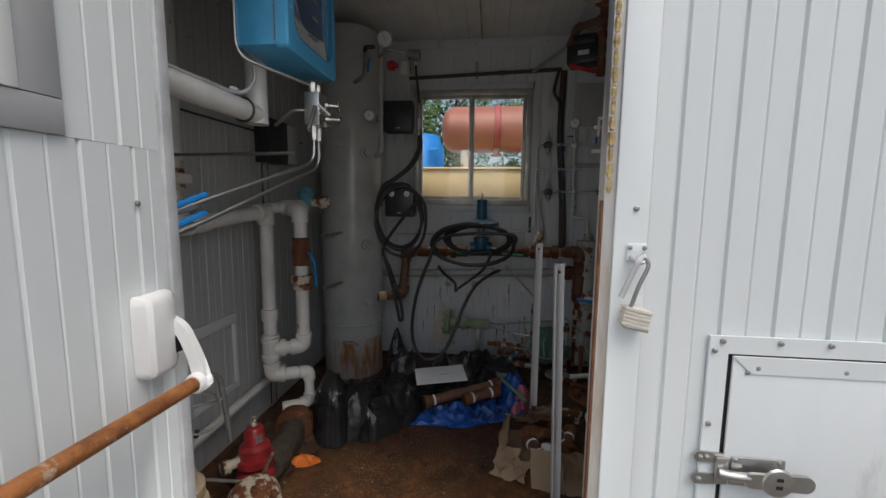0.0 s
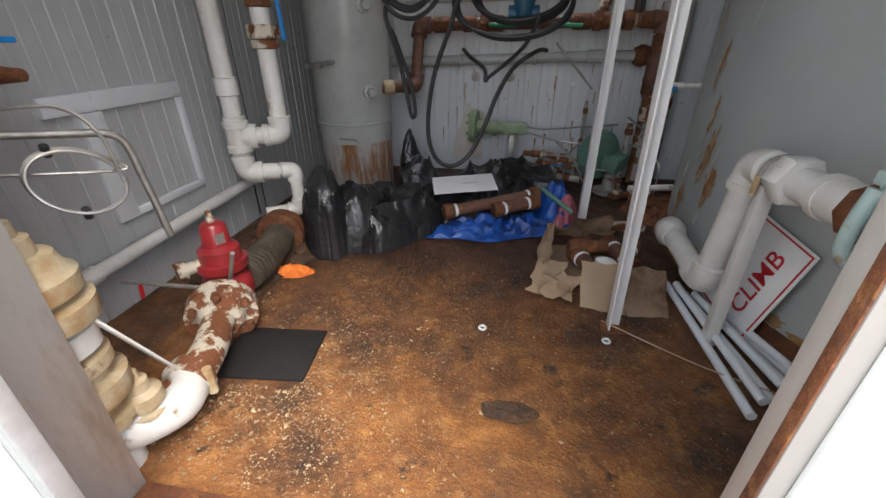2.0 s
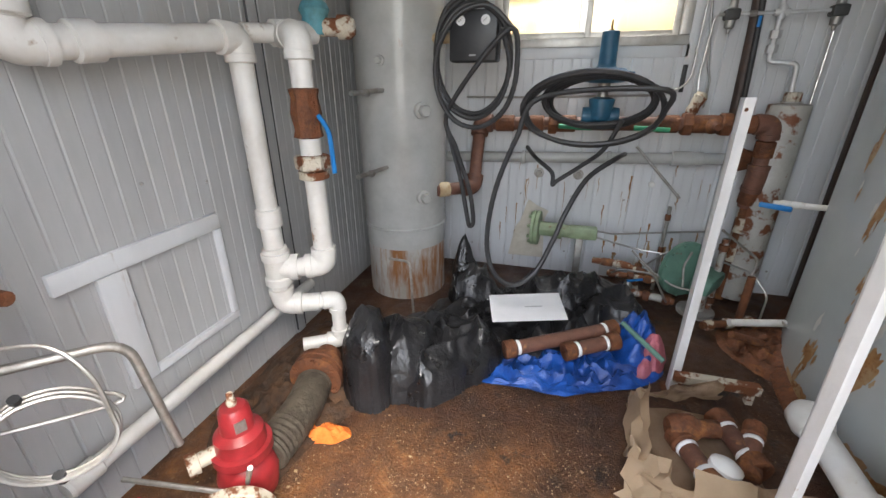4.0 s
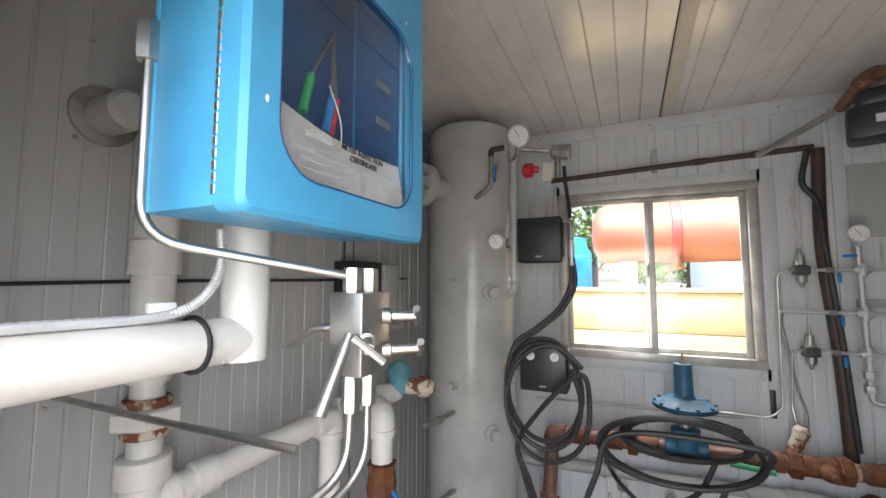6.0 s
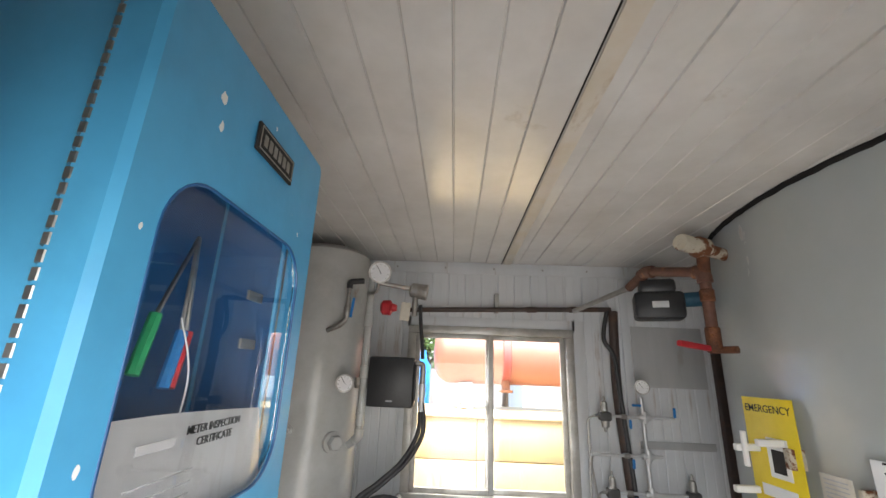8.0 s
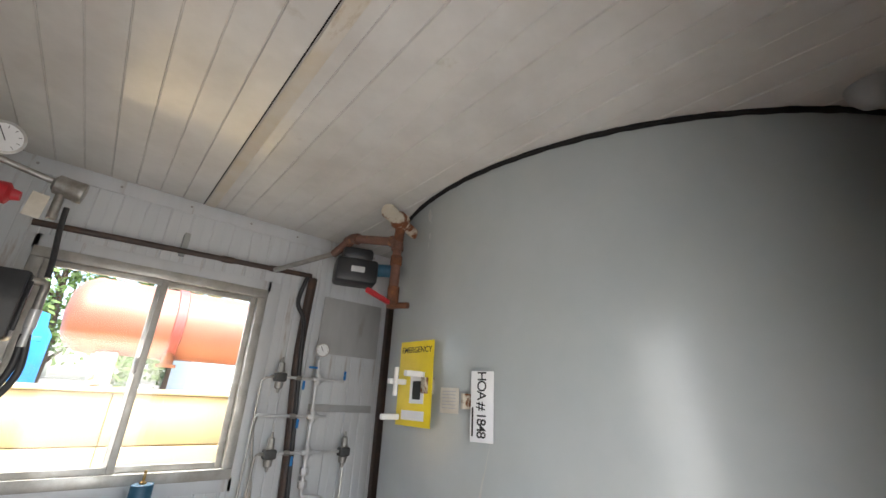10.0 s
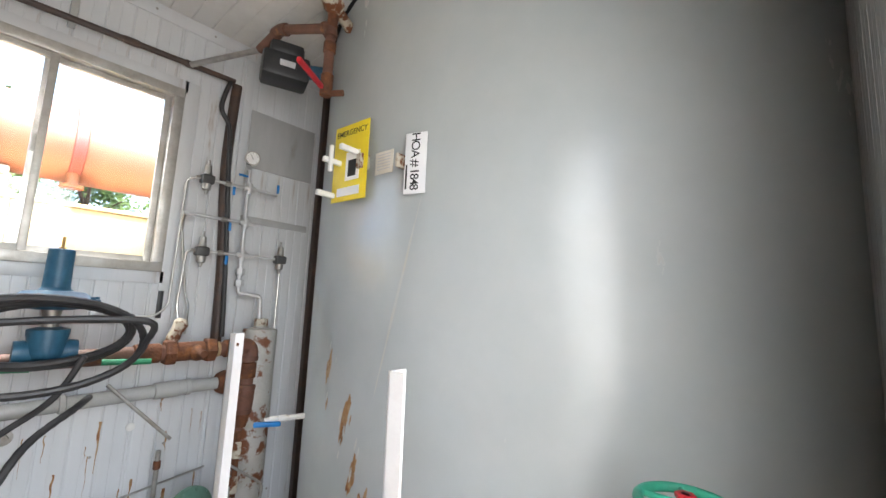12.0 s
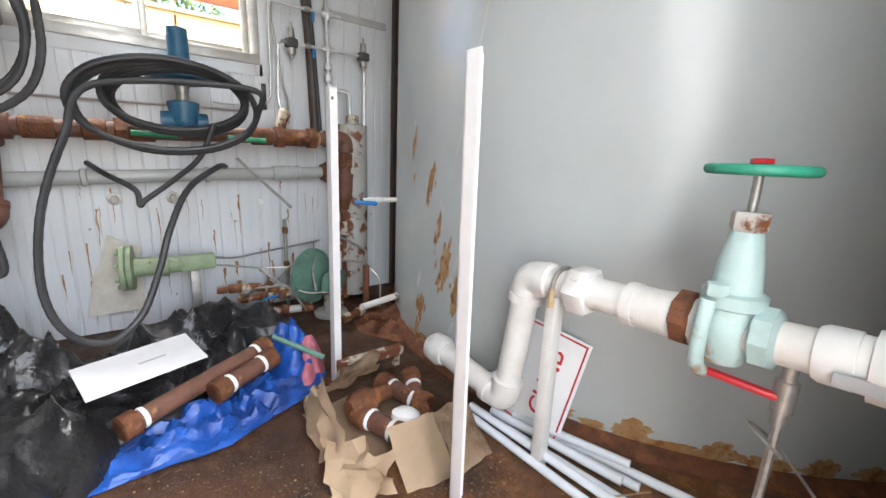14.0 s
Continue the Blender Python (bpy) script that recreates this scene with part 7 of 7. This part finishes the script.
pipe_run("floor_piping", "mixed rusty fittings piping along the floor", [(0.70, 3.20, 0.20), (0.86, 3.18, 0.20), (1.10, 3.16, 0.13)], 0.018, M_flakes, collars=((0, 0.5, 0.03), (1, 0.4, 0.03)), collar_mat=M_rust)
heap("floor_dirt", -0.42, 2.05, 0.24, 0.50, 0.07, 14, M_oilcake, "oily black dirt caked along the wall", "dirt", turn=0, power=2, fold=0.03, freq=14)
heap("floor_dirt", 1.52, 2.82, 0.22, 0.30, 0.05, 15, M_rust, "rusty scale piled by the tank foot", "dirt", turn=0, power=2, fold=0.03, freq=14)
heap("leaf_litter", 0.68, 1.28, 0.075, 0.035, 0.006, 17, M_oilcake, "dark scrap of wet leaves on the floor", "leaf litter", fold=0.02, freq=30, nu=40, nv=10)

# rust streaks running down the lower back wall
def wall_streak(x, z, length, w, seed):
    bm = bmesh.new()
    rows = []
    for k in range(13):
        t = k / 12
        ww = w * (1 - 0.8 * t) * (0.7 + 0.6 * noise.noise((seed, t * 5, 0)))
        xx = x + 0.006 * noise.noise((seed + 3, t * 4, 0))
        rows.append([bm.verts.new((xx - abs(ww), YB - 0.0066, z - length * t)), bm.verts.new((xx + abs(ww), YB - 0.0066, z - length * t))])
    for a, b in zip(rows, rows[1:]):
        bm.faces.new((a[0], a[1], b[1], b[0]))
    part("rust_streak", bm, M_stain, wall_back, "brown rust run")


rnd = random.Random(31)
for k in range(26):
    wall_streak(rnd.uniform(0.12, 1.28), rnd.uniform(0.25, 0.72), rnd.uniform(0.06, 0.22), rnd.uniform(0.002, 0.007), k * 1.37)
for k in range(8):
    wall_streak(rnd.uniform(0.75, 1.28), rnd.uniform(0.16, 0.30), rnd.uniform(0.08, 0.14), rnd.uniform(0.008, 0.016), 60 + k * 1.37)

# fittings and tubing on the skid by the back wall
for a, b, r, m_ in (((0.78, 3.14, 0.16), (1.02, 3.12, 0.15), 0.016, M_flakes), ((0.84, 3.05, 0.11), (1.10, 3.00, 0.10), 0.020, M_chip), ((0.95, 3.22, 0.20), (0.95, 3.22, 0.02), 0.014, M_rust), ((1.30, 3.12, 0.42), (1.30, 3.12, 0.02), 0.016, M_chip), ((1.06, 3.28, 0.52), (1.06, 3.28, 0.02), 0.010, M_dullsteel), ((1.20, 2.86, 0.06), (1.46, 2.98, 0.06), 0.018, M_rust)):
    a, b = Vector(a), Vector(b)
    w_ = (b - a).normalized()
    t_ = thing("skid_piping", a, "small rusty threaded pipe with couplings on skid", "pipe", "skid pipes")
    part("pipe", sweep([a, b], r, 10), m_, t_)
    for q in (0.12, 0.5, 0.86):
        part("coupling", turned(lerp(a, b, q) - w_ * 0.018, w_, [(0, r * 1.05), (0.003, r * 1.45), (0.033, r * 1.45), (0.036, r * 1.05)], 10), M_rust if m_ is not M_rust else M_flakes, t_)
for pts in ([(0.80, 3.12, 0.17), (0.84, 3.02, 0.24), (0.98, 3.00, 0.24), (1.06, 2.98, 0.10)], [(0.97, 3.20, 0.19), (1.05, 3.16, 0.30), (1.14, 3.16, 0.32)], [(1.30, 3.12, 0.30), (1.40, 3.00, 0.30), (1.46, 2.94, 0.22), (1.46, 2.94, 0.05)]):
    solo("steel_tubing", sweep(rounded(pts, 0.03), 0.005, 8), M_steel, pts[0], "thin bent steel tubing near the floor", "tubing", "steel tubing")
t_ = thing("skid_valve", (0.90, 3.08, 0.14), "small valve with a blue lever on skid", "valve")
part("body", turned((0.88, 3.05, 0.10), (0, 0, 1), [(0, 0.022), (0.03, 0.026), (0.05, 0.018), (0.07, 0.010)], 10), M_dullsteel, t_)
part("lever", boxm(pose(0.91, 3.05, 0.172, 0, 0, 25), (0.09, 0.014, 0.010), 0.003), M_blueplastic, t_, "blue vinyl lever")

# floor debris
rnd = random.Random(7)
vs, fs = [], []
for k in range(6500):
    near = rnd.random() < 0.6
    x, y = (rnd.gauss(0.05, 0.20), rnd.gauss(1.25, 0.22)) if near else (rnd.gauss(0.35, 0.5), rnd.gauss(1.45, 0.45))
    if not (-0.6 < x < 1.35 and 0.98 < y < 2.3) or (-0.2 < x < 0.08 and 1.26 < y < 1.5):
        continue
    q = rnd.random()
    sz = rnd.uniform(0.0012, 0.0042) if q < 0.965 else rnd.uniform(0.005, 0.009)
    a = rnd.uniform(0, 6.3)
    u, w_ = Vector((math.cos(a), math.sin(a), rnd.uniform(-0.2, 0.2))) * sz, Vector((-math.sin(a), math.cos(a), 0)) * sz * rnd.uniform(0.5, 0.9)
    c = Vector((x, y, sz * 0.25))
    b0 = len(vs)
    vs += [c - u, c - w_, c + u * rnd.uniform(0.7, 1.2), c + w_, c + Vector((0, 0, sz * rnd.uniform(0.35, 0.7))), c - Vector((0, 0, sz * 0.3))]
    for p, q in ((0, 1), (1, 2), (2, 3), (3, 0)):
        fs += [(b0 + p, b0 + q, b0 + 4), (b0 + q, b0 + p, b0 + 5)]
me = bpy.data.meshes.new("floor_debris")
me.from_pydata([tuple(v) for v in vs], [], fs)
me.materials.append(M_gravel)
tagged(new("floor_debris", me), "small stones and rust flakes strewn on floor", "debris", kind="stuff")
# raised lugs of the tread plate
vs, fs = [], []
for i in range(44):
    for j in range(30):
        x, y = -0.40 + i * 0.038, 0.97 + j * 0.034
        if noise.noise((x * 3.1, y * 3.1, 4)) < -0.12 or x > 1.25:
            continue
        a = radians(45 if (i + j) % 2 else -45)
        u, w_ = Vector((math.cos(a), math.sin(a), 0)) * 0.013, Vector((-math.sin(a), math.cos(a), 0)) * 0.0035
        c = Vector((x, y, 0.0))
        b0 = len(vs)
        vs += [c - u, c - w_, c + u, c + w_, c - u * 0.4 + Vector((0, 0, 0.0016)), c + u * 0.4 + Vector((0, 0, 0.0016))]
        fs += [(b0, b0 + 1, b0 + 4), (b0 + 1, b0 + 5, b0 + 4), (b0 + 1, b0 + 2, b0 + 5), (b0 + 2, b0 + 3, b0 + 5), (b0 + 3, b0 + 4, b0 + 5), (b0 + 3, b0, b0 + 4)]
me = bpy.data.meshes.new("tread_lugs")
me.from_pydata([tuple(v - Vector((0, 2, 0))) for v in vs], [], fs)
me.materials.append(M_floor)
lugs = new("tread_lugs", me)
tagged(lugs, "worn raised lugs of the rusty tread plate", "floor", kind="stuff")
lugs.location = (0, 2, 0)

for x, y in ((0.58, 1.62), (0.98, 1.62)):
    solo("washer", sweep([(x + 0.011 * math.cos(a), y + 0.011 * math.sin(a), 0.004) for a in [k * 2 * math.pi / 16 for k in range(16)]], 0.004, 6, closed=True), M_paper, (x, y, 0), "small white washer dropped on floor", "washer", "washers on the floor")

# ---- outside, behind the shed ----
cw = thing("cream_container", (0.5, 4.15, -0.16), "cream painted panelled container wall outside", "container")
part("core", box((-4, 4.19, -0.16), (5, 4.95, 1.66), 0.01), M_creamwall, cw)
for i in range(12):
    for z0, z1 in ((-0.15, 0.9), (0.906, 1.38), (1.386, 1.66)):
        part("panel", box((-4 + i * 0.75, 4.15, z0), (-4 + i * 0.75 + 0.745, 4.189, z1), 0.005), M_creamwall, cw)
part("cap", box((-4, 4.135, 1.662), (5, 4.95, 1.685), 0.004), M_creamwall, cw)
ox = thing("oxide_tank", (2.0, 4.6, 1.69), "long rust-red horizontal steel tank outdoors", "tank")
part("shell", turned((0.14, 4.62, 2.13), (1, 0, 0), [(0, 0.02), (0.015, 0.14), (0.05, 0.20), (0.12, 0.245), (4, 0.245), (4.1, 0.12)], 40), M_redbrown, ox)
part("band", turned((0.72, 4.62, 2.13), (1, 0, 0), [(0, 0.247), (0.006, 0.255), (0.06, 0.255), (0.066, 0.247)], 40), material("deep_oxide", (0.25, 0.05, 0.045), rough=0.5), ox)
for x in (0.36, 2.4):
    part("saddle", box((x, 4.5, 1.686), (x + 0.12, 4.74, 1.90), 0.01), M_chip, ox)
part("nozzle", turned((0.75, 4.50, 1.93), (0, 0, -1), [(0, 0.035), (0.08, 0.035), (0.082, 0.06), (0.10, 0.06)], 16), M_rust, ox)
bt = thing("blue_tank", (-0.26, 5.3, -0.16), "bright blue plastic tank outdoors", "tank")
part("shell", turned((-0.26, 5.32, -0.16), (0, 0, 1), [(0, 0.34), (2.18, 0.34), (2.24, 0.30), (2.33, 0.29), (2.36, 0.15)], 40), M_bluetank, bt)
part("rung", box((-0.06, 5.0, 1.95), (0.06, 5.03, 1.985), 0.004), M_bluetank, bt)
wt = thing("white_trailer", (3.2, 9.5, 0), "pale white trailer body in the yard", "trailer")
part("body", box((1.6, 9.0, 0.6), (6.0, 11.0, 2.35), 0.05), M_ext, wt)
part("chassis", box((1.7, 9.1, 0.35), (5.9, 10.9, 0.58), 0.02), M_black, wt)
for x in (2.4, 5.0):
    part("wheel", turned((x, 9.05, 0.24), (0, 1, 0), [(0, 0.3), (0.02, 0.4), (0.2, 0.4), (0.22, 0.3)], 24), M_rubber, wt)


def tree_at(x, y, h, seed):
    e = thing("tree", (x, y, -0.16), "leafy green tree beyond the yard", "tree", "trees behind the yard")
    rnd = random.Random(seed)
    bm = sweep([(x, y, -0.16), (x + 0.1, y, h * 0.35), (x - 0.05, y, h * 0.8)], [0.22, 0.16, 0.05], 9)
    for k in range(9):
        z = h * (0.3 + 0.06 * k)
        a = rnd.uniform(0, 6.3)
        sweep([(x, y, z), (x + math.cos(a) * h * 0.14, y + math.sin(a) * h * 0.14, z + h * 0.12), (x + math.cos(a) * h * 0.24, y + math.sin(a) * h * 0.24, z + h * 0.16)], [0.07, 0.04, 0.015], 6, bm)
    part("trunk", bm, M_bark, e)
    vs, fs = [], []
    lumps = [(rnd.gauss(0, h * 0.14), rnd.gauss(0, h * 0.14), h * rnd.uniform(0.3, 0.95), h * rnd.uniform(0.07, 0.15)) for _ in range(26)]
    for k in range(5200):
        lx, ly, lz, lr = lumps[k % len(lumps)]
        d = Vector((rnd.gauss(0, 1), rnd.gauss(0, 1), rnd.gauss(0, 0.8))).normalized() * lr * rnd.uniform(0.55, 1.1)
        c = Vector((x + lx, y + ly, lz)) + d
        u = Vector((rnd.gauss(0, 1), rnd.gauss(0, 1), rnd.gauss(0, 1))).normalized() * rnd.uniform(0.05, 0.11)
        w_ = u.orthogonal().normalized() * u.length * 0.6
        b0 = len(vs)
        vs += [c - u, c + w_, c + u, c - w_]
        fs.append((b0, b0 + 1, b0 + 2, b0 + 3))
    me = bpy.data.meshes.new("crown")
    me.from_pydata([tuple(v - Vector((x, y, -0.16))) for v in vs], [], fs)
    me.materials.append(M_leaf)
    o = new("crown", me)
    o.parent = e


for i, (x, y, h) in enumerate(((-4.5, 17, 7.0), (-0.8, 16, 6.2), (2.4, 18, 5.6), (6.0, 17, 6.6), (9.5, 19, 7.5))):
    tree_at(x, y, h, i)

# ---- cladding strips, built last ----
def strips(parent, spans, mat_, axis, depth, face, pitch=0.1, name="panel"):
    """Ribbed strips side by side: spans of (a0, a1, z0, z1) along axis; alike strips share a mesh."""
    made = {}
    for a0, a1, z0, z1 in spans:
        a = a0
        while a < a1 - 0.004:
            wdt = min(pitch, a1 - a) - 0.0025
            key = (round(wdt, 4), round(z1 - z0, 4))
            if wdt > 0.003:
                if key not in made:
                    bm = bmesh.new()
                    hz = z1 - z0
                    b_ = min(0.004, wdt * 0.3)
                    mid = wdt / 2
                    prof = [(0, 0), (b_, 1), (mid - 0.003, 1), (mid, 0.72), (mid + 0.003, 1), (wdt - b_, 1), (wdt, 0)] if wdt > 0.05 else [(0, 0), (b_, 1), (wdt - b_, 1), (wdt, 0)]
                    rows = []
                    for z in (0, hz):
                        rows.append([bm.verts.new((u, -d * abs(depth), z) if axis == "x" else (d * depth, u, z)) for u, d in prof])
                    if axis == "x" and depth < 0:
                        for r_ in rows:
                            for v in r_:
                                v.co.y *= -1
                    for k in range(len(prof) - 1):
                        bm.faces.new((rows[0][k], rows[0][k + 1], rows[1][k + 1], rows[1][k]))
                    bm.faces.new(rows[0])
                    bm.faces.new(rows[1])
                    bmesh.ops.recalc_face_normals(bm, faces=bm.faces)
                    me = bpy.data.meshes.new(name)
                    bm.to_mesh(me)
                    bm.free()
                    me.materials.append(mat_)
                    made[key] = me
                o = new(name, made[key])
                o.parent = parent
                p = Vector((a, face, z0)) if axis == "x" else Vector((face, a, z0))
                o.location = p - Vector(parent.location)
            a += pitch


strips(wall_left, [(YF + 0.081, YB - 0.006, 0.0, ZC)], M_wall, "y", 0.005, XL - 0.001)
strips(wall_back, [(XL + 0.006, WX0, 0.0, ZC), (WX1, XR, 0.0, ZC), (WX0, WX1, 0.0, WZ0), (WX0, WX1, WZ1, ZC)], M_wallback, "x", 0.005, YB + 0.001, 0.1)
strips(wall_front, [(DX1 + 0.032, 2.55, -0.16, ZC)], M_ext, "x", 0.008, YF + 0.001, 0.1)
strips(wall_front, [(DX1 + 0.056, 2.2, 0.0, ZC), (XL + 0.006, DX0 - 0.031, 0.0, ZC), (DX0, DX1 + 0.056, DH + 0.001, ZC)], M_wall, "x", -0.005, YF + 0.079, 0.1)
strips(door, [(YL - 0.90, YL - 0.033, -0.02, LW[2] - 0.056), (LW[1] + 0.061, YL - 0.033, LW[2] - 0.055, 2.12), (YL - 0.90, LW[0] - 0.061, LW[2] - 0.055, 2.12), (LW[0] - 0.06, LW[1] + 0.06, LW[3] + 0.056, 2.12)], M_ext, "y", 0.006, LX - 0.007)
